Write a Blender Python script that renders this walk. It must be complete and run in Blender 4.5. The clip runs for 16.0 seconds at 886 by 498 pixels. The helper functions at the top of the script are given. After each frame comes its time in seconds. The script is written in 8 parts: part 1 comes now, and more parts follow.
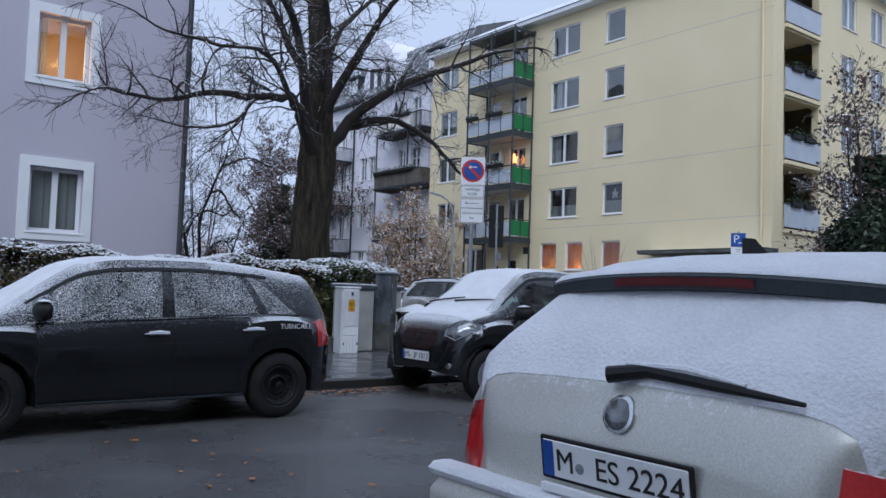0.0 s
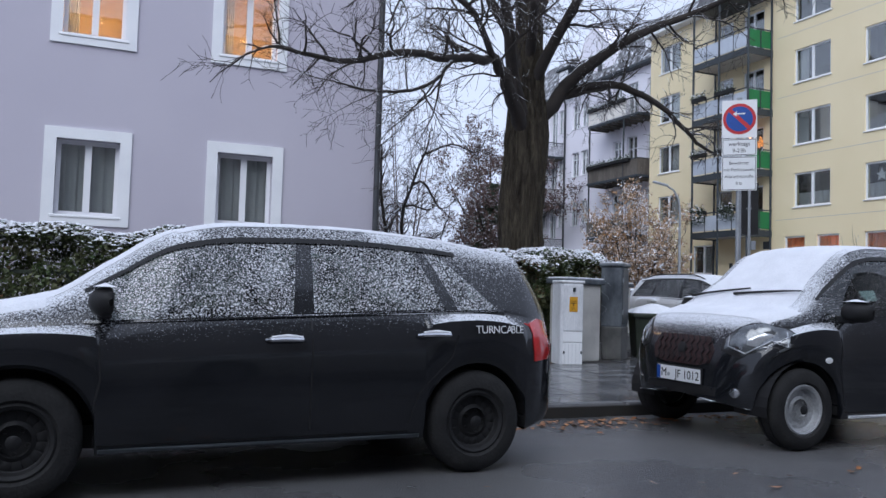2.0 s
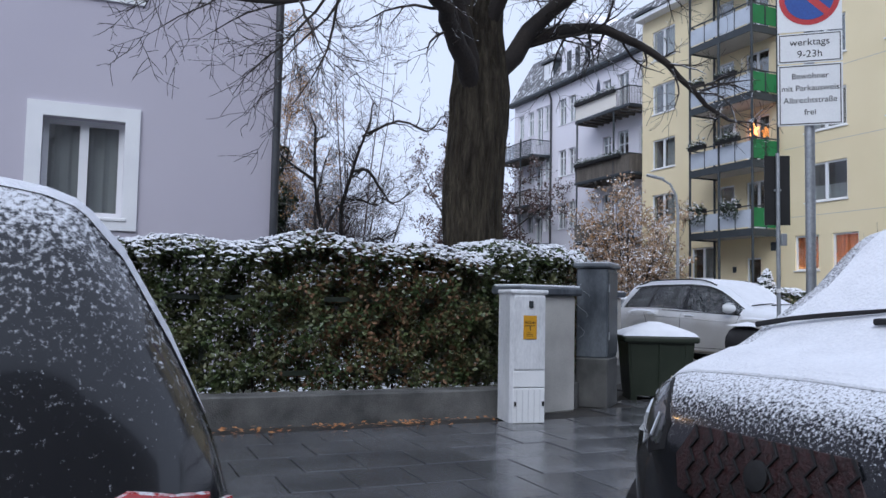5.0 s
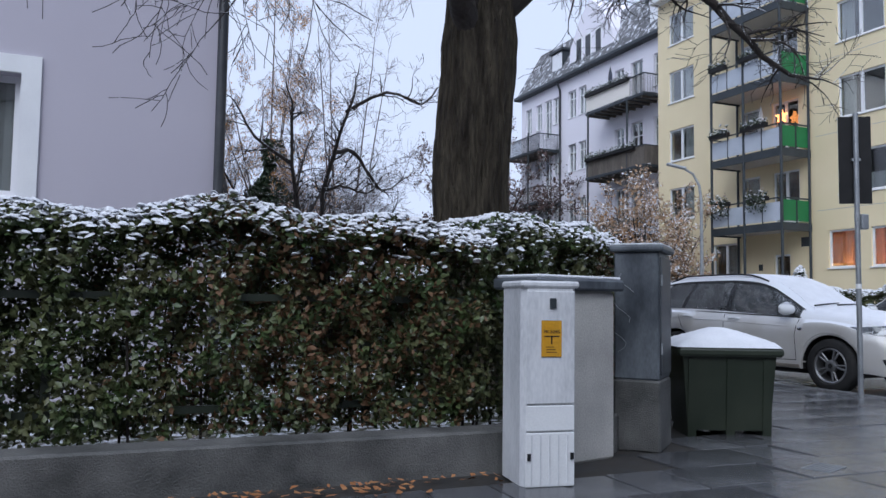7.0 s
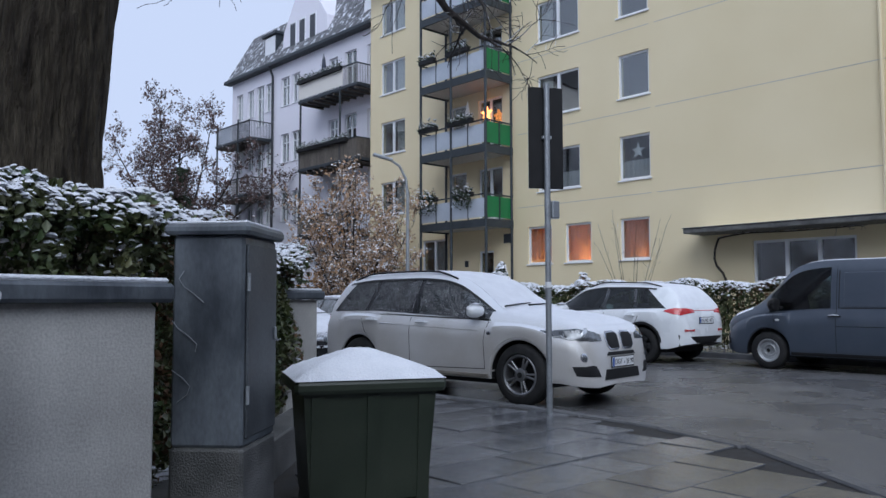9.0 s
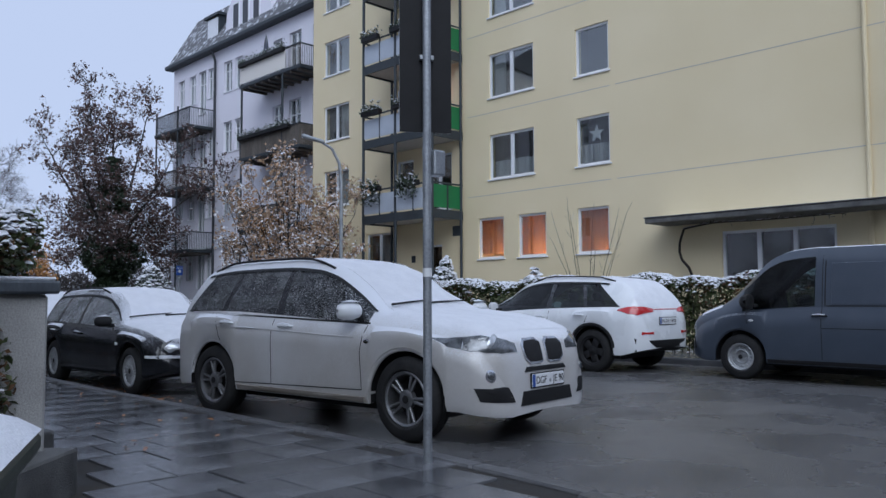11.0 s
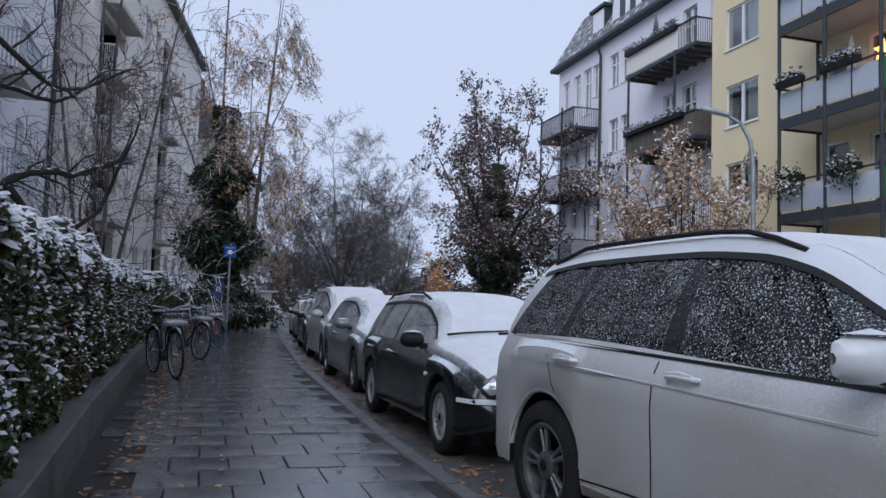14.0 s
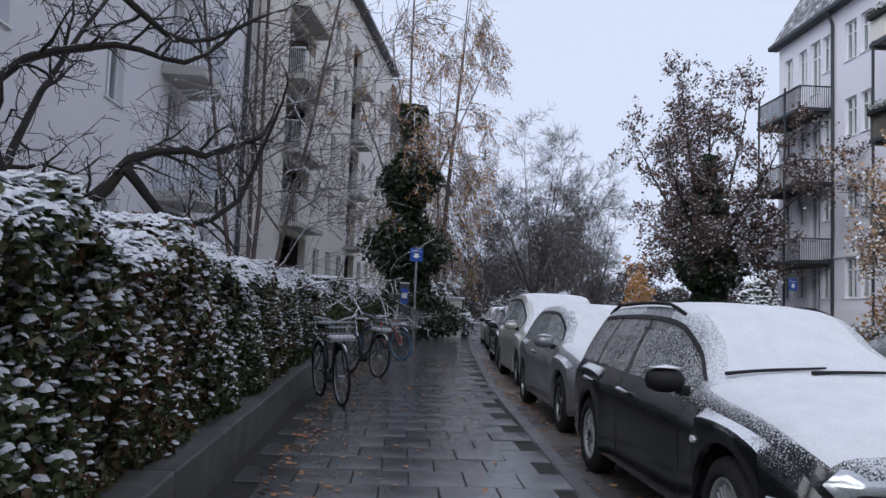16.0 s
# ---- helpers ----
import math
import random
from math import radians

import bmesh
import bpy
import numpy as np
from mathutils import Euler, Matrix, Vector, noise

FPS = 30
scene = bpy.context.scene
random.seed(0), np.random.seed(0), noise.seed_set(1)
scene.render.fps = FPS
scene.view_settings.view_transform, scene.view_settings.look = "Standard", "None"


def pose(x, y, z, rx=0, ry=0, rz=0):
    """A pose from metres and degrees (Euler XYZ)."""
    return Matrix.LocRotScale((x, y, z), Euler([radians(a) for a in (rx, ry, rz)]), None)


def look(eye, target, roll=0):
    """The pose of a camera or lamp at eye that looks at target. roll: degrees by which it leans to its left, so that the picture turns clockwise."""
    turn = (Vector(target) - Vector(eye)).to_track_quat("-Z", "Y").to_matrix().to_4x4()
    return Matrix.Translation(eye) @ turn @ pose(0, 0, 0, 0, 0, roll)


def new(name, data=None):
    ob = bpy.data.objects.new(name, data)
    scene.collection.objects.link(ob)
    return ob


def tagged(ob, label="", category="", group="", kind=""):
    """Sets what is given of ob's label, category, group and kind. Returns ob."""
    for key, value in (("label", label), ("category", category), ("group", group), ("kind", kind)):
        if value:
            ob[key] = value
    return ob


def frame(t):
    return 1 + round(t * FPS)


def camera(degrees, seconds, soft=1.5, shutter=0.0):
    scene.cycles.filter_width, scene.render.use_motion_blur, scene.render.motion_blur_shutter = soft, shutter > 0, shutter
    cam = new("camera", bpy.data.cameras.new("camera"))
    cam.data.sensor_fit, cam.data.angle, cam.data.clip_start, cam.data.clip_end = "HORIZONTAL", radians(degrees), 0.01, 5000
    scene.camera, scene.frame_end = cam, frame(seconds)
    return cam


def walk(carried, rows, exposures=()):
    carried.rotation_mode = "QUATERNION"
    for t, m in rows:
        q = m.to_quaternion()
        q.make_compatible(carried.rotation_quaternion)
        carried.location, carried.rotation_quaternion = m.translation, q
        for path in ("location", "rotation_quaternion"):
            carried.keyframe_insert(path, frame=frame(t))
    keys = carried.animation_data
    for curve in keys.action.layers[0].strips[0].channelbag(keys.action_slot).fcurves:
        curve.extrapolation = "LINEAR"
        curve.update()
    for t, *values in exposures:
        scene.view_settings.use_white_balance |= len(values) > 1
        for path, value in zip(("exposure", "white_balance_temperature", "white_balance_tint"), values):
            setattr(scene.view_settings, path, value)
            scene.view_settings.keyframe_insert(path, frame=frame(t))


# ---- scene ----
cam = camera(58.2, 16.0)
# seconds, eye, target, roll
PATH = [
    (0, (-1.299, -1.627, 1.22), (-0.075, -0.049, 1.332), 1.9),
    (0.5, (-0.849, -0.997, 1.171), (0.199, 0.703, 1.28), 1.9),
    (1, (-0.537, -0.371, 1.085), (0.382, 1.402, 1.19), 2.0),
    (1.5, (-0.281, 0.308, 1.058), (0.545, 2.127, 1.161), 2.0),
    (2, (0.075, 0.892, 1.086), (0.846, 2.735, 1.192), 1.7),
    (2.5, (0.557, 1.407, 1.111), (1.308, 3.258, 1.219), 1.6),
    (3, (1.058, 1.918, 1.153), (1.813, 3.767, 1.263), 1.5),
    (3.5, (1.494, 2.463, 1.178), (2.262, 4.306, 1.29), 1.5),
    (4, (1.896, 3.069, 1.201), (2.677, 4.907, 1.316), 1.5),
    (4.2, (2.039, 3.32, 1.194), (2.825, 5.155, 1.311), 1.5),
    (6.3, (3.36, 5.722, 1.18), (4.135, 7.561, 1.32), 0.6),
    (6.5, (3.457, 5.931, 1.174), (4.224, 7.774, 1.305), 1.0),
    (7, (3.744, 6.482, 1.158), (4.512, 8.324, 1.292), 0.8),
    (7.5, (4.138, 7.036, 1.177), (5.009, 8.831, 1.311), 0.8),
    (8, (4.529, 7.402, 1.222), (5.582, 9.098, 1.355), 0.5),
    (8.5, (5.106, 7.741, 1.25), (6.332, 9.315, 1.38), 0.2),
    (9, (5.716, 8.018, 1.257), (7.055, 9.498, 1.387), -0.1),
    (9.5, (6.324, 8.233, 1.29), (7.726, 9.654, 1.414), 0.1),
    (9.7, (6.574, 8.324, 1.299), (7.989, 9.732, 1.421), -0.3),
    (11.8, (9.143, 10.195, 1.17), (10.453, 11.7, 1.317), 0.0),
    (12, (9.351, 10.448, 1.164), (10.61, 11.995, 1.311), 0.1),
    (12.5, (9.748, 11.015, 1.176), (10.87, 12.665, 1.324), 0.6),
    (13, (10.098, 11.612, 1.213), (11.047, 13.366, 1.363), 1.1),
    (13.5, (10.369, 12.291, 1.234), (11.128, 14.135, 1.384), 1.5),
    (14, (10.576, 12.989, 1.251), (11.143, 14.902, 1.401), 1.9),
    (14.5, (10.692, 13.674, 1.29), (11.086, 15.629, 1.439), 2.1),
    (15, (10.814, 14.375, 1.327), (11.066, 16.353, 1.476), 2.2),
    (15.5, (10.857, 15.032, 1.328), (11.01, 17.021, 1.476), 2.3),
    (16, (10.907, 15.658, 1.329), (11.003, 17.65, 1.476), 2.2),
]
walk(cam, [(t, look(e, g, r)) for t, e, g, r in PATH], [(0, 0.10, 5750, 8), (1.5, 0.46, 6050, 10), (4, 0.45, 6050, 10), (7, 0.38, 6000, 10), (9, 0.17, 5900, 9), (12, 0.0, 5750, 9), (13, 0.05, 5800, 9), (14.5, 0.2, 6150, 10), (16, 0.3, 6350, 10)])


world = bpy.data.worlds.new("world")
scene.world = world
world.use_nodes = True
wn, wl = world.node_tree.nodes, world.node_tree.links
sky = wn.new("ShaderNodeTexSky")
sky.sky_type, sky.sun_disc = "NISHITA", False
sky.sun_elevation, sky.sun_rotation = radians(44), radians(219)
mixw = wn.new("ShaderNodeMix")
mixw.data_type = "RGBA"
mixw.inputs["Factor"].default_value = 0.97
skys = wn.new("ShaderNodeMix")
skys.data_type, skys.blend_type = "RGBA", "MULTIPLY"
skys.inputs["Factor"].default_value = 1.0
skys.inputs["B"].default_value = (0.1, 0.1, 0.1, 1)
wl.new(sky.outputs[0], skys.inputs["A"])
wl.new(skys.outputs["Result"], mixw.inputs["A"])
mixw.inputs["B"].default_value = (0.575, 0.63, 0.78, 1)
bg = wn["Background"]
wl.new(mixw.outputs["Result"], bg.inputs["Color"])
bg.inputs["Strength"].default_value = 1.0
sun = new("sun", bpy.data.lights.new("sun", "SUN"))
sun.data.energy, sun.data.angle, sun.data.color = 1.5, radians(50), (0.97, 0.98, 1.0)
sun.matrix_world = look((0, 0, 26), (17, 21, 0))


# ---- tools ----
UP = Vector((0, 0, 1))
rnd = random.Random(7)


class MB:
    """Collects vertices and faces for one mesh."""

    def __init__(self):
        self.v, self.f = [], []

    def add(self, vs, fs):
        n = len(self.v)
        self.v.extend(tuple(p) for p in vs)
        self.f.extend(tuple(i + n for i in q) for q in fs)
        return self

    def box(self, x0, y0, z0, x1, y1, z1, b=0.0, m=None):
        """A box, its vertical and top edges chamfered by b."""
        if b <= 0:
            vs = [(x, y, z) for z in (z0, z1) for x, y in ((x0, y0), (x1, y0), (x1, y1), (x0, y1))]
            fs = [(0, 3, 2, 1), (4, 5, 6, 7), (0, 1, 5, 4), (1, 2, 6, 5), (2, 3, 7, 6), (3, 0, 4, 7)]
        else:
            def ring(i, z):
                a, c, d, e = x0 + i, y0 + i, x1 - i, y1 - i
                return [(a + b, c, z), (d - b, c, z), (d, c + b, z), (d, e - b, z), (d - b, e, z), (a + b, e, z), (a, e - b, z), (a, c + b, z)]
            vs = ring(b * 0.6, z0) + ring(0, z0 + b) + ring(0, z1 - b) + ring(b * 0.6, z1)
            fs = [tuple(range(7, -1, -1)), tuple(range(24, 32))]
            fs += [(r * 8 + k, r * 8 + (k + 1) % 8, r * 8 + 8 + (k + 1) % 8, r * 8 + 8 + k) for r in range(3) for k in range(8)]
        if m is not None:
            vs = [m @ Vector(p) for p in vs]
        return self.add(vs, fs)

    def tube(self, pts, radii, n=8, caps=True):
        """A round bar along points."""
        pts = [Vector(p) for p in pts]
        if not hasattr(radii, "__len__"):
            radii = [radii] * len(pts)
        vs, side = [], None
        for i, p in enumerate(pts):
            d = (pts[min(i + 1, len(pts) - 1)] - pts[max(i - 1, 0)]).normalized()
            if side is None:
                side = d.orthogonal().normalized()
            side = (side - d * side.dot(d)).normalized()
            up = d.cross(side)
            vs += [p + (side * math.cos(6.2832 * k / n) + up * math.sin(6.2832 * k / n)) * radii[i] for k in range(n)]
        fs = [(r * n + k, r * n + (k + 1) % n, r * n + n + (k + 1) % n, r * n + n + k) for r in range(len(pts) - 1) for k in range(n)]
        if caps:
            fs += [tuple(range(n - 1, -1, -1)), tuple(range((len(pts) - 1) * n, len(pts) * n))]
        return self.add(vs, fs)

    def lathe(self, prof, n=24, m=None):
        """Turns (radius, height) points round the local y axis."""
        vs = [(r * math.cos(6.2832 * k / n), h, r * math.sin(6.2832 * k / n)) for r, h in prof for k in range(n)]
        if m is not None:
            vs = [m @ Vector(p) for p in vs]
        fs = [(r * n + k, r * n + n + k, r * n + n + (k + 1) % n, r * n + (k + 1) % n) for r in range(len(prof) - 1) for k in range(n)]
        return self.add(vs, fs)

    def prism(self, outline, a, c, axis="z", m=None):
        """A flat outline drawn out from a to c along an axis."""
        put = {"z": lambda p, h: (p[0], p[1], h), "y": lambda p, h: (p[0], h, p[1]), "x": lambda p, h: (h, p[0], p[1])}[axis]
        k = len(outline)
        vs = [put(p, a) for p in outline] + [put(p, c) for p in outline]
        if m is not None:
            vs = [m @ Vector(p) for p in vs]
        fs = [tuple(range(k - 1, -1, -1)), tuple(range(k, 2 * k))] + [(i, (i + 1) % k, k + (i + 1) % k, k + i) for i in range(k)]
        return self.add(vs, fs)

    def mesh(self, name, smooth=False):
        me = bpy.data.meshes.new(name)
        me.from_pydata(self.v, [], self.f)
        bm = bmesh.new()
        bm.from_mesh(me)
        if len(bm.faces) < 6000:
            bmesh.ops.recalc_face_normals(bm, faces=bm.faces)
        bm.to_mesh(me)
        bm.free()
        if smooth:
            me.polygons.foreach_set("use_smooth", [True] * len(me.polygons))
            me.set_sharp_from_angle(angle=radians(38))
        return me


def thing(name, m, label, category, group="", kind=""):
    ob = new(name)
    ob.empty_display_size = 0.2
    ob.matrix_world = m
    return tagged(ob, label, category, group, kind)


def part(name, mb, material, parent=None, label="", smooth=False, m=None):
    """Links one mesh (an MB or a mesh) under a thing or a part."""
    me = mb.mesh(name, smooth) if isinstance(mb, MB) else mb
    if not me.materials:
        me.materials.append(material)
    ob = new(name, me)
    if parent is not None:
        ob.parent = parent
    if m is not None:
        ob.matrix_basis = m
    return tagged(ob, label) if label else ob


def solid(name, mb, material, label, category, kind="", group="", smooth=False, m=None):
    return tagged(part(name, mb, material, None, "", smooth, m), label, category, group, kind)


# ---- materials ----
def mat(name, base, other=None, rough=0.7, scale=3.0, fine=60.0, bump=0.15, metal=0.0, rough2=None, snow=None, coat=0.0, rand=0.0, spec=0.5, stretch=None, depth=0.01, speck=0.35):
    """A surface with blotches (base to other), fine grain, relief and, where given, lying snow: snow = (cover, speckle scale, edge)."""
    m = bpy.data.materials.new(name)
    m.use_nodes = True
    t, nodes, link = m.node_tree, m.node_tree.nodes, m.node_tree.links.new
    b = nodes["Principled BSDF"]
    other = other or tuple(c * 0.8 for c in base)
    co = nodes.new("ShaderNodeTexCoord")
    src = co.outputs["Object"]
    if stretch:
        mp = nodes.new("ShaderNodeMapping")
        mp.inputs["Scale"].default_value = stretch
        link(src, mp.inputs["Vector"])
        src = mp.outputs["Vector"]
    big, small = nodes.new("ShaderNodeTexNoise"), nodes.new("ShaderNodeTexNoise")
    for nz, s, d in ((big, scale, 5), (small, fine, 3)):
        nz.inputs["Scale"].default_value, nz.inputs["Detail"].default_value = s, d
        link(src, nz.inputs["Vector"])
    ramp = nodes.new("ShaderNodeMapRange")
    ramp.inputs["From Min"].default_value, ramp.inputs["From Max"].default_value = 0.32, 0.68
    link(big.outputs["Fac"], ramp.inputs["Value"])
    mix = nodes.new("ShaderNodeMix")
    mix.data_type = "RGBA"
    mix.inputs["A"].default_value, mix.inputs["B"].default_value = (*base, 1), (*other, 1)
    link(ramp.outputs["Result"], mix.inputs["Factor"])
    grain = nodes.new("ShaderNodeMix")
    grain.data_type, grain.blend_type = "RGBA", "OVERLAY"
    grain.inputs["Factor"].default_value = speck
    link(mix.outputs["Result"], grain.inputs["A"])
    link(small.outputs["Fac"], grain.inputs["B"])
    col = grain.outputs["Result"]
    if rand:
        info, hsv = nodes.new("ShaderNodeObjectInfo"), nodes.new("ShaderNodeHueSaturation")
        mr = nodes.new("ShaderNodeMapRange")
        mr.inputs["To Min"].default_value, mr.inputs["To Max"].default_value = 1 - rand, 1 + rand
        link(info.outputs["Random"], mr.inputs["Value"])
        link(mr.outputs["Result"], hsv.inputs["Value"])
        link(col, hsv.inputs["Color"])
        col = hsv.outputs["Color"]
    rr = nodes.new("ShaderNodeMapRange")
    rr.inputs["From Min"].default_value, rr.inputs["From Max"].default_value = 0.35, 0.65
    rr.inputs["To Min"].default_value, rr.inputs["To Max"].default_value = rough, rough2 if rough2 is not None else min(1, rough * 1.25)
    link(big.outputs["Fac"], rr.inputs["Value"])
    rough_out = rr.outputs["Result"]
    b.inputs["Metallic"].default_value = metal
    b.inputs["Coat Weight"].default_value = coat
    b.inputs["Coat Roughness"].default_value = 0.06
    b.inputs["Specular IOR Level"].default_value = spec
    if bump:
        bp = nodes.new("ShaderNodeBump")
        bp.inputs["Strength"].default_value, bp.inputs["Distance"].default_value = bump, depth
        link(small.outputs["Fac"], bp.inputs["Height"])
        link(bp.outputs["Normal"], b.inputs["Normal"])
    if snow:
        cover, fleck, edge = snow
        geo, sep, nz = nodes.new("ShaderNodeNewGeometry"), nodes.new("ShaderNodeSeparateXYZ"), nodes.new("ShaderNodeTexNoise")
        nz.inputs["Scale"].default_value, nz.inputs["Detail"].default_value, nz.inputs["Roughness"].default_value = fleck, 4, 0.7
        link(co.outputs["Object"], nz.inputs["Vector"])
        link(geo.outputs["Normal"], sep.inputs[0])
        ad = nodes.new("ShaderNodeMath")
        ad.operation = "MULTIPLY_ADD"
        ad.inputs[1].default_value = 1.9
        link(nz.outputs["Fac"], ad.inputs[0])
        link(sep.outputs["Z"], ad.inputs[2])
        st = nodes.new("ShaderNodeMapRange")
        st.interpolation_type = "SMOOTHSTEP"
        st.inputs["From Min"].default_value, st.inputs["From Max"].default_value = 2.0 - cover, 2.0 - cover + edge
        link(ad.outputs[0], st.inputs["Value"])
        sm = nodes.new("ShaderNodeMix")
        sm.data_type = "RGBA"
        sm.inputs["B"].default_value = (0.72, 0.74, 0.785, 1)
        link(st.outputs["Result"], sm.inputs["Factor"])
        link(col, sm.inputs["A"])
        col = sm.outputs["Result"]
        rm = nodes.new("ShaderNodeMix")
        link(st.outputs["Result"], rm.inputs["Factor"])
        link(rough_out, rm.inputs["A"])
        rm.inputs["B"].default_value = 0.85
        rough_out = rm.outputs["Result"]
        if metal or coat:
            for key, val in (("Metallic", metal), ("Coat Weight", coat)):
                iv = nodes.new("ShaderNodeMapRange")
                iv.inputs["To Min"].default_value, iv.inputs["To Max"].default_value = val, 0.0
                link(st.outputs["Result"], iv.inputs["Value"])
                link(iv.outputs["Result"], b.inputs[key])
    link(col, b.inputs["Base Color"])
    link(rough_out, b.inputs["Roughness"])
    return m


def glass(name, tint=(0.75, 0.8, 0.8), gloss=0.02, cover=0.0, ior=1.6):
    """A thin pane: tinted and clear, with a mirror gloss by Fresnel; cover: flecks of wet snow stuck to it."""
    m = bpy.data.materials.new(name)
    m.use_nodes = True
    nodes, link = m.node_tree.nodes, m.node_tree.links.new
    out = nodes["Material Output"]
    tr, gl, fr, mx = nodes.new("ShaderNodeBsdfTransparent"), nodes.new("ShaderNodeBsdfGlossy"), nodes.new("ShaderNodeLayerWeight"), nodes.new("ShaderNodeMixShader")
    tr.inputs["Color"].default_value = (*tint, 1)
    gl.inputs["Roughness"].default_value = gloss
    fr.inputs["Blend"].default_value = 0.5
    head_on = ((ior - 1) / (ior + 1)) ** 2
    pw, ma = nodes.new("ShaderNodeMath"), nodes.new("ShaderNodeMath")
    pw.operation, ma.operation = "POWER", "MULTIPLY_ADD"
    pw.inputs[1].default_value = 4.5
    ma.inputs[1].default_value, ma.inputs[2].default_value = 1 - head_on, head_on
    link(fr.outputs["Facing"], pw.inputs[0])
    link(pw.outputs[0], ma.inputs[0])
    link(ma.outputs[0], mx.inputs[0])
    link(tr.outputs[0], mx.inputs[1])
    link(gl.outputs[0], mx.inputs[2])
    last = mx.outputs[0]
    if cover:
        co, nz, st, df, m2 = nodes.new("ShaderNodeTexCoord"), nodes.new("ShaderNodeTexNoise"), nodes.new("ShaderNodeMapRange"), nodes.new("ShaderNodeBsdfDiffuse"), nodes.new("ShaderNodeMixShader")
        nz.inputs["Scale"].default_value, nz.inputs["Detail"].default_value, nz.inputs["Roughness"].default_value = 120, 3, 0.6
        nz2 = nodes.new("ShaderNodeTexNoise")
        nz2.inputs["Scale"].default_value = 5
        ad = nodes.new("ShaderNodeMath")
        ad.operation = "MULTIPLY_ADD"
        ad.inputs[1].default_value = 0.12
        link(co.outputs["Object"], nz.inputs["Vector"])
        link(co.outputs["Object"], nz2.inputs["Vector"])
        link(nz2.outputs["Fac"], ad.inputs[0])
        link(nz.outputs["Fac"], ad.inputs[2])
        st.inputs["From Min"].default_value, st.inputs["From Max"].default_value = 0.79 - cover, 0.95 - cover
        link(ad.outputs[0], st.inputs["Value"])
        df.inputs["Color"].default_value = (0.8, 0.83, 0.87, 1)
        link(st.outputs["Result"], m2.inputs[0])
        link(last, m2.inputs[1])
        link(df.outputs[0], m2.inputs[2])
        last = m2.outputs[0]
    link(last, out.inputs["Surface"])
    return m


def lamp_mat(name, col, power):
    m = bpy.data.materials.new(name)
    m.use_nodes = True
    b = m.node_tree.nodes["Principled BSDF"]
    b.inputs["Base Color"].default_value = (*col, 1)
    b.inputs["Emission Color"].default_value, b.inputs["Emission Strength"].default_value = (*col, 1), power
    return m


def cloth(name, col):
    """Thin curtain cloth that lets light through."""
    m = mat(name, col, tuple(c * 1.1 for c in col), 0.9, 3, 200, 0.1)
    nodes, link = m.node_tree.nodes, m.node_tree.links.new
    tl, ad = nodes.new("ShaderNodeBsdfTranslucent"), nodes.new("ShaderNodeMixShader")
    tl.inputs["Color"].default_value = (*col, 1)
    ad.inputs[0].default_value = 0.5
    link(nodes["Principled BSDF"].outputs[0], ad.inputs[1])
    link(tl.outputs[0], ad.inputs[2])
    link(ad.outputs[0], nodes["Material Output"].inputs["Surface"])
    return m


M_ASPHALT = mat("wet_asphalt", (0.085, 0.085, 0.088), (0.125, 0.123, 0.123), 0.16, 0.8, 75, 0.9, rough2=0.40, depth=0.010, speck=0.95)
M_SLAB = mat("wet_concrete_slab", (0.062, 0.064, 0.070), (0.120, 0.122, 0.128), 0.05, 1.6, 150, 0.18, rough2=0.26, rand=0.28, depth=0.004)
M_JOINT = mat("dark_joint_grit", (0.018, 0.018, 0.018), (0.035, 0.03, 0.025), 0.8, 6, 90, 0.5)
M_KERB = mat("granite_kerb", (0.06, 0.06, 0.063), (0.11, 0.11, 0.112), 0.3, 7, 130, 0.4, rough2=0.6, rand=0.15)
M_EARTH = mat("leaf_littered_earth", (0.05, 0.035, 0.022), (0.10, 0.06, 0.03), 0.9, 5, 60, 0.8, snow=(0.45, 9, 0.25), depth=0.03)
M_LAWN = mat("snow_dusted_lawn", (0.04, 0.05, 0.025), (0.07, 0.06, 0.035), 0.9, 2, 45, 0.8, snow=(0.12, 5, 0.3), depth=0.03)
M_CONC = mat("stained_concrete", (0.05, 0.051, 0.049), (0.15, 0.148, 0.142), 0.55, 3.5, 110, 0.8, depth=0.009)
M_STUCCO = mat("weathered_stucco", (0.34, 0.33, 0.31), (0.5, 0.49, 0.46), 0.85, 2.2, 90, 0.4)
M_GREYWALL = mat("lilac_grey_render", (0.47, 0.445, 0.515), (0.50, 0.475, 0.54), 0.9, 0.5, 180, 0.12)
M_YELLOW = mat("pale_yellow_render", (0.74, 0.63, 0.40), (0.80, 0.69, 0.46), 0.9, 0.3, 160, 0.12)
M_WHITEWALL = mat("pale_lilac_render", (0.79, 0.77, 0.83), (0.82, 0.80, 0.86), 0.9, 0.4, 160, 0.12)
M_CREAM = mat("cream_render", (0.76, 0.72, 0.66), (0.80, 0.76, 0.70), 0.9, 0.5, 160, 0.12)
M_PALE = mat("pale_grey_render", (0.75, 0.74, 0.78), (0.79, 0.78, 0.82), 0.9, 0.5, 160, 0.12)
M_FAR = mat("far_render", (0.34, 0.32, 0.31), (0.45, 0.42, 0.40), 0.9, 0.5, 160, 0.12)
M_TRIM = mat("white_plaster_trim", (0.74, 0.75, 0.78), (0.8, 0.81, 0.83), 0.6, 2, 120, 0.08)
M_FRAME = mat("white_window_frame", (0.76, 0.77, 0.79), (0.80, 0.81, 0.83), 0.35, 2, 100, 0.03)
# the darkness of unlit rooms is put into this wall colour
M_DARKROOM = mat("unlit_room_dark", (0.10, 0.095, 0.085), (0.16, 0.15, 0.13), 0.9, 0.8, 20, 0.0)
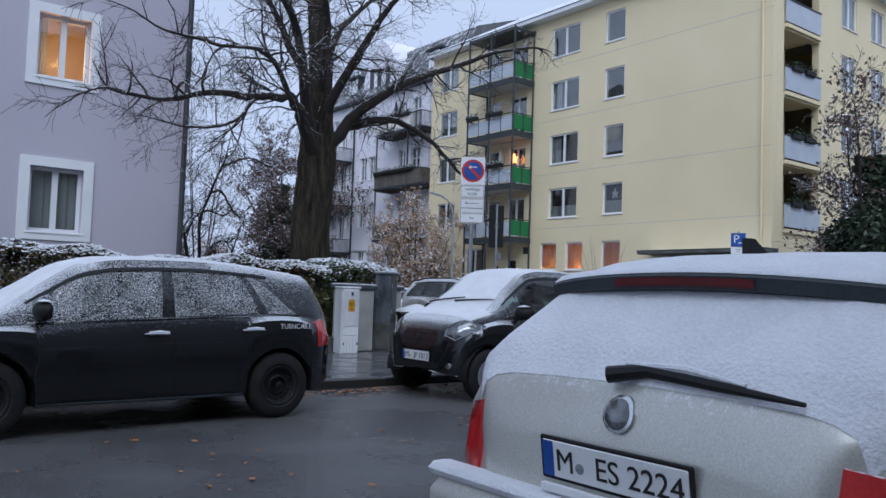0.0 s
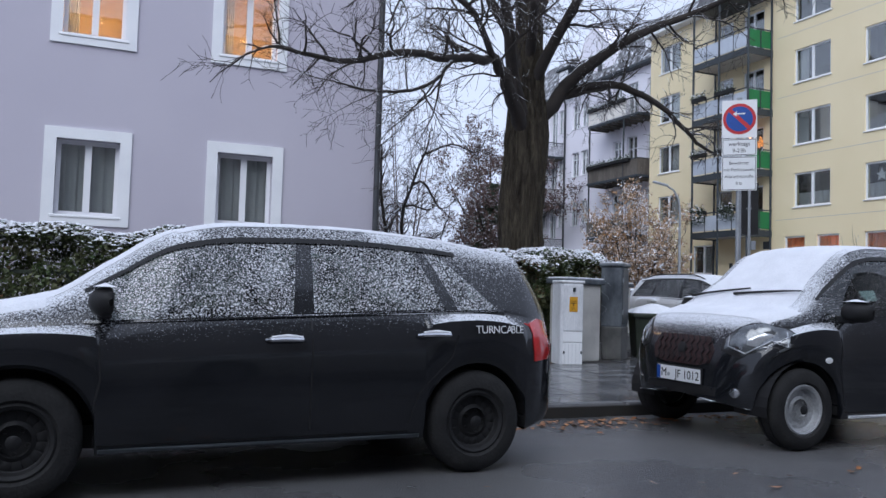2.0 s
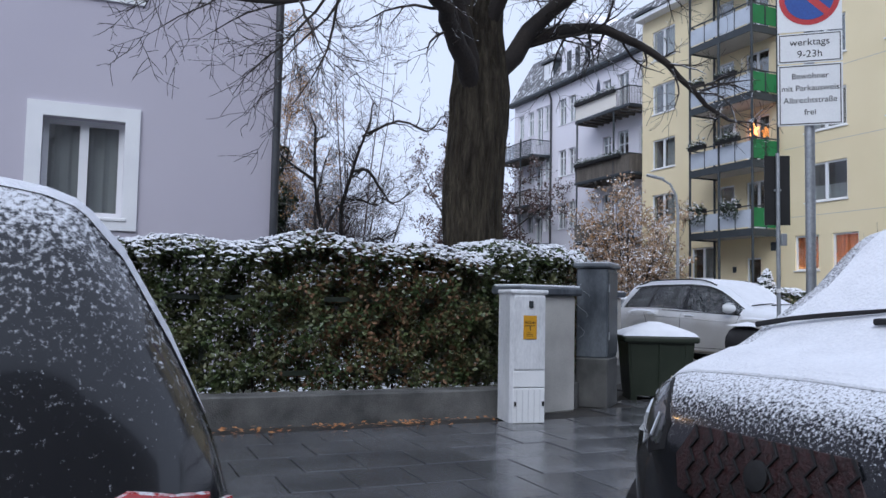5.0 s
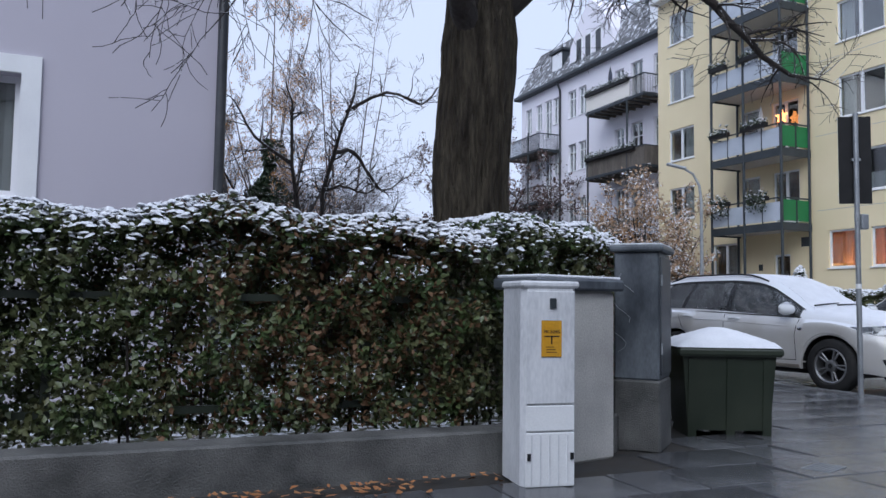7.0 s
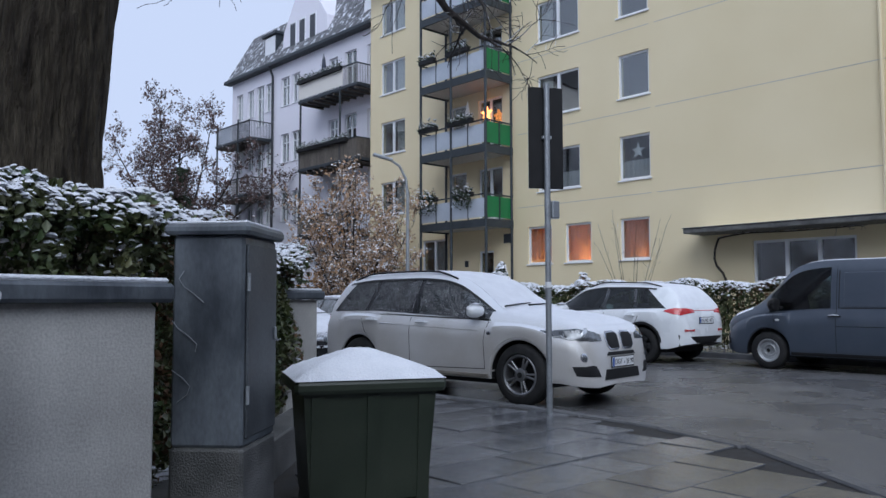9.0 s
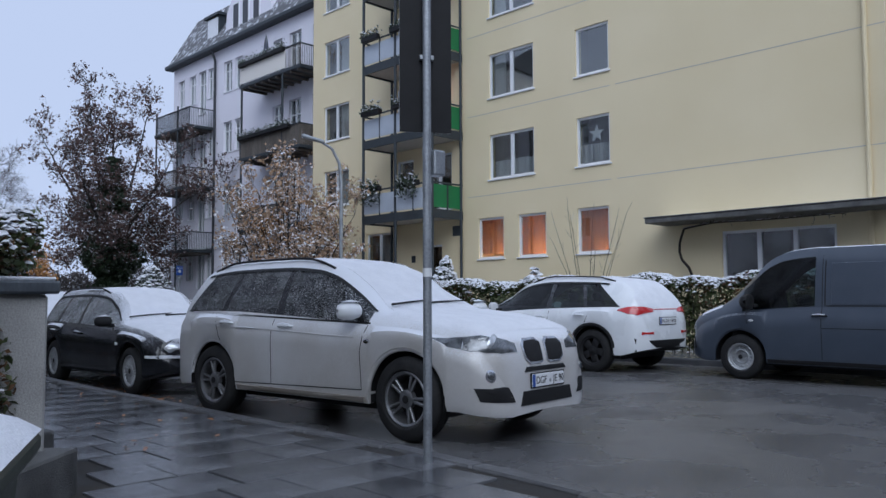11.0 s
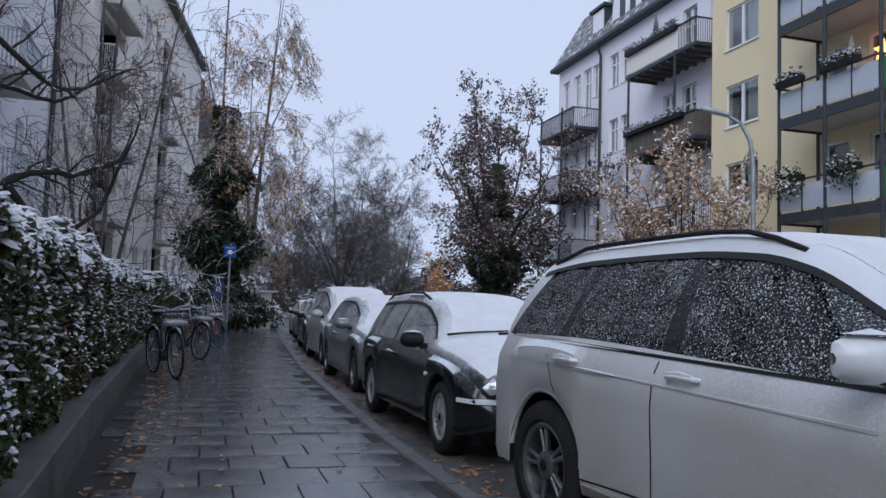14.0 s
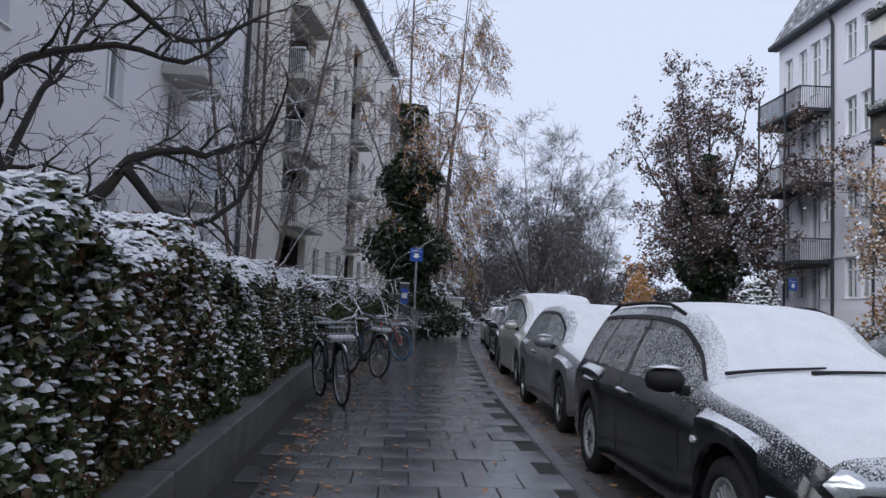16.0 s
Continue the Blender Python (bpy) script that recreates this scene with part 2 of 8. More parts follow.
M_WARMROOM = mat("warm_room_wall", (0.62, 0.48, 0.33), (0.7, 0.55, 0.4), 0.9, 0.8, 20, 0.0)
M_CURTAIN = cloth("net_curtain", (0.62, 0.62, 0.62))
M_REDCURT = cloth("salmon_curtain", (0.52, 0.29, 0.19))
M_ROOF = mat("grey_roof_slate", (0.07, 0.07, 0.075), (0.12, 0.12, 0.125), 0.6, 1, 30, 0.4, snow=(0.55, 3, 0.3))
M_DARKMETAL = mat("anthracite_steel", (0.035, 0.042, 0.048), (0.05, 0.058, 0.065), 0.45, 4, 90, 0.05, spec=0.3)
M_ZINC = mat("galvanised_steel", (0.30, 0.32, 0.34), (0.42, 0.44, 0.46), 0.4, 5, 60, 0.08, metal=0.7)
M_PIPE = mat("dark_downpipe", (0.03, 0.033, 0.04), (0.05, 0.053, 0.06), 0.4, 4, 60, 0.05)
M_GREEN = mat("green_panel", (0.010, 0.15, 0.045), (0.014, 0.18, 0.058), 0.4, 2, 90, 0.03)
M_FROST = mat("frosted_panel", (0.42, 0.46, 0.52), (0.5, 0.54, 0.6), 0.35, 1.5, 90, 0.03)
M_BALFLOOR = mat("pale_balcony_slab", (0.45, 0.43, 0.40), (0.5, 0.48, 0.45), 0.8, 2, 90, 0.1)
M_WOOD = mat("weathered_wood", (0.10, 0.085, 0.07), (0.17, 0.15, 0.13), 0.8, 4, 40, 0.4, stretch=(1, 1, 0.2))
M_GLASS = glass("window_glass", (0.82, 0.86, 0.86), ior=2.35)
M_SNOW = mat("fresh_snow", (0.70, 0.715, 0.755), (0.77, 0.785, 0.825), 0.85, 6, 75, 0.8, spec=0.2, depth=0.010)
M_BARK = mat("wet_dark_bark", (0.022, 0.017, 0.012), (0.085, 0.072, 0.052), 0.8, 9, 26, 1.0, stretch=(1, 1, 0.16), depth=0.12, spec=0.2, speck=0.8)
M_LIMB = mat("dark_snow_edged_limb", (0.018, 0.014, 0.012), (0.045, 0.036, 0.03), 0.75, 4, 30, 0.8, snow=(0.36, 10, 0.2), depth=0.02)
# far twigs: distance haze is put into the paler colour, with some snow
M_HAZETWIG = mat("haze_paled_frosted_twig", (0.055, 0.047, 0.045), (0.10, 0.088, 0.086), 0.9, 3, 20, 0.1, snow=(0.36, 8, 0.3))
M_TWIG = mat("dark_twig", (0.025, 0.02, 0.018), (0.05, 0.04, 0.035), 0.8, 6, 40, 0.2, snow=(0.62, 14, 0.25))
M_FROSTTWIG = mat("frost_covered_twig", (0.085, 0.068, 0.062), (0.16, 0.125, 0.115), 0.9, 3, 20, 0.1, snow=(0.80, 14, 0.3))
M_LEAF = mat("hedge_leaf", (0.045, 0.080, 0.026), (0.12, 0.12, 0.055), 0.35, 5, 30, 0.05, spec=0.4)
M_LEAF2 = mat("bronze_hedge_leaf", (0.10, 0.06, 0.03), (0.16, 0.085, 0.045), 0.5, 6, 30, 0.05, spec=0.3)
M_IVY = mat("ivy_leaf", (0.012, 0.026, 0.010), (0.03, 0.05, 0.02), 0.4, 3, 30, 0.05, snow=(0.12, 5, 0.25))
M_ORANGE = mat("orange_autumn_leaf", (0.42, 0.20, 0.05), (0.55, 0.30, 0.12), 0.7, 4, 30, 0.05, snow=(0.45, 6, 0.3))
M_TAN = mat("tan_autumn_leaf", (0.40, 0.25, 0.14), (0.55, 0.38, 0.25), 0.7, 4, 30, 0.05, snow=(0.72, 6, 0.3))
M_BROWNLEAF = mat("brown_withered_leaf", (0.09, 0.055, 0.05), (0.14, 0.09, 0.08), 0.8, 4, 30, 0.05, snow=(0.5, 5, 0.3))
M_LITTER = mat("fallen_leaf", (0.28, 0.10, 0.03), (0.40, 0.20, 0.08), 0.5, 8, 40, 0.1)
M_GREEN_BIN = mat("dark_green_plastic", (0.020, 0.028, 0.018), (0.030, 0.038, 0.025), 0.38, 3, 140, 0.1)
M_CABGREY = mat("grimy_grey_cabinet", (0.52, 0.53, 0.55), (0.70, 0.71, 0.73), 0.5, 5, 60, 0.1, stretch=(1, 1, 0.35))
M_CABDARK = mat("dark_scuffed_cabinet", (0.030, 0.036, 0.045), (0.17, 0.19, 0.21), 0.40, 3.0, 70, 0.15, stretch=(1, 1, 0.45))
M_BLACK = mat("black_plastic", (0.012, 0.012, 0.013), (0.02, 0.02, 0.021), 0.5, 5, 120, 0.05, spec=0.25)
M_SIGNRED = mat("sign_red", (0.45, 0.02, 0.03), (0.5, 0.03, 0.035), 0.35, 3, 90, 0.02)
M_SIGNBLUE = mat("sign_blue", (0.012, 0.065, 0.30), (0.015, 0.075, 0.34), 0.35, 3, 90, 0.02)
M_SIGNWHITE = mat("sign_white", (0.72, 0.73, 0.74), (0.78, 0.79, 0.8), 0.4, 3, 90, 0.02)
M_INK = mat("black_ink", (0.01, 0.01, 0.01), (0.014, 0.014, 0.014), 0.5, 5, 90, 0.0)
M_TAG = mat("ochre_plastic_tag", (0.55, 0.27, 0.01), (0.6, 0.31, 0.02), 0.5, 5, 60, 0.05)


def writing(name, text, size, material, parent, m, align="CENTER"):
    """Raised lettering in the built-in font, in the x-y plane of m."""
    cu = bpy.data.curves.new(name, "FONT")
    cu.body, cu.size, cu.align_x, cu.align_y, cu.extrude = text, size, align, "CENTER", 0.0008
    cu.materials.append(material)
    tmp = bpy.data.objects.new(name, cu)
    scene.collection.objects.link(tmp)
    bpy.context.view_layer.update()
    me = bpy.data.meshes.new_from_object(tmp.evaluated_get(bpy.context.evaluated_depsgraph_get()))
    bpy.data.objects.remove(tmp)
    return part(name, me, material, parent, m=m)


# ---- ground ----
solid("ground", MB().add([(-700, -700, -0.004), (700, -700, -0.004), (700, 900, -0.004), (-700, 900, -0.004)], [(0, 1, 2, 3)]), M_LAWN, "snow-dusted grass ground reaching the horizon", "ground", "structure")


def strip(pts, w):
    """Both edges of a band of half-width w along points."""
    left, right = [], []
    for i, p in enumerate(pts):
        a, c = Vector(pts[max(i - 1, 0)]), Vector(pts[min(i + 1, len(pts) - 1)])
        d = (c - a).normalized()
        nrm = Vector((-d.y, d.x))
        left.append(Vector(p) + nrm * w)
        right.append(Vector(p) - nrm * w)
    return left, right


KERB = [(-60, 7.0), (6.5, 7.0), (8.0, 7.35), (9.5, 8.2), (11.0, 9.85), (11.75, 10.9), (12.2, 12.3), (12.3, 13.6), (12.25, 20), (12.45, 28), (13.1, 39), (14.6, 60), (17.5, 92), (22, 130)]
KERB_R = [(21.9, 2.0), (21.9, 28), (22.6, 39), (24.0, 60), (27, 92), (31, 130)]
INNER = [(-60, 11.12), (6.1, 11.0), (7.1, 11.3), (10.05, 14.3), (9.75, 20), (9.6, 27), (9.7, 33), (11.0, 46), (12.4, 60), (15, 92), (19.5, 130)]
road = MB()
road.add([(-60, -2.1, 0), (60, -2.1, 0), (60, 14, 0), (-60, 14, 0)], [(0, 1, 2, 3)])
far = [(11.5, 14), (11.5, 40), (13, 60), (16, 92), (21, 130)]
farr = [(23, 14), (23, 40), (25, 60), (28, 92), (32, 130)]
road.add([(x, y, 0) for x, y in far] + [(x, y, 0) for x, y in farr], [(i, 5 + i, 6 + i, 1 + i) for i in range(4)])
solid("road", road, M_ASPHALT, "dark wet asphalt road with parked cars", "road", "structure")


def band(name, a, c, z, material, label):
    """A flat raised sheet between two polylines."""
    poly = [Vector((x, y)) for x, y in a] + [Vector((x, y)) for x, y in reversed(c)]
    mb = MB()
    mb.prism([(p.x, p.y) for p in poly], -0.1, z)
    return solid(name, mb, material, label, "pavement", "structure")


pave = band("pavement", KERB, [(x - 0.14, y + 0.12) for x, y in INNER], 0.092, M_JOINT, "wet dark grey slab pavement beside a hedge")
pave_r = band("pavement", [(21.9, 2.0), (21.9, 28), (22.6, 39), (24.0, 60), (27, 92), (31, 130)], [(23.5, 2.0), (23.5, 28), (24.6, 39), (26.5, 60), (30, 92), (35, 130)], 0.10, M_SLAB, "wet slab pavement before the apartment buildings")
pave_s = band("pavement", [(-60, -2.0), (60, -2.0)], [(-60, -5.5), (60, -5.5)], 0.10, M_SLAB, "wet slab pavement on the near side of the street")
band("garden", [(-60, 11.0), (6.1, 11.02), (7.1, 11.32), (10.05, 14.32), (9.75, 20), (9.7, 33), (11.0, 46), (12.4, 60)], [(-60, 60.0), (6.1, 60), (7, 60), (8, 60), (9, 60), (10.0, 60), (11, 60), (12.1, 60.1)], 0.06, M_LAWN, "snow-dusted garden lawn behind the hedge")

# ---- apartment houses ----
ROOM = {}


def facade(name, parent, m, length, height, holes, material, thick=0.3, base=0.0):
    """A wall along local x, its face at local y = 0 towards -y, with rectangular openings (x0, z0, x1, z1)."""
    xs = sorted({0.0, length, *(h[0] for h in holes), *(h[2] for h in holes)})
    zs = sorted({base, height, *(h[1] for h in holes), *(h[3] for h in holes)})
    mb = MB()
    for i in range(len(xs) - 1):
        for j in range(len(zs) - 1):
            cx, cz = (xs[i] + xs[i + 1]) / 2, (zs[j] + zs[j + 1]) / 2
            if any(h[0] < cx < h[2] and h[1] < cz < h[3] for h in holes):
                continue
            for y, q in ((0, (0, 1, 2, 3)), (thick, (3, 2, 1, 0))):
                mb.add([(xs[i], y, zs[j]), (xs[i + 1], y, zs[j]), (xs[i + 1], y, zs[j + 1]), (xs[i], y, zs[j + 1])], [q])
    for a, b, c, d in holes:
        mb.add([(a, 0, b), (c, 0, b), (c, 0, d), (a, 0, d), (a, thick, b), (c, thick, b), (c, thick, d), (a, thick, d)], [(0, 1, 5, 4), (1, 2, 6, 5), (2, 3, 7, 6), (3, 0, 4, 7)])
    mb.add([(0, 0, base), (0, thick, base), (0, thick, height), (0, 0, height), (length, 0, base), (length, thick, base), (length, thick, height), (length, 0, height)], [(0, 1, 2, 3), (7, 6, 5, 4), (3, 2, 6, 7)])
    me = bpy.data.meshes.new(name)
    me.from_pydata(mb.v, [], mb.f)
    bm = bmesh.new()
    bm.from_mesh(me)
    bmesh.ops.remove_doubles(bm, verts=bm.verts, dist=0.0005)
    bmesh.ops.recalc_face_normals(bm, faces=bm.faces)
    bm.to_mesh(me)
    bm.free()
    return part(name, me, material, parent, m=m)


WIN = {}


def window(parent, m, w, h, panes=2, deep=0.14, sill=True, surround=0.0, curtain=None, bar=False, room=M_DARKROOM, lit=False, frame=0.07):
    """A white window set into an opening whose lower left corner is at m; parts: frame, panes, sill, surround, room behind."""
    key = (round(w, 2), round(h, 2), panes, deep, sill, surround, curtain, bar, room.name, frame)
    if key not in WIN:
        fr = MB()
        y0, y1 = deep, deep + 0.07
        for a in ((0, 0, w, frame), (0, h - frame, w, h), (0, frame, frame, h - frame), (w - frame, frame, w, h - frame)):
            fr.box(a[0], y0, a[1], a[2], y1, a[3])
        cells = []
        for k in range(panes):
            a, c = frame + (w - 2 * frame) * k / panes, frame + (w - 2 * frame) * (k + 1) / panes
            if k:
                fr.box(a - 0.055, y0 - 0.012, frame, a + 0.055, y1 - 0.004, h - frame)
            cells.append((a + (0.055 if k else 0), c - (0.055 if k < panes - 1 else 0)))
        if bar:
            fr.box(frame, y0 - 0.008, h * 0.68, w - frame, y1 - 0.006, h * 0.68 + 0.06)
        pn = [MB().box(a, y0 + 0.03, frame, c, y0 + 0.036, h - frame).mesh("pane") for a, c in cells]
        sl = MB().box(-0.06, -0.05, -0.05, w + 0.06, deep, -0.004, 0.01).mesh("sill") if sill else None
        sn = None
        if surround:
            s = surround
            sn = []
            for a in ((-s, -s * 0.9, w + s, 0), (-s, h, w + s, h + s), (-s, 0, 0, h), (w, 0, w + s, h)):
                sn.append(MB().box(a[0], -0.035, a[1], a[2], 0.01, a[3]).mesh("surround"))
        cu = None
        if curtain:
            lo, hi, x0, x1 = curtain
            cu = MB()
            n = 26
            vs = []
            for i in range(n + 1):
                x = w * (x0 + (x1 - x0) * i / n)
                y = deep + 0.15 + 0.025 * math.sin(i * 1.5) + 0.01 * math.sin(i * 3.7)
                vs += [(x, y, h * lo), (x, y, h * hi)]
            cu.add(vs, [(2 * i, 2 * i + 2, 2 * i + 3, 2 * i + 1) for i in range(n)])
            cu = cu.mesh("curtain")
        # made-up room box behind the glass; unlit ones are coloured dark
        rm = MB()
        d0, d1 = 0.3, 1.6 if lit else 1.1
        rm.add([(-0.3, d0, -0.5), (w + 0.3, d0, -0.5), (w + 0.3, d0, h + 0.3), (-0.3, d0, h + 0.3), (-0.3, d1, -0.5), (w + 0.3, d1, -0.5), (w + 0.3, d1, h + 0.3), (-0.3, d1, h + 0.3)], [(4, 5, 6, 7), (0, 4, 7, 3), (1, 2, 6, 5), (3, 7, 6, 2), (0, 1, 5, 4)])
        WIN[key] = (fr.mesh("window"), pn, sl, sn, cu, rm.mesh("room"))
    fr, pn, sl, sn, cu, rm = WIN[key]
    win = part("window", fr, M_FRAME, parent, m=m)
    for p in pn:
        pane = part("pane", p, M_GLASS, win)
        pane.visible_shadow = False
    if sl:
        part("sill", sl, M_FRAME, win)
    for q in sn or ():
        part("surround", q, M_TRIM, win, "broad white plaster surround")
    if cu:
        part("curtain", cu, M_REDCURT if lit and panes == 1 else M_CURTAIN, win)
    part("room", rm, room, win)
    if lit:
        lamp = new("room_lamp", bpy.data.lights.new("room_lamp", "POINT"))
        lamp.data.energy, lamp.data.color, lamp.data.shadow_soft_size = lit, (1.0, 0.55, 0.22), 0.12
        lamp.parent, lamp.matrix_basis = win, pose(w * (0.5 if panes > 1 else 0.68), 0.62, h * (0.35 if panes > 1 else 0.06))
    return win


def shell(parent, x0, y0, x1, y1, z0, z1, material, skip=""):
    """Plain closing walls of a house, those sides left out that are named in skip."""
    t = 0.3
    i = {k: 0.31 if k in skip else 0.0 for k in "wesn"}
    for side, a in (("w", (x0, y0 + max(i["s"], t), x0 + t, y1 - max(i["n"], t))), ("e", (x1 - t, y0 + max(i["s"], t), x1, y1 - max(i["n"], t))), ("s", (x0 + i["w"], y0, x1 - i["e"], y0 + t)), ("n", (x0 + i["w"], y1 - t, x1 - i["e"], y1))):
        if side not in skip:
            part("wall", MB().box(a[0], a[1], z0, a[2], a[3], z1), material, parent)


SOUTH = pose(0, 0, 0)  # a wall whose face looks to -y
WEST = lambda x, y: Matrix.Translation((x, y, 0)) @ pose(0, 0, 0, 0, 0, -90)  # face looks to -x, runs from y downwards
EAST = lambda x, y: Matrix.Translation((x, y, 0)) @ pose(0, 0, 0, 0, 0, 90)  # face looks to +x, runs from y upwards

# lilac-grey house on the corner
grey = thing("corner_house", Matrix(), "lilac-grey rendered corner house with white window surrounds", "house")
GX0, GY, GX1, GH = -14.0, 15.8, 4.8, 13.5
wx = [-11.74, -9.09, -6.44, -3.70, -1.04 + 0.19, 1.61 + 0.19]
rows_g = [2.2, 5.31, 8.42]
holes = []
for k, x in enumerate(wx):
    for z in rows_g:
        holes.append((x - GX0, z, x - GX0 + 1.0, z + 1.3))
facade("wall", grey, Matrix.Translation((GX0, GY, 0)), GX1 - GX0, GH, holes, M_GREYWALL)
for k, x in enumerate(wx):
    for r, z in enumerate(rows_g):
        warm = r == 1 and k >= 4
        window(grey, Matrix.Translation((x, GY, z)), 1.0, 1.3, 2, 0.16, True, 0.19, curtain=(0.0, 1.0, 0.0, 0.24) if warm else ((0.02, 0.98, 0.03, 0.97) if r == 0 and k >= 4 else None), room=M_WARMROOM if warm else M_DARKROOM, lit=28.0 if warm else False)
# garden side of the corner house, with balconies
ewin = [(3.0, 1.15), (7.0, 1.0), (10.6, 1.0), (15.5, 1.0), (19.5, 1.0), (23.5, 1.1)]
holes = [(y, z, y + w, z + 1.35) for y, w in ewin for z in rows_g + [11.4]]
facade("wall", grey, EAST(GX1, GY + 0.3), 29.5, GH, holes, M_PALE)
for y, w in ewin:
    for z in rows_g + [11.4]:
        window(grey, EAST(GX1, GY + 0.3 + y) @ Matrix.Translation((0, 0, z)), w, 1.35, 2, 0.14, True)
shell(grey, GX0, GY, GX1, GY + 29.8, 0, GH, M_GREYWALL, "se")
part("roof", MB().prism([(GX0 - 0.4, GH), (GX1 + 0.4, GH), (GX1 + 0.4, GH + 0.15), ((GX0 + GX1) / 2, GH + 4.5), (GX0 - 0.4, GH + 0.15)], GY - 0.4, GY + 30.2, "y"), M_ROOF, grey, "slate roof dusted with snow")
part("downpipe", MB().tube([(GX1 + 0.03, GY - 0.07, z) for z in (0.1, 6, GH)], 0.06, 10), M_PIPE, grey, smooth=True)
part("downpipe", MB().tube([(GX1 + 0.12, GY + 28.6, z) for z in (0.1, 6, GH)], 0.09, 10), M_PIPE, grey, smooth=True)
for z in (3.9, 7.0, 10.1):
    y0 = 19.2 + GY
    part("balcony", MB().box(GX1, y0, z - 0.25, GX1 + 1.05, y0 + 2.6, z, 0.02), M_BALFLOOR, grey)
    for k in range(27):
        part("railing_slat", MB().box(GX1 + 1.0, y0 + 0.04 + k * 0.0962, z, GX1 + 1.012, y0 + 0.10 + k * 0.0962, z + 0.98), M_FROST, grey)
    for k in range(10):
        part("railing_slat", MB().box(GX1 + 0.04 + k * 0.1, y0 + 0.02, z, GX1 + 0.09 + k * 0.1, y0 + 0.03, z + 0.98), M_FROST, grey)
    part("handrail", MB().prism([(GX1, y0), (GX1 + 1.05, y0), (GX1 + 1.05, y0 + 2.6), (GX1 + 1.0, y0 + 2.6), (GX1 + 1.0, y0 + 0.05), (GX1, y0 + 0.05)], z + 0.98, z + 1.02), M_FROST, grey, "pale metal handrail")

# cream block farther up the street, slightly turned
cream = thing("apartment_building", Matrix.Translation((5.9, 45.6, 0)) @ pose(0, 0, 0, 0, 0, -8), "cream five-storey apartment building with recessed balconies", "apartment building")
CL, CH = 26.0, 17.6
cw = [6.2, 8.6, 11.0, 16.4, 18.8, 21.6, 24.0]
cz = [2.3, 5.2, 8.1, 11.0, 13.9]
holes = [(y, z, y + 1.15, z + 1.5) for y in cw for z in cz] + [(1.0, z - 0.75, 4.9, z + 1.75) for z in cz] + [(13.0, z - 0.75, 15.4, z + 1.75) for z in cz]
facade("wall", cream, pose(0, 0, 0, 0, 0, 90), CL, CH, holes, M_CREAM, 0.32)
for y in cw:
    for z in cz:
        window(cream, pose(0, y, z, 0, 0, 90), 1.15, 1.5, 2, 0.14, True)
for ya, yb in ((1.0, 4.9), (13.0, 15.4)):
    for z in cz:
        part("balcony", MB().box(-1.2, ya - 0.15, z - 0.95, 0.75, yb + 0.1, z - 0.76), M_BALFLOOR, cream)
        # back wall of the recess, darker than the cream front
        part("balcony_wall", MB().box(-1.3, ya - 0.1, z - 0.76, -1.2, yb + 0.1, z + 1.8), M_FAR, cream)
        part("balcony_parapet", MB().box(0.62, ya + 0.35, z - 0.75, 0.72, yb + 0.08, z + 0.2, 0.015), M_CREAM, cream)
        rl = MB()
        for k in range(9):
            rl.box(0.03 + k * 0.075, ya - 0.12, z - 0.75, 0.045 + k * 0.075, ya - 0.105, z + 0.28)
        for k in range(5):
            rl.box(0.68, ya - 0.12 + k * 0.1, z - 0.75, 0.695, ya - 0.105 + k * 0.1, z + 0.28)
        rl.box(0, ya - 0.13, z + 0.26, 0.72, ya - 0.09, z + 0.3)
        tagged(part("balcony_railing", rl, M_FRAME, cream), "white bar railing", kind="stuff")
        # door slab takes the unlit-room colour for a dark interior
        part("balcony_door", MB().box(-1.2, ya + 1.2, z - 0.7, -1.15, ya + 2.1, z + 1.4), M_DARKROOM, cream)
shell(cream, -12, 0, 0, CL, 0, CH, M_CREAM, "e")
part("roof", MB().prism([(-12.4, CH), (0.5, CH), (0.5, CH + 0.2), (-6, CH + 3.6), (-12.4, CH + 0.2)], -0.3, CL + 0.3, "y"), M_ROOF, cream, "dark roof with snow and a projecting eave")

# farther house with a terrace wall
far_h = thing("far_house", Matrix.Translation((11.4, 75.0, 0)) @ pose(0, 0, 0, 0, 0, -9), "old cream house with arches, half hidden by birches", "house")
holes = [(y, z, y + 1.1, z + 1.8) for y in (1.5, 4.2, 6.9, 9.6, 12.3, 15, 18, 21, 24) for z in (2.6, 6.2, 9.8)]
facade("wall", far_h, pose(0, 0, 0, 0, 0, 90), 27, 13.5, holes, M_CREAM)
for h in holes:
    window(far_h, pose(0, h[0], h[1], 0, 0, 90), 1.1, 1.8, 2, 0.14, True)
shell(far_h, -11, 0, 0, 27, 0, 13.5, M_CREAM, "e")
part("roof", MB().prism([(-11.4, 13.5), (0.5, 13.5), (0.5, 13.7), (-2.6, 16.8), (-5.5, 18.2), (-11.4, 13.7)], -0.3, 27.3, "y"), M_ROOF, far_h, "steep roof with snow")
for y in (3, 9, 15):
    part("chimney", MB().box(-3.2, y, 15.5, -2.4, y + 1.2, 19.0, 0.03), mat("brick_chimney", (0.2, 0.09, 0.06), (0.28, 0.13, 0.09), 0.9, 3, 40, 0.4), far_h)

# yellow apartment building
yel = thing("apartment_building", Matrix(), "pale yellow apartment building with green-sided steel balconies", "apartment building")
YX, YS, YN, YH = 27.8, 15.0, 37.45, 15.6
f_sill = [5.24, 8.0, 10.78, 13.55]


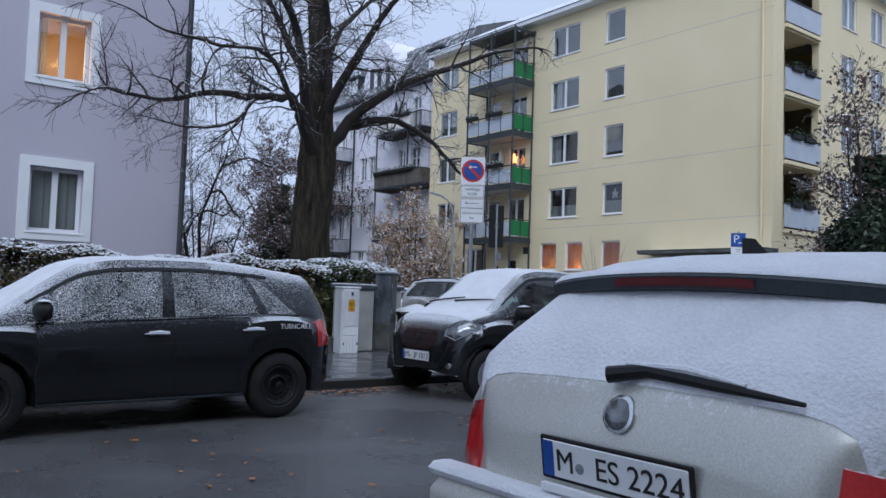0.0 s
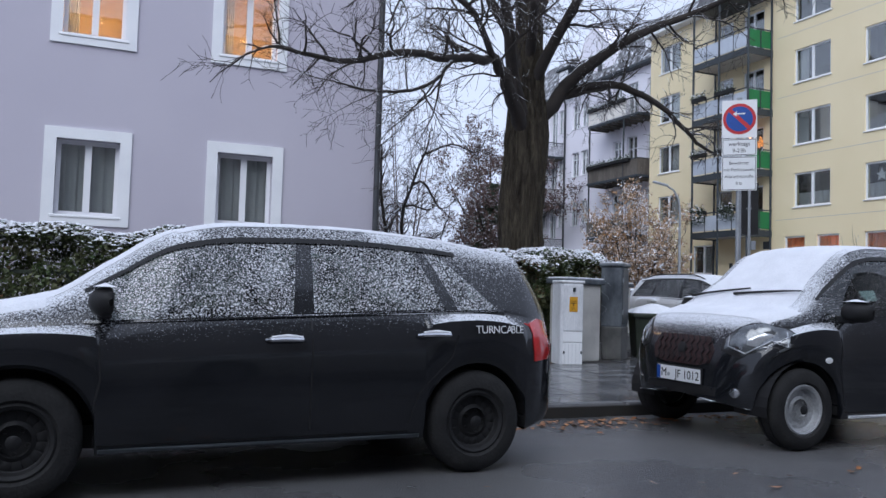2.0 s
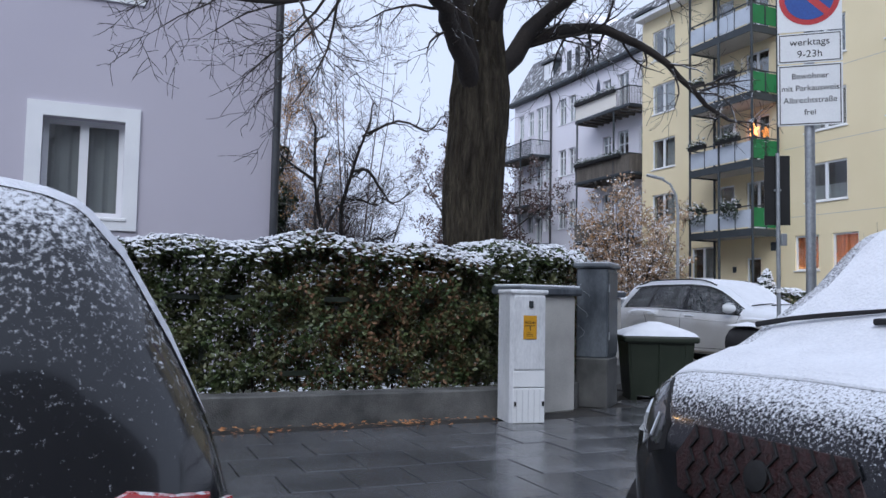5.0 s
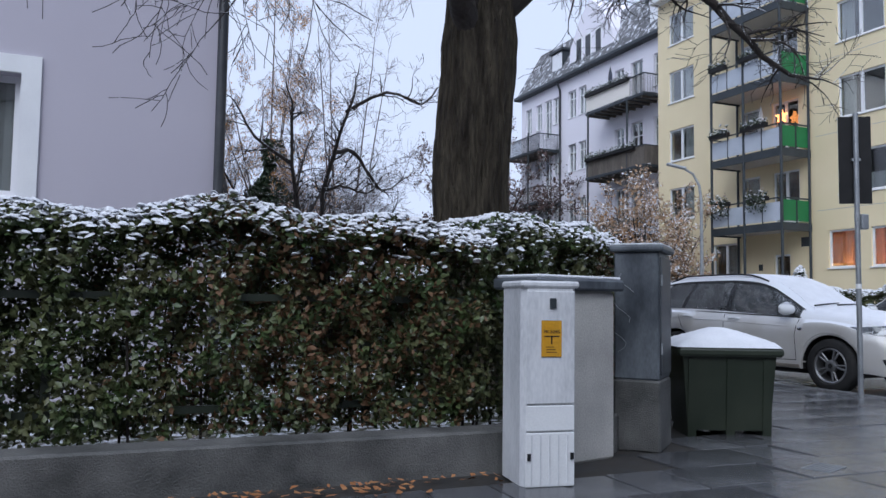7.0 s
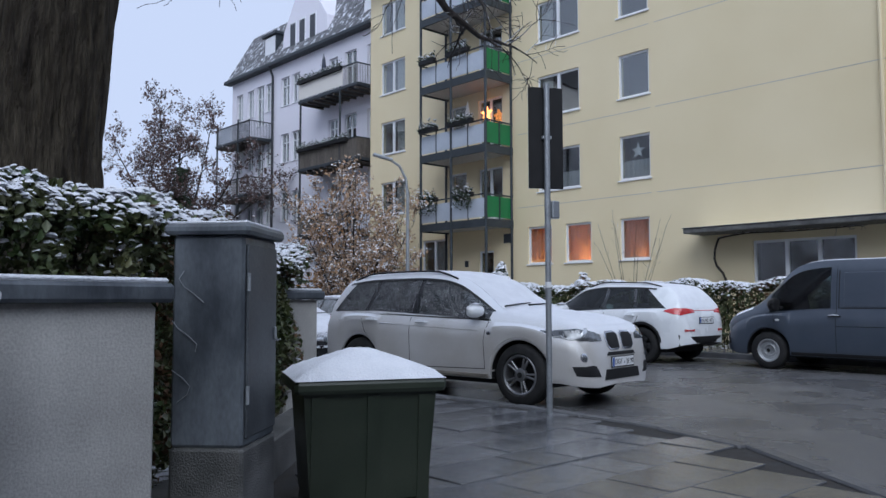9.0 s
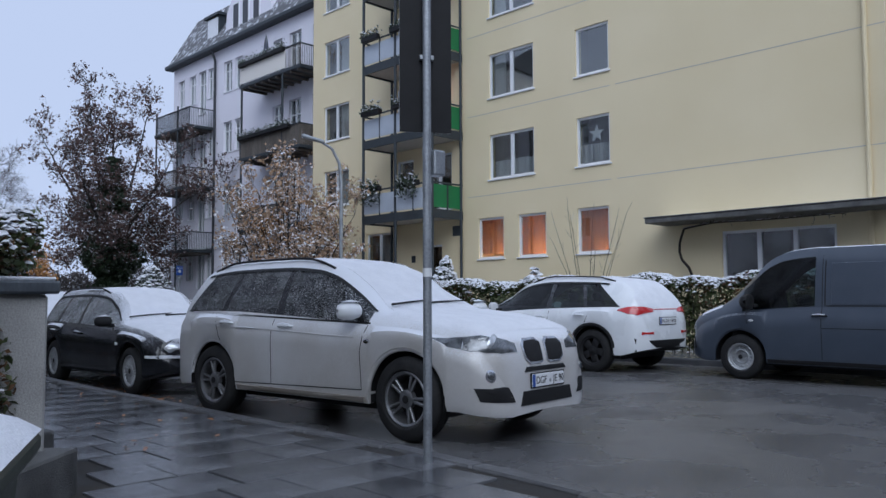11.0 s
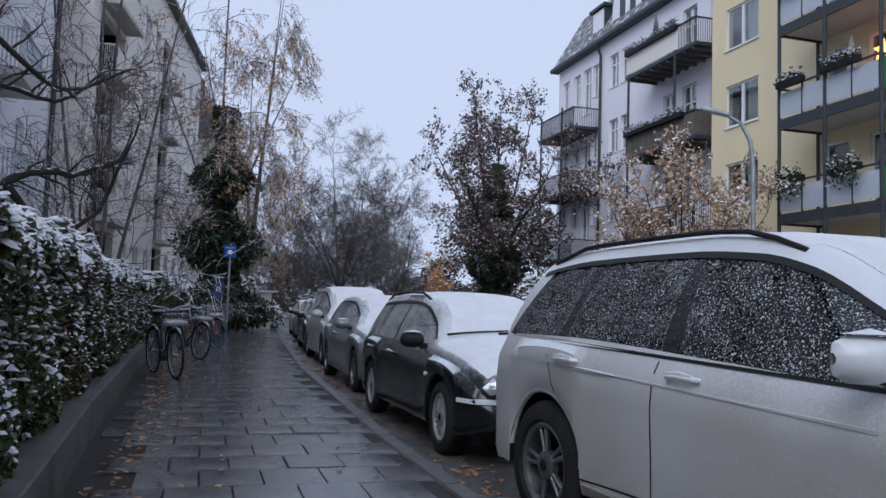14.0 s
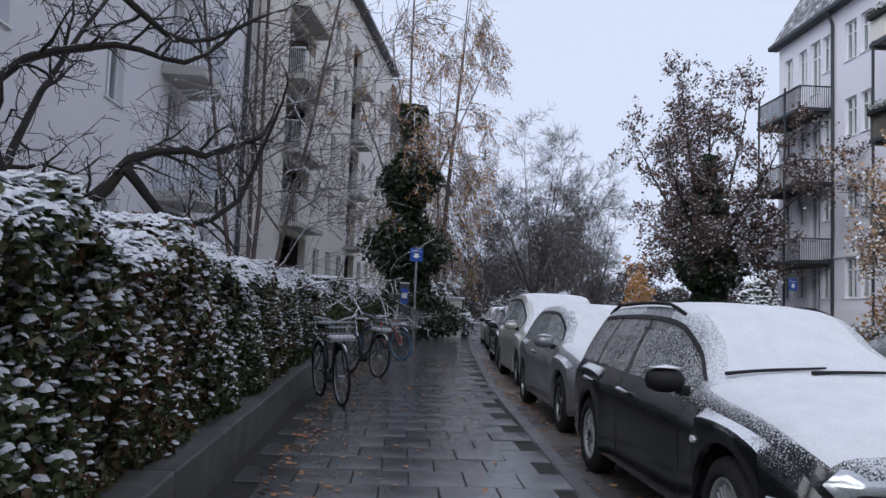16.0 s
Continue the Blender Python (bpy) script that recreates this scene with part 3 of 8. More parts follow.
def ywin(y0, y1, z0, z1, panes, **kw):
    """One window of the street front; y0 is the southern jamb."""
    window(yel, WEST(YX, y1) @ Matrix.Translation((0, 0, z0)), y1 - y0, z1 - z0, panes, 0.06, True, **kw)
    return (YN - y1, z0, YN - y0, z1)


holes = []
k = 0
for z in f_sill:
    holes.append(ywin(25.27, 27.2, z, z + 1.5, 2, curtain=(0.0, 0.42, 0.05, 0.97) if z < 6 else ((0.02, 0.98, 0.03, 0.3) if z < 11 else None)))
    holes.append(ywin(22.42, 23.62, z, z + 1.48, 1, curtain=(0.0, 0.45, 0.05, 0.95) if z < 6 else None))
    holes.append(ywin(34.92, 36.65, z - 0.12, z + 1.36, 2, curtain=(0.03, 0.98, 0.55, 0.95)))
    holes.append(ywin(31.0, 31.95, z - 0.2, z + 1.2, 1))
    holes.append(ywin(29.0, 30.3, z - 0.8, z + 1.2, 2))
for i, (a, c) in enumerate(((26.58, 27.72), (24.82, 25.96), (22.49, 23.63))):
    holes.append(ywin(a, c, 2.6, 3.97, 1, curtain=((0.12, 0.98, 0.0, 1.0), (0.05, 0.98, 0.0, 0.99), (0.03, 1.0, 0.02, 1.0))[i], lit=(28.0, 40.0, 18.0)[i], room=M_WARMROOM))
holes.append(ywin(16.2, 19.05, 1.75, 2.98, 3))
holes.append(ywin(32.15, 33.75, 2.35, 3.8, 2, curtain=(0.02, 0.98, 0.45, 0.98)))
holes.append(ywin(29.5, 30.3, 0.9, 3.2, 1))
facade("wall", yel, WEST(YX, YN), YN - YS, YH, holes, M_YELLOW)
# south front with loggias
sh = []
lx = [(28.6, 31.4), (39.0, 41.8)]
for a, c in lx:
    for z in f_sill:
        sh.append((a - YX, z - 1.0, c - YX, z + 1.55))
for x in (33.4, 36.2):
    for z in f_sill + [2.4]:
        sh.append((x - YX, z, x - YX + 1.4, z + 1.5))
        window(yel, Matrix.Translation((x, YS, z)), 1.4, 1.5, 2, 0.06, True, curtain=(0.0, 1.0, 0.02, 0.98) if z > 9 else None)
facade("wall", yel, Matrix.Translation((YX + 0.305, YS, 0)), 14.69, YH, [(a - 0.305, b, c - 0.305, d) for a, b, c, d in sh], M_YELLOW)
for a, c in lx:
    for z in f_sill:
        part("loggia_back", MB().box(a, YS + 1.5, z - 1.0, c, YS + 1.6, z + 1.6), M_YELLOW, yel)
        part("loggia_floor", MB().box(a, YS - 0.12, z - 1.15, c, YS + 1.5, z - 1.0), M_YELLOW, yel)
        part("loggia_parapet", MB().box(a, YS - 0.1, z - 0.92, c, YS - 0.05, z - 0.02), M_FROST, yel, "frosted parapet panels")
        part("loggia_rail", MB().box(a, YS - 0.13, z - 0.02, c, YS - 0.03, z + 0.04, 0.01), M_DARKMETAL, yel)
        # loggia door, painted as dark as the unlit rooms
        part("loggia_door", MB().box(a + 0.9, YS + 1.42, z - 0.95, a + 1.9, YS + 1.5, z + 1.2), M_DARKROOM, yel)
shell(yel, YX, YS, YX + 15, YN, 0, YH, M_YELLOW, "ws")
part("eave", MB().box(YX - 0.55, YS - 0.5, YH, YX + 15.5, YN, YH + 0.22, 0.03), M_TRIM, yel, "pale roof eave")
part("roof", MB().prism([(YX - 0.6, YH + 0.225), (YX + 15.6, YH + 0.225), (YX + 7.5, YH + 4.6)], YS - 0.5, YN, "y"), M_ROOF, yel, "grey roof dusted with snow")
for z in (4.72, 7.5, 10.28, 13.05):
    part("joint", MB().box(YX - 0.004, YS, z, YX + 0.01, 22.2, z + 0.02), M_BALFLOOR, yel)
    part("joint", MB().box(YX - 0.004, 22.4, z, YX + 0.01, 28.2, z + 0.02), M_BALFLOOR, yel)
part("downpipe", MB().tube([(YX - 0.06, YS + 0.42, z) for z in (0.1, 8, YH)], 0.055, 10), M_YELLOW, yel, smooth=True)
part("canopy", MB().box(YX - 1.1, YS - 0.3, 3.22, YX, 20.65, 3.36, 0.02), M_CONC, yel, "thin grey canopy edge with snow")
part("canopy", MB().box(YX - 1.12, YS - 0.32, 3.365, YX, 20.67, 3.39, 0.005), M_ROOF, yel)
# steel balcony tower
BX, B0, B1 = 26.3, 28.45, 32.12
for y in (B0, 30.33, B1):
    part("balcony_post", MB().tube([(BX + 0.03, y, 0.1), (BX + 0.03, y, 15.3)], 0.055, 10), M_DARKMETAL, yel, smooth=True)
for y in (B0, B1):
    part("balcony_post", MB().tube([(YX - 0.1, y, 0.1), (YX - 0.1, y, 15.3)], 0.05, 10), M_DARKMETAL, yel, smooth=True)
for n, z in enumerate((3.98, 6.75, 9.52, 12.3)):
    part("balcony_floor", MB().box(BX + 0.06, B0 + 0.06, z + 0.06, YX, B1 - 0.06, z + 0.2), M_BALFLOOR, yel)
    edge = MB().box(BX, B0, z, BX + 0.06, B1, z + 0.3).box(BX + 0.06, B0, z, YX, B0 + 0.06, z + 0.3).box(BX + 0.06, B1 - 0.06, z, YX, B1, z + 0.3)
    part("balcony_beam", edge, M_DARKMETAL, yel)
    for a in ((BX, B0, BX + 0.05, B1), (BX + 0.05, B0, YX, B0 + 0.05), (BX + 0.05, B1 - 0.05, YX, B1)):
        part("balcony_rail", MB().box(a[0], a[1], z + 1.18, a[2], a[3], z + 1.23), M_DARKMETAL, yel)
    for i in range(5):
        y = B0 + 0.02 + (B1 - B0 - 0.08) * i / 4
        part("balcony_baluster", MB().box(BX + 0.005, y, z + 0.3, BX + 0.045, y + 0.04, z + 1.18), M_DARKMETAL, yel)
    part("balcony_baluster", MB().box(BX + 0.75, B0 + 0.005, z + 0.3, BX + 0.79, B0 + 0.045, z + 1.18), M_DARKMETAL, yel)
    for i in range(4):
        y = B0 + 0.08 + (B1 - B0 - 0.08) * i / 4
        part("balcony_panel", MB().box(BX + 0.016, y, z + 0.36, BX + 0.03, y + 0.84, z + 1.06), M_FROST, yel)
    for x in (BX + 0.09, BX + 0.82):
        part("balcony_panel", MB().box(x, B0 + 0.016, z + 0.36, x + 0.64, B0 + 0.03, z + 1.14), M_GREEN, yel, "bright green side panel")
part("balcony_floor", MB().box(BX, B0, 15.1, YX, B1, 15.25), M_DARKMETAL, yel)
part("vent", MB().box(YX - 0.02, 28.55, 3.45, YX + 0.01, 28.95, 3.8), M_DARKMETAL, yel)
part("vent", MB().box(YX - 0.02, 30.9, 2.6, YX + 0.01, 31.1, 2.85), M_DARKMETAL, yel)

# pale lilac old building
whi = thing("apartment_building", Matrix(), "pale lilac old apartment building with steel balconies and mansard", "apartment building")
WX, W0, W1, WH = 29.8, 36.9, 55.0, 15.3
holes = []


def wwin(y0, y1, z0, z1, bar=True):
    window(whi, WEST(WX, y1) @ Matrix.Translation((0, 0, z0)), y1 - y0, z1 - z0, 2, 0.12, True, bar=bar, frame=0.06)
    holes.append((W1 - y1, z0, W1 - y0, z1))


for z in (2.4, 5.9, 9.35, 12.72):
    for a, c in ((53.6, 54.4), (52.2, 53.0), (50.0, 50.75), (48.0, 48.9), (46.85, 47.7), (43.05, 43.9), (39.6, 40.4)):
        wwin(a, c, z, z + 1.7)
    wwin(41.35, 42.4, z - 0.75, z + 1.75)
    wwin(50.95, 51.85, z - 0.75, z + 1.75)
facade("wall", whi, WEST(WX, W1), W1 - YN - 0.02, WH, holes, M_WHITEWALL)
shell(whi, WX, YN + 0.02, WX + 12, W1, 0, WH, M_WHITEWALL, "w")
part("cornice", MB().box(WX - 0.45, YN + 0.02, WH - 0.05, WX + 0.1, W1 + 0.4, WH + 0.18, 0.04), M_DARKMETAL, whi, "dark gutter cornice")
part("plinth", MB().box(WX - 0.05, YN + 0.02, 0, WX + 0.02, W1, 1.9), M_PALE, whi)
part("string_course", MB().box(WX - 0.08, YN + 0.02, 4.15, WX + 0.02, W1, 4.28), M_TRIM, whi)
part("roof", MB().prism([(WX - 0.4, WH + 0.185), (WX + 12, WH + 0.185), (WX + 11, WH + 3.4), (WX + 6, WH + 5.0), (WX + 1.5, WH + 3.4)], YN + 0.02, W1, "y"), M_ROOF, whi, "mansard roof dusted with snow")
for y, w in ((49.7, 1.4), (44.2, 0), (39.5, 1.4)):
    if w:
        part("dormer", MB().box(WX + 0.1, y, WH + 0.3, WX + 2.5, y + w, WH + 2.1).box(WX - 0.05, y - 0.15, WH + 2.1, WX + 2.6, y + w + 0.15, WH + 2.25), M_DARKMETAL, whi)
        part("dormer_window", MB().box(WX + 0.06, y + 0.12, WH + 0.55, WX + 0.1, y + w - 0.12, WH + 2.0), M_FRAME, whi)
gab = [(44.0, WH + 0.2), (48.9, WH + 0.2), (48.7, WH + 1.8), (47.6, WH + 3.4), (46.5, WH + 4.3), (45.4, WH + 3.4), (44.2, WH + 1.8)]
part("gable", MB().prism([(y, z) for y, z in gab], WX + 0.02, WX + 3, "x"), M_WHITEWALL, whi, "curved gable with windows")
for y in (45.2, 46.3, 47.3):
    part("gable_window", MB().box(WX - 0.02, y, WH + 0.7, WX + 0.04, y + 0.7, WH + 2.2), M_FRAME, whi)
    part("gable_pane", MB().box(WX - 0.026, y + 0.08, WH + 0.78, WX - 0.018, y + 0.62, WH + 2.12), M_PIPE, whi)
part("downpipe", MB().tube([(WX - 0.4, 49.7, WH + 0.05), (WX - 0.12, 49.7, WH - 0.6), (WX - 0.1, 49.7, 8), (WX - 0.1, 49.7, 0.1)], 0.07, 10), M_PIPE, whi, smooth=True)
for y0, y1, zs in ((39.3, 44.7, (8.15, 11.85, 4.6)), (50.0, 54.4, (3.9, 7.45, 10.8))):
    fx = WX - 1.45
    for n, z in enumerate(zs):
        part("balcony_floor", MB().box(fx, y0, z, WX, y1, z + 0.16, 0.02), M_DARKMETAL, whi)
        for k in range(9):
            part("balcony_beam", MB().box(fx + 0.05, y0 + 0.2 + k * (y1 - y0 - 0.5) / 8, z - 0.1, WX, y0 + 0.3 + k * (y1 - y0 - 0.5) / 8, z), M_WOOD, whi)
        wood = y0 < 45 and n == 0
        bars = MB()
        nb = 50
        for k in range(nb):
            y = y0 + 0.03 + (y1 - y0 - 0.1) * k / nb
            w = 0.085 if wood else 0.02
            bars.box(fx + 0.01, y, z + 0.16, fx + 0.03, y + w, z + 1.1)
        for k in range(14):
            x = fx + 0.03 + k * 0.1
            bars.box(x, y0 + 0.01, z + 0.16, x + (0.085 if wood else 0.02), y0 + 0.03, z + 1.1)
        tagged(part("balcony_railing", bars, M_WOOD if wood or n == 1 else M_DARKMETAL, whi), "weathered slatted balcony railing", kind="stuff")
        part("balcony_rail", MB().box(fx - 0.03, y0, z + 1.1, fx + 0.06, y1, z + 1.15).box(fx, y0, z + 1.1, WX, y0 + 0.06, z + 1.15), M_DARKMETAL, whi)
        if y0 < 45:
            part("bamboo_screen" if n else "flower_trough", MB().box(fx - 0.02, y0 + 1.2, z + (0.2 if n else 0.95), fx + (0.0 if n else 0.2), y1 - 0.1, z + 1.12, 0.01), M_CREAM if n == 1 else M_WOOD, whi)
    for y in (y0 + 1.5, y1 - 0.2):
        part("balcony_post", MB().tube([(fx + 0.05, y, 0), (fx + 0.05, y, zs[1] + 1.3 if y0 < 45 else 12.2)], 0.055, 8), M_DARKMETAL, whi, smooth=True)

# made-up house row out of the walker's sight; car flanks mirror it
back = thing("house_row", Matrix(), "plain rendered house row on the near side of the street", "house")
part("wall", MB().box(-45, -16, 0, 55, -8, 13), M_FAR, back)
part("roof", MB().prism([(-16.4, 13), (-7.6, 13), (-12, 16)], -45, 55, "x"), M_ROOF, back)


# ---- parked cars ----
def smooth_line(pts):
    """A smooth curve through (x, value) points that does not overshoot."""
    xs, ys = np.array([p[0] for p in pts], float), np.array([p[1] for p in pts], float)
    h, d = np.diff(xs), np.diff(ys) / np.diff(xs)
    m = np.zeros(len(xs))
    m[0], m[-1] = d[0], d[-1]
    for i in range(1, len(xs) - 1):
        m[i] = 0 if d[i - 1] * d[i] <= 0 else 2 * d[i - 1] * d[i] / (d[i - 1] + d[i])

    def at(x):
        i = int(np.clip(np.searchsorted(xs, x) - 1, 0, len(xs) - 2))
        t = min(max((x - xs[i]) / h[i], 0), 1)
        return float((1 + 2 * t) * (1 - t) ** 2 * ys[i] + t * (1 - t) ** 2 * h[i] * m[i] + t * t * (3 - 2 * t) * ys[i + 1] + t * t * (t - 1) * h[i] * m[i + 1])
    return at


from mathutils.bvhtree import BVHTree

NR = 16  # points of half a section


class Car:
    """A car body drawn through cross-sections; local x points ahead, y to its left."""

    def __init__(s, spec):
        s.p = spec
        L, W = spec["L"] / 2, spec["W"] / 2
        s.L, s.W = L, W
        s.top, s.belt = smooth_line(spec["top"]), smooth_line(spec["belt"])
        e = spec.get("nose", 0.30)
        t = spec.get("blunt", 0.0)
        s.plan = smooth_line([(-L, W * 0.60), (-L + 0.05, W * 0.76), (-L + e * 0.6, W * 0.905), (-L + e * 1.5, W * 0.965), (-L * 0.4, W), (L * 0.4, W), (L - e * 1.3, W * 0.96), (L - e * 0.5, W * (0.87 + 0.03 * t)), (L - 0.05, W * (0.68 + 0.10 * t)), (L, W * (0.52 + 0.12 * t))])
        R = s.R = spec["R"]
        arch = R + spec.get("gap", 0.05)
        ax = s.ax = spec["axles"]
        low = spec.get("sill", 0.22)
        xs = set(np.linspace(-L, L, 57).round(4).tolist()) | {round(-L + v, 4) for v in (0.012, 0.03, 0.07)} | {round(L - v, 4) for v in (0.012, 0.03, 0.07)}
        for a in ax:
            xs |= {round(a + arch * math.sin(t), 4) for t in np.linspace(-1.5708, 1.5708, 15)} | {round(a - arch - 0.004, 4), round(a + arch + 0.004, 4)}
        for a, b in spec["glass"]:
            xs |= {a, b}
        for a in (*spec["screen"], *spec["rear"]):
            xs.add(a)
        xs = sorted(x for x in xs if -L <= x <= L)
        s.xs = [xs[0]]
        for x in xs[1:]:
            if x - s.xs[-1] > 0.0025:
                s.xs.append(x)
        s.rings = []
        for x in s.xs:
            zt, zb, w = s.top(x), s.belt(x), s.plan(x)
            zb = min(zb, zt - 0.03)
            zs = low + 0.10 * max(0, (abs(x) - L + 0.35) / 0.35) * spec.get("kick", 1.0)
            flare = 0.0
            for a in ax:
                if abs(x - a) < arch:
                    zs = max(zs, R + math.sqrt(max(arch ** 2 - (x - a) ** 2, 0)))
                flare = max(flare, 0.022 * math.exp(-((x - a) / (arch * 1.15)) ** 4))
            zs = min(zs, zb - 0.05)
            c = min(max((zt - zb - 0.05) / 0.28, 0), 1)
            wr = (w - 0.085) * (1 - c) + min(spec["roof"], w - 0.03) * c
            w1 = w + flare
            d = zb - zs
            ring = [(max(w - 0.42, 0.05), zs + 0.02), (w - 0.10, zs + 0.005), (w1 - 0.028, zs), (w1 - 0.006, zs + 0.10 * d), (w1 - 0.004, zs + 0.36 * d), (w1 + 0.004, zs + 0.68 * d), (w1 - 0.010, zs + 0.87 * d), (w - 0.062, zb)]
            ex, ez = wr, zt - 0.055 * (0.5 + 0.5 * c)
            bx, bz = ring[-1]
            for f in (0.05, 0.36, 0.66, 0.89):
                bow = 0.018 * c * math.sin(f * 3.14)
                ring.append((bx + (ex - bx) * f + bow, bz + (ez - bz) * f))
            ring += [(wr - 0.045, zt - 0.020), (wr - 0.12, zt - 0.006), (wr * 0.5, zt + 0.004), (0.0, zt + 0.010)]
            s.rings.append(ring)
        s.v, s.f, s.where = [], [], []
        n = 2 * NR - 1
        for x, r in zip(s.xs, s.rings):
            s.v += [(x, y, z) for y, z in r] + [(x, -y, z) for y, z in reversed(r[:-1])]
        for i in range(len(s.xs) - 1):
            for j in range(n - 1):
                s.f.append((i * n + j, i * n + j + 1, (i + 1) * n + j + 1, (i + 1) * n + j))
                s.where.append((i, j if j < NR - 1 else n - 2 - j, 1 if j < NR - 1 else -1))
        k = len(s.xs) - 1
        s.caps = [tuple(range(n)), tuple(range((k + 1) * n - 1, k * n - 1, -1))]
        s.bvh = BVHTree.FromPolygons([Vector(p) for p in s.v], s.f + s.caps)

    def split(s):
        """Faces by part: body, under, screen, rear glass, side panes cut to their slanted ends."""
        out = {}
        ends = s.p.get("ends", [(0.0, 0.0)] * len(s.p["glass"]))

        def bound(k, end, z):
            a = s.p["glass"][k][end]
            return a + ends[k][end] * (z - s.belt(a))

        def cut(poly, k, end):
            """Splits a polygon at one end of pane k: (pane side, other side)."""
            sign = 1 if end == 0 else -1
            d = [sign * (s.v[i][0] - bound(k, end, s.v[i][2])) for i in poly]
            if min(d) > -1e-6:
                return poly, []
            if max(d) < 1e-6:
                return [], poly
            inn, off = [], []
            for n, i in enumerate(poly):
                j, e = poly[(n + 1) % len(poly)], d[(n + 1) % len(poly)]
                (inn if d[n] >= 0 else off).append(i)
                if d[n] * e < 0:
                    t = d[n] / (d[n] - e)
                    key = (min(i, j), max(i, j), k, end)
                    if key not in made:
                        made[key] = len(s.v)
                        s.v.append(tuple(p + (q - p) * t for p, q in zip(s.v[i], s.v[j])))
                    inn.append(made[key])
                    off.append(made[key])
            return inn, off
        made = {}
        count = len(s.p["glass"])
        for f, (i, j, side) in zip(s.f, s.where):
            mid = (s.xs[i] + s.xs[i + 1]) / 2
            key = "body"
            tall = s.rings[i][11][1] - s.rings[i][8][1] > 0.035 and s.rings[i + 1][11][1] - s.rings[i + 1][8][1] > 0.035
            if j == 0:
                key = "under"
            elif 8 <= j <= 10 and tall:
                rest = list(f)
                for k in range(count):
                    rest, off = cut(rest, k, 0)
                    if off:
                        name = ("pillar", k, side) if k > 0 and s.p.get("pillar") else "body"
                        out.setdefault(name, []).append(tuple(off))
                    if not rest:
                        break
                    inn, rest = cut(rest, k, 1)
                    if inn:
                        out.setdefault(("pane", k, side), []).append(tuple(inn))
                    if not rest:
                        break
                if rest:
                    out.setdefault("body", []).append(tuple(rest))
                continue
            elif j >= 13:
                if s.p["screen"][0] < mid < s.p["screen"][1]:
                    key = "windscreen"
                elif s.p["rear"][0] < mid < s.p["rear"][1]:
                    key = "rear_window"
            out.setdefault(key, []).append(f)
        for key in [k for k in out if k[0] in ("pane", "pillar")]:
            keep, rest = s.largest(out[key])
            out[key] = keep
            out["body"] += rest
        out["body"] += s.caps
        return out

    @staticmethod
    def largest(faces):
        """The biggest connected patch of faces, and the others."""
        up = {}

        def root(a):
            while up.setdefault(a, a) != a:
                a = up[a]
            return a
        for f in faces:
            for k in f[1:]:
                up[root(k)] = root(f[0])
        roots = [root(f[0]) for f in faces]
        top = max(set(roots), key=roots.count)
        return [f for f in faces if root(f[0]) == top], [f for f in faces if root(f[0]) != top]

    def frames(s, material, lo=None, hi=None):
        """A dark rubber line along the upper edge of the side windows."""
        g = s.p["glass"]
        lo = g[0][0] + s.p.get("ends", [(0, 0)])[0][0] * 0.24 if lo is None else lo
        hi = g[-1][1] + 0.05 if hi is None else hi
        for side in (1, -1):
            vs = []
            for x, r in zip(s.xs, s.rings):
                if lo <= x <= hi and r[11][1] - r[8][1] > 0.03:
                    (ya, za), (yb, zb) = r[11], r[12]
                    for f in (-0.10, 0.24):
                        vs.append((x, side * (ya + (yb - ya) * f + 0.006), za + (zb - za) * f + 0.003))
            part("window_seal", MB().add(vs, [(2 * i, 2 * i + 2, 2 * i + 3, 2 * i + 1) for i in range(len(vs) // 2 - 1)]), material, s.ob, smooth=True)

    def make(s, name, m, label, paint, pane=None, screen=None, group="", snow=(0.014, 0.02)):
        car = s.ob = thing(name, m, label, "car", group)
        for key, faces in s.split().items():
            used = sorted({k for f in faces for k in f})
            at = {k: i for i, k in enumerate(used)}
            mb = MB().add([s.v[k] for k in used], [tuple(at[k] for k in f) for f in faces])
            if key == "body":
                part("body", mb, paint, car, smooth=True)
            elif key[0] == "pillar":
                part("window_pillar", mb, M_BLACKPAINT, car, smooth=True)
            elif key == "under":
                part("underbody", mb, M_BLACK, car)
            else:
                kind = key if isinstance(key, str) else "side_window"
                mm = (screen or pane or M_CARGLASS) if isinstance(key, str) else (pane or M_CARGLASS)
                g = part(kind, mb, mm, car, smooth=True)
                g.visible_shadow = False
        L, W = s.L, s.W
        part("floor_pan", MB().box(-L + 0.5, -W + 0.25, 0.22, L - 0.55, W - 0.25, 0.34), M_BLACK, car)
        a, b = s.p["screen"]
        zc = s.belt(0) - 0.05
        part("dashboard", MB().box(b - 0.55, -W + 0.14, 0.5, b - 0.1, W - 0.14, zc + 0.02, 0.05), M_BLACK, car)
        for y in (-0.36, 0.36):
            seat = MB().box(a - 0.75, y - 0.24, 0.34, a - 0.2, y + 0.24, 0.6, 0.05).box(a - 0.95, y - 0.23, 0.5, a - 0.75, y + 0.23, zc + 0.22, 0.06).box(a - 0.97, y - 0.12, zc + 0.24, a - 0.87, y + 0.12, zc + 0.4, 0.04)
            part("seat", seat, M_SEAT, car, smooth=True)
        if s.p.get("bench", True):
            part("rear_bench", MB().box(-L * 0.45 - 0.2, -W + 0.2, 0.4, -L * 0.45, W - 0.2, zc + 0.15, 0.06), M_SEAT, car)
        if snow:
            s.snow(*snow)
        return car

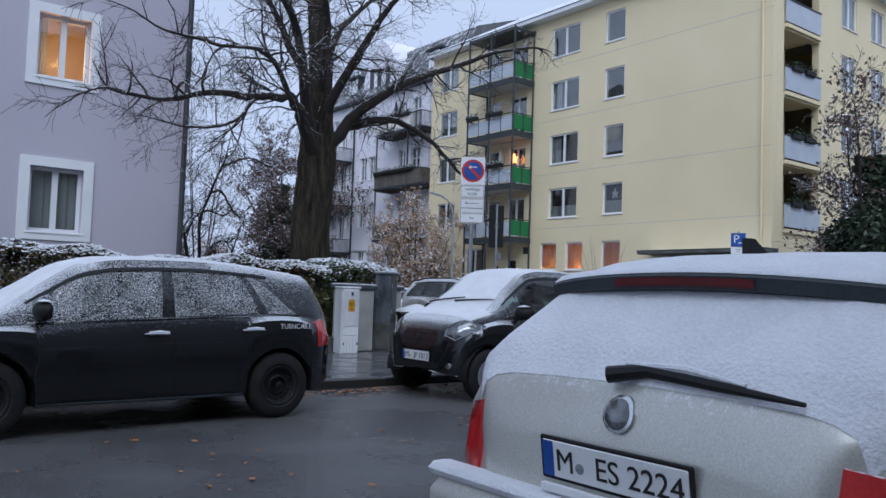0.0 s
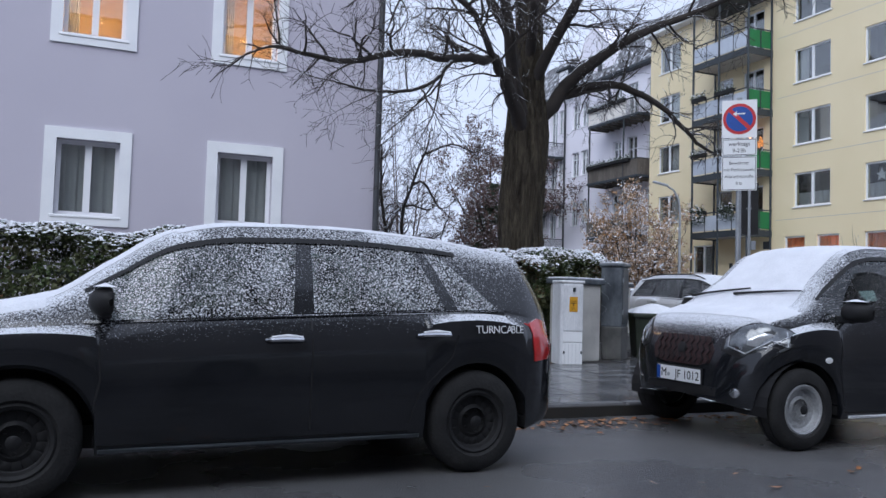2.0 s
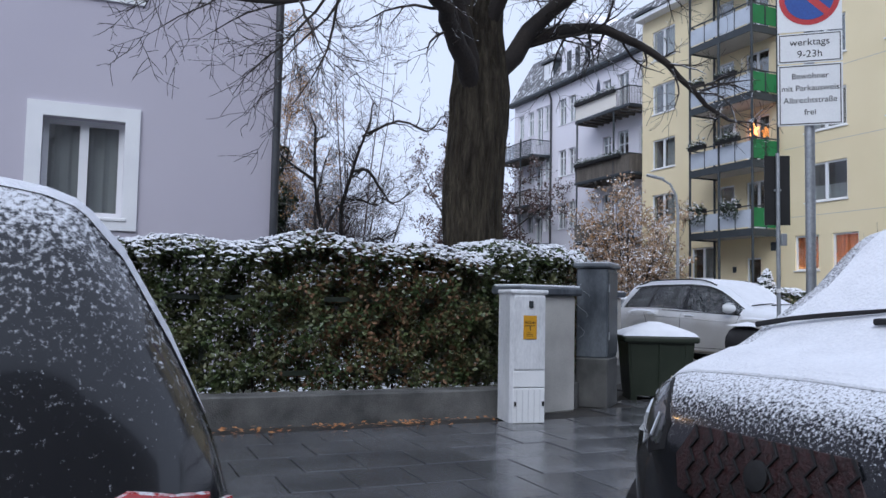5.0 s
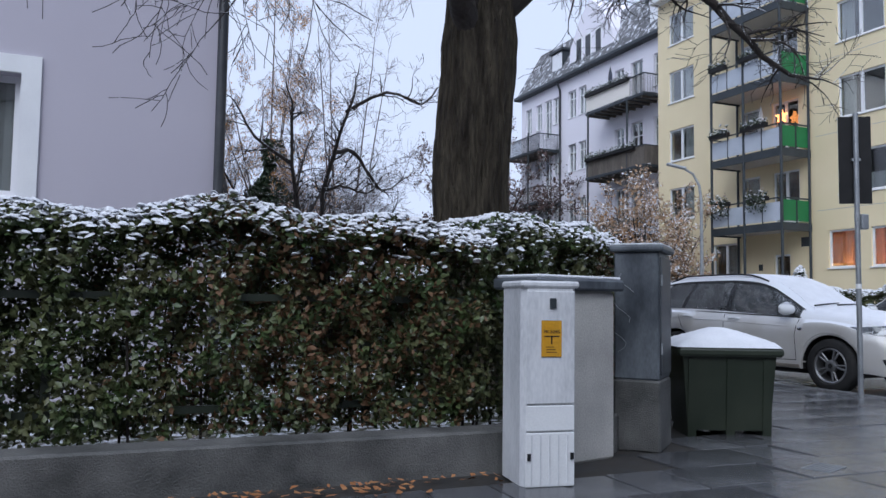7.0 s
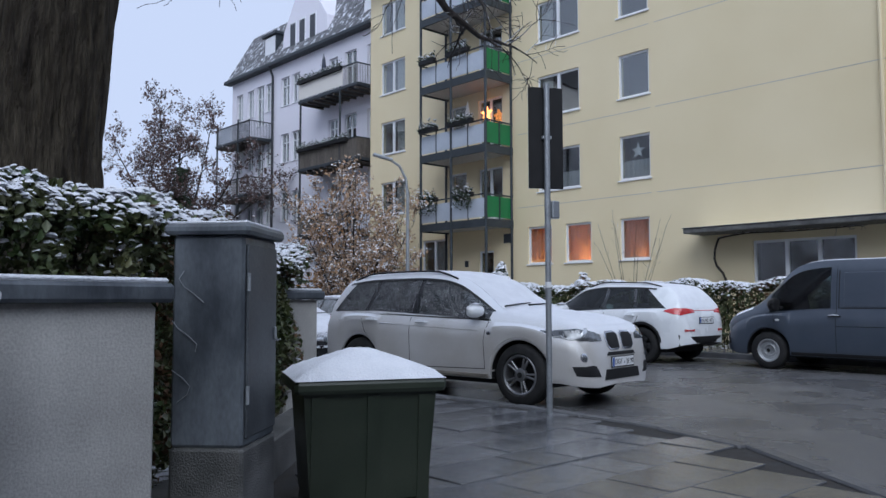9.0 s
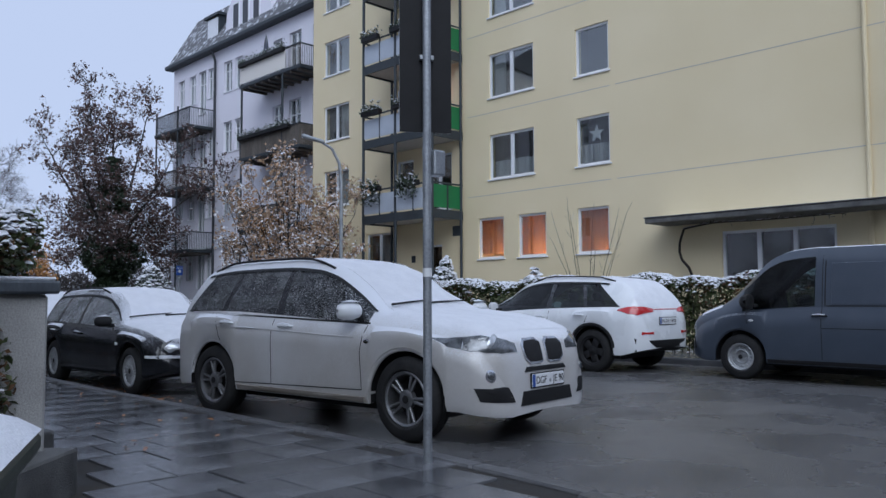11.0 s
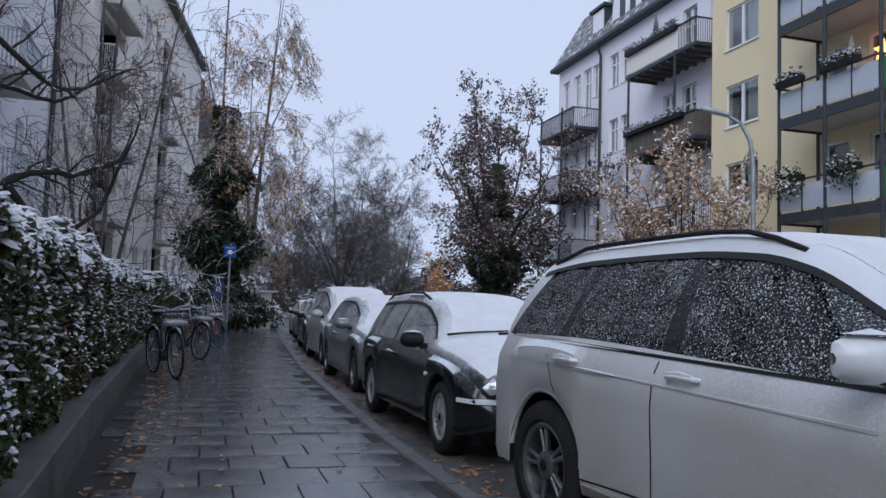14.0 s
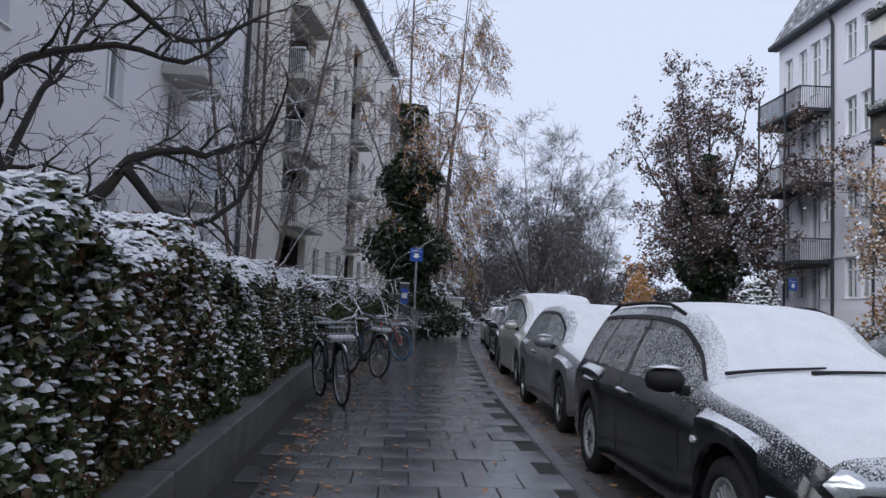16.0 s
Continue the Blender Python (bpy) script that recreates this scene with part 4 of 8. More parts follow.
    def snow(s, lift, rough, lo=-9, hi=9, jmin=12, name="snow_cover"):
        """A soft snow layer over the upward faces between stations lo and hi."""
        n = 2 * NR - 1
        keep = []
        for f, (i, j, side) in zip(s.f, s.where):
            mid = (s.xs[i] + s.xs[i + 1]) / 2
            c = s.top(mid) - s.belt(mid)
            a, b, d = (Vector(s.v[k]) for k in (f[0], f[1], f[2]))
            nz = abs((b - a).cross(d - a).normalized().z) if (b - a).cross(d - a).length > 1e-9 else 0
            need = jmin if c > 0.22 else s.p.get("snow_wide", 11)
            if s.p["screen"][0] - 0.05 < mid < s.p["screen"][1] + 0.03:
                need = 13
            if j >= need and max(lo, s.p.get("snow_from", -9)) < mid < min(hi, s.p.get("snow_to", s.L - 0.16)) and nz > s.p.get("snow_steep", 0.42):
                keep.append(f)
        count = {}
        for f in keep:
            for k in range(4):
                e = tuple(sorted((f[k], f[(k + 1) % 4])))
                count[e] = count.get(e, 0) + 1
        edge = {k for e, c in count.items() if c == 1 for k in e}
        near = set()
        for f in keep:
            if any(k in edge for k in f):
                near |= set(f)
        used = sorted({k for f in keep for k in f})
        at = {k: i for i, k in enumerate(used)}
        vs = []
        for k in used:
            p = Vector(s.v[k])
            hit = s.bvh.find_nearest(p)
            nr = hit[1] if hit[1].z > 0 else -hit[1]
            t = noise.noise(p * 6) * 0.5 + noise.noise(p * 17) * 0.3
            h = 0.002 if k in edge else (lift * 0.6 if k in near else lift + rough * 0.5 * t)
            vs.append(p + nr * max(h, 0.002))
        return part(name, MB().add(vs, [tuple(at[k] for k in f) for f in keep]), M_SNOW, s.ob, "soft layer of fresh snow", smooth=True)

    def drop(s, p, way, lift):
        """Where a point, moved along way, meets the body, held lift above it."""
        way = Vector(way).normalized()
        hit = s.bvh.ray_cast(Vector(p) - way * 3, way)
        q = hit[0] if hit[0] is not None else s.bvh.find_nearest(Vector(p))[0]
        return q - way * lift

    def patch(s, name, outline, way, material, lift=0.006, rings=3, label="", parent=None):
        """A curved plate on the body; outline: points in a plane that looks along way."""
        o = [Vector(p) for p in outline]
        mid = sum(o, Vector()) / len(o)
        n = len(o)
        vs = [s.drop(p, way, -0.004) for p in o]
        for r in range(rings):
            f = 1 - r / rings
            vs += [s.drop(mid + (p - mid) * f * (0.985 if r == 0 else 1), way, lift * (0.8 if r == 0 else 1.0)) for p in o]
        vs.append(s.drop(mid, way, lift))
        fs = [(r * n + k, r * n + (k + 1) % n, (r + 1) * n + (k + 1) % n, (r + 1) * n + k) for r in range(rings) for k in range(n)]
        fs += [(rings * n + k, rings * n + (k + 1) % n, len(vs) - 1) for k in range(n)]
        return part(name, MB().add(vs, fs), material, parent or s.ob, label, smooth=True)

    def cling(s, name, outline, material, lift=0.008, rings=4, label=""):
        """A plate laid on the nearest stretch of the body round a corner; outline: points close to the skin."""
        o = dense([Vector(p) for p in outline])
        mid = sum(o, Vector()) / len(o)
        n = len(o)

        def lay(p, up):
            q, nr = s.bvh.find_nearest(p)[:2]
            if nr.dot(q - Vector((q.x * 0.75, 0, 0.75))) < 0:
                nr = -nr
            return q + nr * up
        vs = [lay(p, -0.004) for p in o]
        for r in range(rings):
            f = 1 - r / rings
            vs += [lay(mid + (p - mid) * f * (0.985 if r == 0 else 1), lift * (0.8 if r == 0 else 1.0)) for p in o]
        vs.append(lay(mid, lift))
        fs = [(r * n + k, r * n + (k + 1) % n, (r + 1) * n + (k + 1) % n, (r + 1) * n + k) for r in range(rings) for k in range(n)]
        fs += [(rings * n + k, rings * n + (k + 1) % n, len(vs) - 1) for k in range(n)]
        return part(name, MB().add(vs, fs), material, s.ob, label, smooth=True)

    def arches(s, material, r=0.035, out=0.045):
        """Cladding round the four wheel openings."""
        for x in s.ax:
            for side in (1, -1):
                pts = []
                for k in range(15):
                    a = math.radians(8 + 164 * k / 14)
                    p = (x + (s.R + out) * math.cos(a), side * 1.2, s.R + (s.R + out) * math.sin(a))
                    pts.append(s.drop(p, (0, -side, 0), -0.016))
                part("arch_cladding", MB().tube(pts, [r] * 15, 8), material, s.ob, smooth=True)

    def side_patch(s, name, pts, side, material, lift=0.006, rings=3, label=""):
        return s.patch(name, dense([(x, side * 1.2, z) for x, z in pts]), (0, -side, 0), material, lift, rings, label)

    def end_patch(s, name, pts, end, material, lift=0.006, rings=3, label="", way=None):
        return s.patch(name, dense([(end * (s.L + 0.3), y, z) for y, z in pts]), way or (-end, 0, 0), material, lift, rings, label)

    def seam(s, path, side, w=0.005, name="door_gap", material=None):
        """A narrow dark gap along (x, z) points of a flank."""
        pts = dense([(x, side * 1.2, z) for x, z in path], 0.05, False)
        vs = []
        for i, p in enumerate(pts):
            a, b = pts[max(i - 1, 0)], pts[min(i + 1, len(pts) - 1)]
            d = (b - a).normalized()
            nn = Vector((-d.z, 0, d.x)) * w
            vs += [s.drop(p + nn, (0, -side, 0), 0.0015), s.drop(p - nn, (0, -side, 0), 0.0015)]
        return part(name, MB().add(vs, [(2 * i, 2 * i + 2, 2 * i + 3, 2 * i + 1) for i in range(len(pts) - 1)]), material or M_BLACK, s.ob)

    def wheels(s, style, rim_mat, hub=None):
        R = s.R
        w = 0.20 if R < 0.33 else 0.235
        rr = R * (0.66 if style != "steel" else 0.62)
        ty = MB().lathe([(rr, -w * 0.42), (rr + 0.015, -w * 0.5), (R - 0.045, -w * 0.5), (R - 0.012, -w * 0.40), (R, -w * 0.28), (R, -w * 0.2), (R - 0.008, -w * 0.19), (R - 0.008, -w * 0.15), (R, -w * 0.14), (R, w * 0.14), (R - 0.008, w * 0.15), (R - 0.008, w * 0.19), (R, w * 0.2), (R, w * 0.28), (R - 0.012, w * 0.40), (R - 0.045, w * 0.5), (rr + 0.015, w * 0.5), (rr, w * 0.42)], 36)
        rim = MB().lathe([(rr, w * 0.42), (rr - 0.012, w * 0.45), (rr - 0.03, w * 0.40), (rr - 0.04, w * 0.20), (rr - 0.04, -w * 0.3)], 36)
        back = MB().lathe([(rr - 0.03, -w * 0.25), (0.05, -w * 0.25), (0.0, -w * 0.25)], 24)
        if style == "steel":
            n = 16
            for k in range(n):
                a = 6.2832 * (k + 0.5) / n
                rim.box(-0.028, w * 0.14, rr - 0.105, 0.028, w * 0.20, rr - 0.03, 0.006, Matrix.Rotation(a, 4, "Y"))
            rim.lathe([(rr - 0.09, w * 0.20), (rr - 0.11, w * 0.26), (0.09, w * 0.22), (0.075, w * 0.08), (0.0, w * 0.08)], 32)
            rim.lathe([(rr - 0.02, w * 0.30), (rr - 0.045, w * 0.20)], 32)
            for k in range(5):
                rim.lathe([(0.012, w * 0.26), (0.012, w * 0.2)], 8, Matrix.Rotation(6.2832 * k / 5, 4, "Y") @ Matrix.Translation((0.062, 0, 0)))
        else:
            n = {"spoke10": 10, "spoke20": 20, "spoke5": 5}[style]
            for k in range(n):
                a = 6.2832 * k / n
                wd = 0.014 if n == 20 else (0.013 if n == 10 else 0.05)
                for da in ((-0.10, 0.10) if n == 5 else ((-0.15, 0.15) if n == 10 and k % 2 == 0 else (0.0,))):
                    if n == 10 and k % 2:
                        continue
                    rim.box(-wd, w * 0.22, 0.05, wd, w * 0.36, rr - 0.02, 0.006, Matrix.Rotation(a + da, 4, "Y"))
            rim.lathe([(0.085, w * 0.2), (0.08, w * 0.38), (0.06, w * 0.42), (0.0, w * 0.42)], 24)
        arc = [(math.cos(a), math.sin(a)) for a in np.linspace(-0.15, 3.29, 17)]
        q = R + s.p.get("gap", 0.05) - 0.004
        for x in s.ax:
            for side in (1, -1):
                y0, y1 = side * (s.W - 0.36), side * (s.W - 0.035)
                vs = [(x + q * c, y, R + q * d) for c, d in arc for y in (y0, y1)] + [(x, y0, R)]
                part("wheel_well", MB().add(vs, [(2 * k, 2 * k + 2, 2 * k + 3, 2 * k + 1) for k in range(16)] + [(2 * k, 2 * k + 2, 34) for k in range(16)]), M_BLACK, s.ob)
        tm, rm, bm, hm = ty.mesh("wheel", True), rim.mesh("rim", True), back.mesh("brake_disc", True), MB().lathe([(0.035, w * 0.43), (0.03, w * 0.45), (0.0, w * 0.455)], 16).mesh("hub_cap", True)
        for x in s.ax:
            for side in (1, -1):
                wh = part("wheel", tm, M_TYRE, s.ob, m=pose(x, side * (s.W - w * 0.5 - 0.012), R, 0, rnd.uniform(0, 60), 0 if side > 0 else 180))
                part("rim", rm, rim_mat, wh)
                part("brake_disc", bm, M_BLACK, wh)
                part("hub_cap", hm, hub or M_BLACK, wh)

    def mirror(s, x, z, material, size=1.0, cap=None):
        for side in (1, -1):
            y = abs(s.drop((x, side * 1.2, z - 0.06), (0, -side, 0), 0).y)
            mb = MB()
            rings = []
            for f, ww, hh, dx in ((0, 0.3, 0.35, 0.0), (0.03, 0.75, 0.8, 0.01), (0.10, 1, 1, 0), (0.17, 0.95, 0.95, -0.01), (0.215, 0.6, 0.65, -0.025), (0.225, 0.2, 0.25, -0.03)):
                rings += [(dx + 0.075 * ww * size * (max(math.cos(a), -0.35)), side * f * size, 0.075 * hh * size * math.sin(a)) for a in np.linspace(0, 6.2832, 15)[:-1]]
            n = 14
            mb.add(rings, [(r * n + k, r * n + (k + 1) % n, (r + 1) * n + (k + 1) % n, (r + 1) * n + k) for r in range(5) for k in range(n)])
            mi = part("wing_mirror", mb, material, s.ob, smooth=True, m=pose(x, side * (y + 0.035), z))
            part("mirror_foot", MB().box(-0.04, -0.05 * side - 0.03, -0.085, 0.03, 0.05 * side + 0.03, -0.03, 0.01), M_BLACK, mi)
            if cap:
                sn = MB()
                pts = [(0.06 * size * math.cos(a) * g, side * (0.11 + 0.105 * size * math.sin(a) * g), 0.075 * size + 0.014 * (1 - g)) for g in (1.0, 0.7) for a in np.linspace(0, 6.2832, 13)[:-1]]
                sn.add(pts + [(0, side * 0.11, 0.085 * size + 0.008)], [(k, (k + 1) % 12, 12 + (k + 1) % 12, 12 + k) for k in range(12)] + [(12 + k, 12 + (k + 1) % 12, 24) for k in range(12)])
                part("snow_cap", sn, M_SNOW, mi, smooth=True)

    def handle(s, x, z, material, sides=(1, -1)):
        for side in sides:
            y = s.drop((x, side * 1.2, z), (0, -side, 0), 0).y
            hd = part("door_handle", MB().tube([(x - 0.105, y + side * 0.004, z - 0.004), (x - 0.085, y + side * 0.032, z), (x, y + side * 0.042, z + 0.003), (x + 0.085, y + side * 0.032, z), (x + 0.105, y + side * 0.004, z - 0.004)], [0.010, 0.014, 0.015, 0.014, 0.010], 8), material, s.ob, smooth=True)
            part("snow_cap", MB().tube([(x - 0.085, y + side * 0.034, z + 0.014), (x, y + side * 0.043, z + 0.02), (x + 0.085, y + side * 0.034, z + 0.014)], [0.006, 0.011, 0.006], 8), M_SNOW, hd, smooth=True)

    def plate(s, end, z, text, tilt=0, y=0.0, size=0.075):
        """A white number plate with a blue field and raised figures."""
        x = s.drop((end * (s.L + 0.3), y, z), (-end, 0, 0), 0.02).x
        m = Matrix.Translation((x, y, z)) @ pose(0, 0, 0, 0, 0, 90 if end > 0 else -90) @ pose(0, 0, 0, 90 + tilt)
        pl = part("number_plate", MB().box(-0.26, -0.055, -0.012, 0.26, 0.055, 0.0, 0.004), M_SIGNWHITE, s.ob, "white number plate", m=m)
        part("plate_border", MB().box(-0.272, -0.066, -0.016, 0.272, 0.066, -0.004, 0.004), M_BLACK, pl)
        part("blue_field", MB().box(-0.258, -0.053, 0.0, -0.215, 0.053, 0.0012), M_SIGNBLUE, pl)
        head, tail = text.split(" ", 1)
        writing("figures", head, size * 1.25, M_INK, pl, pose(-0.205, -0.003, 0.002), "LEFT")
        part("seal", MB().lathe([(0.016, 0.0), (0.016, 0.0015), (0.0, 0.0015)], 14), M_ZINC, pl, m=pose(-0.205 + 0.068 * len(head) + 0.025, -0.012, 0.0, 90))
        writing("figures", tail, size * 1.25, M_INK, pl, pose(0.25, -0.003, 0.002), "RIGHT")

    def rails(s, material, x0, x1):
        for side in (1, -1):
            pts = []
            for k in range(13):
                x = x0 + (x1 - x0) * k / 12
                h = 0.045 * min(1, 6 * min(k, 12 - k) / 12)
                y = min(s.p["roof"], s.plan(x) - 0.03) - 0.03
                pts.append((x, side * y, s.drop((x, side * y, 2), (0, 0, -1), 0).z + h))
            part("roof_rail", MB().tube(pts, 0.013, 8), material, s.ob, smooth=True)

    def wipers(s):
        b = s.p["screen"][1]
        for y0, y1 in ((-0.1, 0.55), (-0.62, 0.02)):
            pts = [s.drop((b - 0.05 - 0.016 * k, y0 + (y1 - y0) * k / 4, 3), (0, 0, -1), 0.035) for k in range(5)]
            part("wiper", MB().tube(pts, [0.012, 0.01, 0.01, 0.008, 0.006], 6), M_BLACK, s.ob, smooth=True)


def dense(pts, step=0.06, closed=True):
    """Points set between the corners of an outline."""
    pts = [Vector(p) for p in pts]
    out = []
    for i in range(len(pts) if closed else len(pts) - 1):
        a, b = pts[i], pts[(i + 1) % len(pts)]
        n = max(1, int((b - a).length / step))
        out += [a + (b - a) * k / n for k in range(n)]
    return out if closed else out + [pts[-1]]


def oval(cx, cz, rx, rz, n=16, tilt=0.0):
    c, d = math.cos(tilt), math.sin(tilt)
    return [(cx + rx * math.cos(a) * c - rz * math.sin(a) * d, cz + rx * math.cos(a) * d + rz * math.sin(a) * c) for a in np.linspace(0, 6.2832, n + 1)[:-1]]


M_TYRE = mat("winter_tyre", (0.016, 0.016, 0.017), (0.03, 0.03, 0.03), 0.75, 8, 60, 0.4, spec=0.2)
M_SEAT = mat("dark_seat_cloth", (0.03, 0.03, 0.033), (0.045, 0.045, 0.048), 0.9, 5, 80, 0.2)
M_CARGLASS = glass("car_glass", (0.32, 0.39, 0.39), ior=1.55)
M_ICEGLASS = glass("snow_flecked_car_glass", (0.42, 0.52, 0.48), cover=0.25, ior=1.5)
M_DARKICE = glass("wet_dark_car_glass", (0.12, 0.14, 0.15), cover=0.19, ior=1.6)
M_BLACKPAINT = mat("black_paint_flecked_with_snow", (0.007, 0.008, 0.010), (0.012, 0.013, 0.016), 0.16, 3, 160, 0.0, coat=0.4, spec=0.4, snow=(0.54, 105, 0.45))
M_SILVER = mat("champagne_silver_paint_with_snow", (0.50, 0.50, 0.46), (0.55, 0.55, 0.51), 0.3, 3, 160, 0.0, metal=0.35, coat=0.6, snow=(0.45, 40, 0.5))
M_DIRTYSILVER = mat("dirty_silver_white_paint", (0.72, 0.72, 0.725), (0.52, 0.50, 0.47), 0.30, 0.9, 160, 0.0, metal=0.25, coat=0.3, snow=(0.85, 90, 0.5))
M_GREYPAINT = mat("grey_paint_with_snow", (0.20, 0.205, 0.215), (0.25, 0.255, 0.265), 0.3, 3, 160, 0.0, metal=0.4, coat=0.6, snow=(0.45, 40, 0.5))
M_WHITEPAINT = mat("white_paint", (0.74, 0.76, 0.78), (0.78, 0.80, 0.82), 0.25, 3, 160, 0.0, coat=0.7, snow=(0.35, 40, 0.5))
M_VANPAINT = mat("slate_blue_paint", (0.045, 0.058, 0.080), (0.055, 0.068, 0.092), 0.3, 3, 160, 0.0, coat=0.6, snow=(0.2, 40, 0.5))
M_REDLENS = mat("red_lamp_lens", (0.42, 0.012, 0.015), (0.5, 0.02, 0.02), 0.15, 6, 90, 0.0, coat=0.8, snow=(0.30, 50, 0.4))
M_CLEARLENS = mat("clear_headlamp", (0.40, 0.42, 0.44), (0.62, 0.64, 0.66), 0.12, 9, 90, 0.0, metal=0.5, coat=1.0)
M_LENSDARK = mat("dark_headlamp_bowl", (0.06, 0.065, 0.07), (0.2, 0.21, 0.22), 0.15, 12, 90, 0.0, metal=0.6, coat=1.0)
M_CHROME = mat("chrome_trim", (0.55, 0.56, 0.58), (0.65, 0.66, 0.68), 0.15, 5, 90, 0.0, metal=1.0)
M_ALLOY = mat("grey_alloy", (0.20, 0.205, 0.21), (0.3, 0.3, 0.31), 0.35, 5, 60, 0.05, metal=0.8)
M_STEELRIM = mat("silver_steel_rim", (0.33, 0.34, 0.35), (0.43, 0.44, 0.45), 0.45, 5, 60, 0.05, metal=0.5)
M_GRIME = mat("road_grime", (0.17, 0.145, 0.12), (0.28, 0.26, 0.23), 0.6, 2.0, 60, 0.1)


def grille_bars(car, y0, y1, z0, z1, n, lean=0.0):
    """Slats of a grille on the nose."""
    for k in range(n):
        y = y0 + (y1 - y0) * (k + 0.5) / n
        pts = [car.drop((car.L + 0.3, y, z), (-1, 0, 0), 0.014) for z in np.linspace(z0, z1, 5)]
        part("grille_slat", MB().tube(pts, 0.007, 5), M_BLACK, car.ob)


# black hatchback
polo = Car(dict(pillar=True, L=3.97, W=1.69, R=0.305, axles=(1.165, -1.305), roof=0.57, sill=0.23,
    top=[(-1.985, 0.50), (-1.98, 0.68), (-1.965, 0.82), (-1.93, 0.95), (-1.86, 1.10), (-1.74, 1.30), (-1.68, 1.345), (-1.5, 1.372), (-1.0, 1.43), (-0.45, 1.455), (0.1, 1.44), (0.42, 1.385), (0.75, 1.19), (1.06, 0.995), (1.2, 0.965), (1.55, 0.885), (1.82, 0.775), (1.93, 0.68), (1.975, 0.55), (1.985, 0.45)],
    belt=[(-1.985, 0.46), (-1.95, 0.72), (-1.80, 0.90), (-1.3, 0.955), (0.0, 0.905), (0.9, 0.862), (1.25, 0.845), (1.6, 0.78), (1.85, 0.64), (1.985, 0.40)],
    glass=[(-1.52, -1.20), (-1.12, -0.29), (-0.17, 0.84)], ends=[(1.15, 0.50), (0.50, -0.02), (-0.10, 0.0)], screen=(0.44, 1.03), rear=(-1.90, -1.72)))
polo.make("hatchback_car", Matrix.Translation((0.83, 6.06, 0)) @ pose(0, 0, 0, 0, 0, 182), "black hatchback flecked with snow, parked at the kerb", M_BLACKPAINT, M_ICEGLASS, M_ICEGLASS)
polo.frames(M_BLACK)
polo.wheels("steel", M_BLACK)
polo.mirror(0.80, 0.985, M_BLACK, 1.0, True)
polo.handle(-0.12, 0.80, M_CHROME)
polo.handle(-1.0, 0.83, M_CHROME)
for side in (1, -1):
    polo.seam([(-0.27, 0.26), (-0.27, 0.90)], side)
    polo.seam([(0.86, 0.30), (0.80, 0.60), (0.82, 0.87)], side)
    polo.seam([(-0.83, 0.27), (-0.92, 0.50), (-1.12, 0.70), (-1.18, 0.93)], side)
    polo.seam([(0.80, 0.27), (-0.85, 0.27)], side)
    polo.side_patch("sill_strip", [(0.80, 0.235), (-0.93, 0.235), (-0.93, 0.255), (0.80, 0.255)], side, M_DARKMETAL, 0.02, 1)
    polo.side_patch("window_trim", [(0.90, 0.873), (-1.5, 0.972), (-1.5, 0.985), (0.90, 0.886)], side, M_BLACKPAINT, 0.012, 1)
    polo.side_patch("tail_lamp", [(-1.72, 0.66), (-1.93, 0.68), (-1.90, 0.90), (-1.78, 0.93), (-1.70, 0.90)], side, M_REDLENS, 0.012, 3, "red tail lamp flecked with snow")
    polo.side_patch("headlamp", [(1.60, 0.70), (1.85, 0.62), (1.84, 0.70), (1.66, 0.78)], side, M_CLEARLENS, 0.01)
    polo.end_patch("tail_lamp", [(side * 0.52, 0.70), (side * 0.76, 0.69), (side * 0.76, 0.90), (side * 0.56, 0.88)], -1, M_REDLENS, 0.012)
for word, xa, xb in (("TUR", -1.27, -1.385), ("NCA", -1.395, -1.520), ("BLE", -1.515, -1.62)):
    pa, pb = polo.drop((xa, 1.2, 0.86), (0, -1, 0), 0), polo.drop((xb, 1.2, 0.86), (0, -1, 0), 0)
    turn = math.degrees(math.atan2(pb.y - pa.y, pb.x - pa.x))
    writing("lettering", word, 0.067, M_SIGNWHITE, polo.ob, Matrix.Translation(((pa.x + pb.x) / 2, (pa.y + pb.y) / 2 + 0.012, 0.86)) @ pose(0, 0, 0, 0, 0, turn) @ pose(0, 0, 0, 84))
polo.plate(-1, 0.52, "M TC 2018")

# small black two-seater
smart = Car(dict(L=2.70, W=1.66, R=0.30, axles=(0.885, -0.985), roof=0.60, sill=0.22, nose=0.34, bench=False, snow_to=1.13,
    top=[(-1.35, 0.50), (-1.335, 0.78), (-1.29, 1.0), (-1.20, 1.22), (-1.05, 1.43), (-0.85, 1.515), (-0.4, 1.555), (-0.05, 1.55), (0.14, 1.515), (0.5, 1.26), (0.78, 1.055), (0.86, 1.025), (1.05, 0.975), (1.20, 0.90), (1.29, 0.79), (1.335, 0.62), (1.35, 0.48)],
    belt=[(-1.35, 0.45), (-1.31, 0.85), (-1.15, 1.02), (-0.5, 1.0), (0.2, 0.955), (0.7, 0.93), (0.95, 0.88), (1.15, 0.78), (1.28, 0.62), (1.35, 0.38)],
    glass=[(-1.0, -0.62), (-0.56, 0.60)], ends=[(0.5, 0.30), (0.30, 0.0)], pillar=True, screen=(0.16, 0.76), rear=(-1.25, -1.03)))
smart.make("microcar", Matrix.Translation((5.67, 6.06, 0)) @ pose(0, 0, 0, 0, 0, 180), "small black two-seater car with snowy bonnet and windscreen", M_BLACKPAINT, glass("lightly_flecked_glass", (0.45, 0.53, 0.51), cover=0.15, ior=1.8), M_ICEGLASS)
smart.frames(M_BLACK)
smart.wheels("steel", M_STEELRIM)
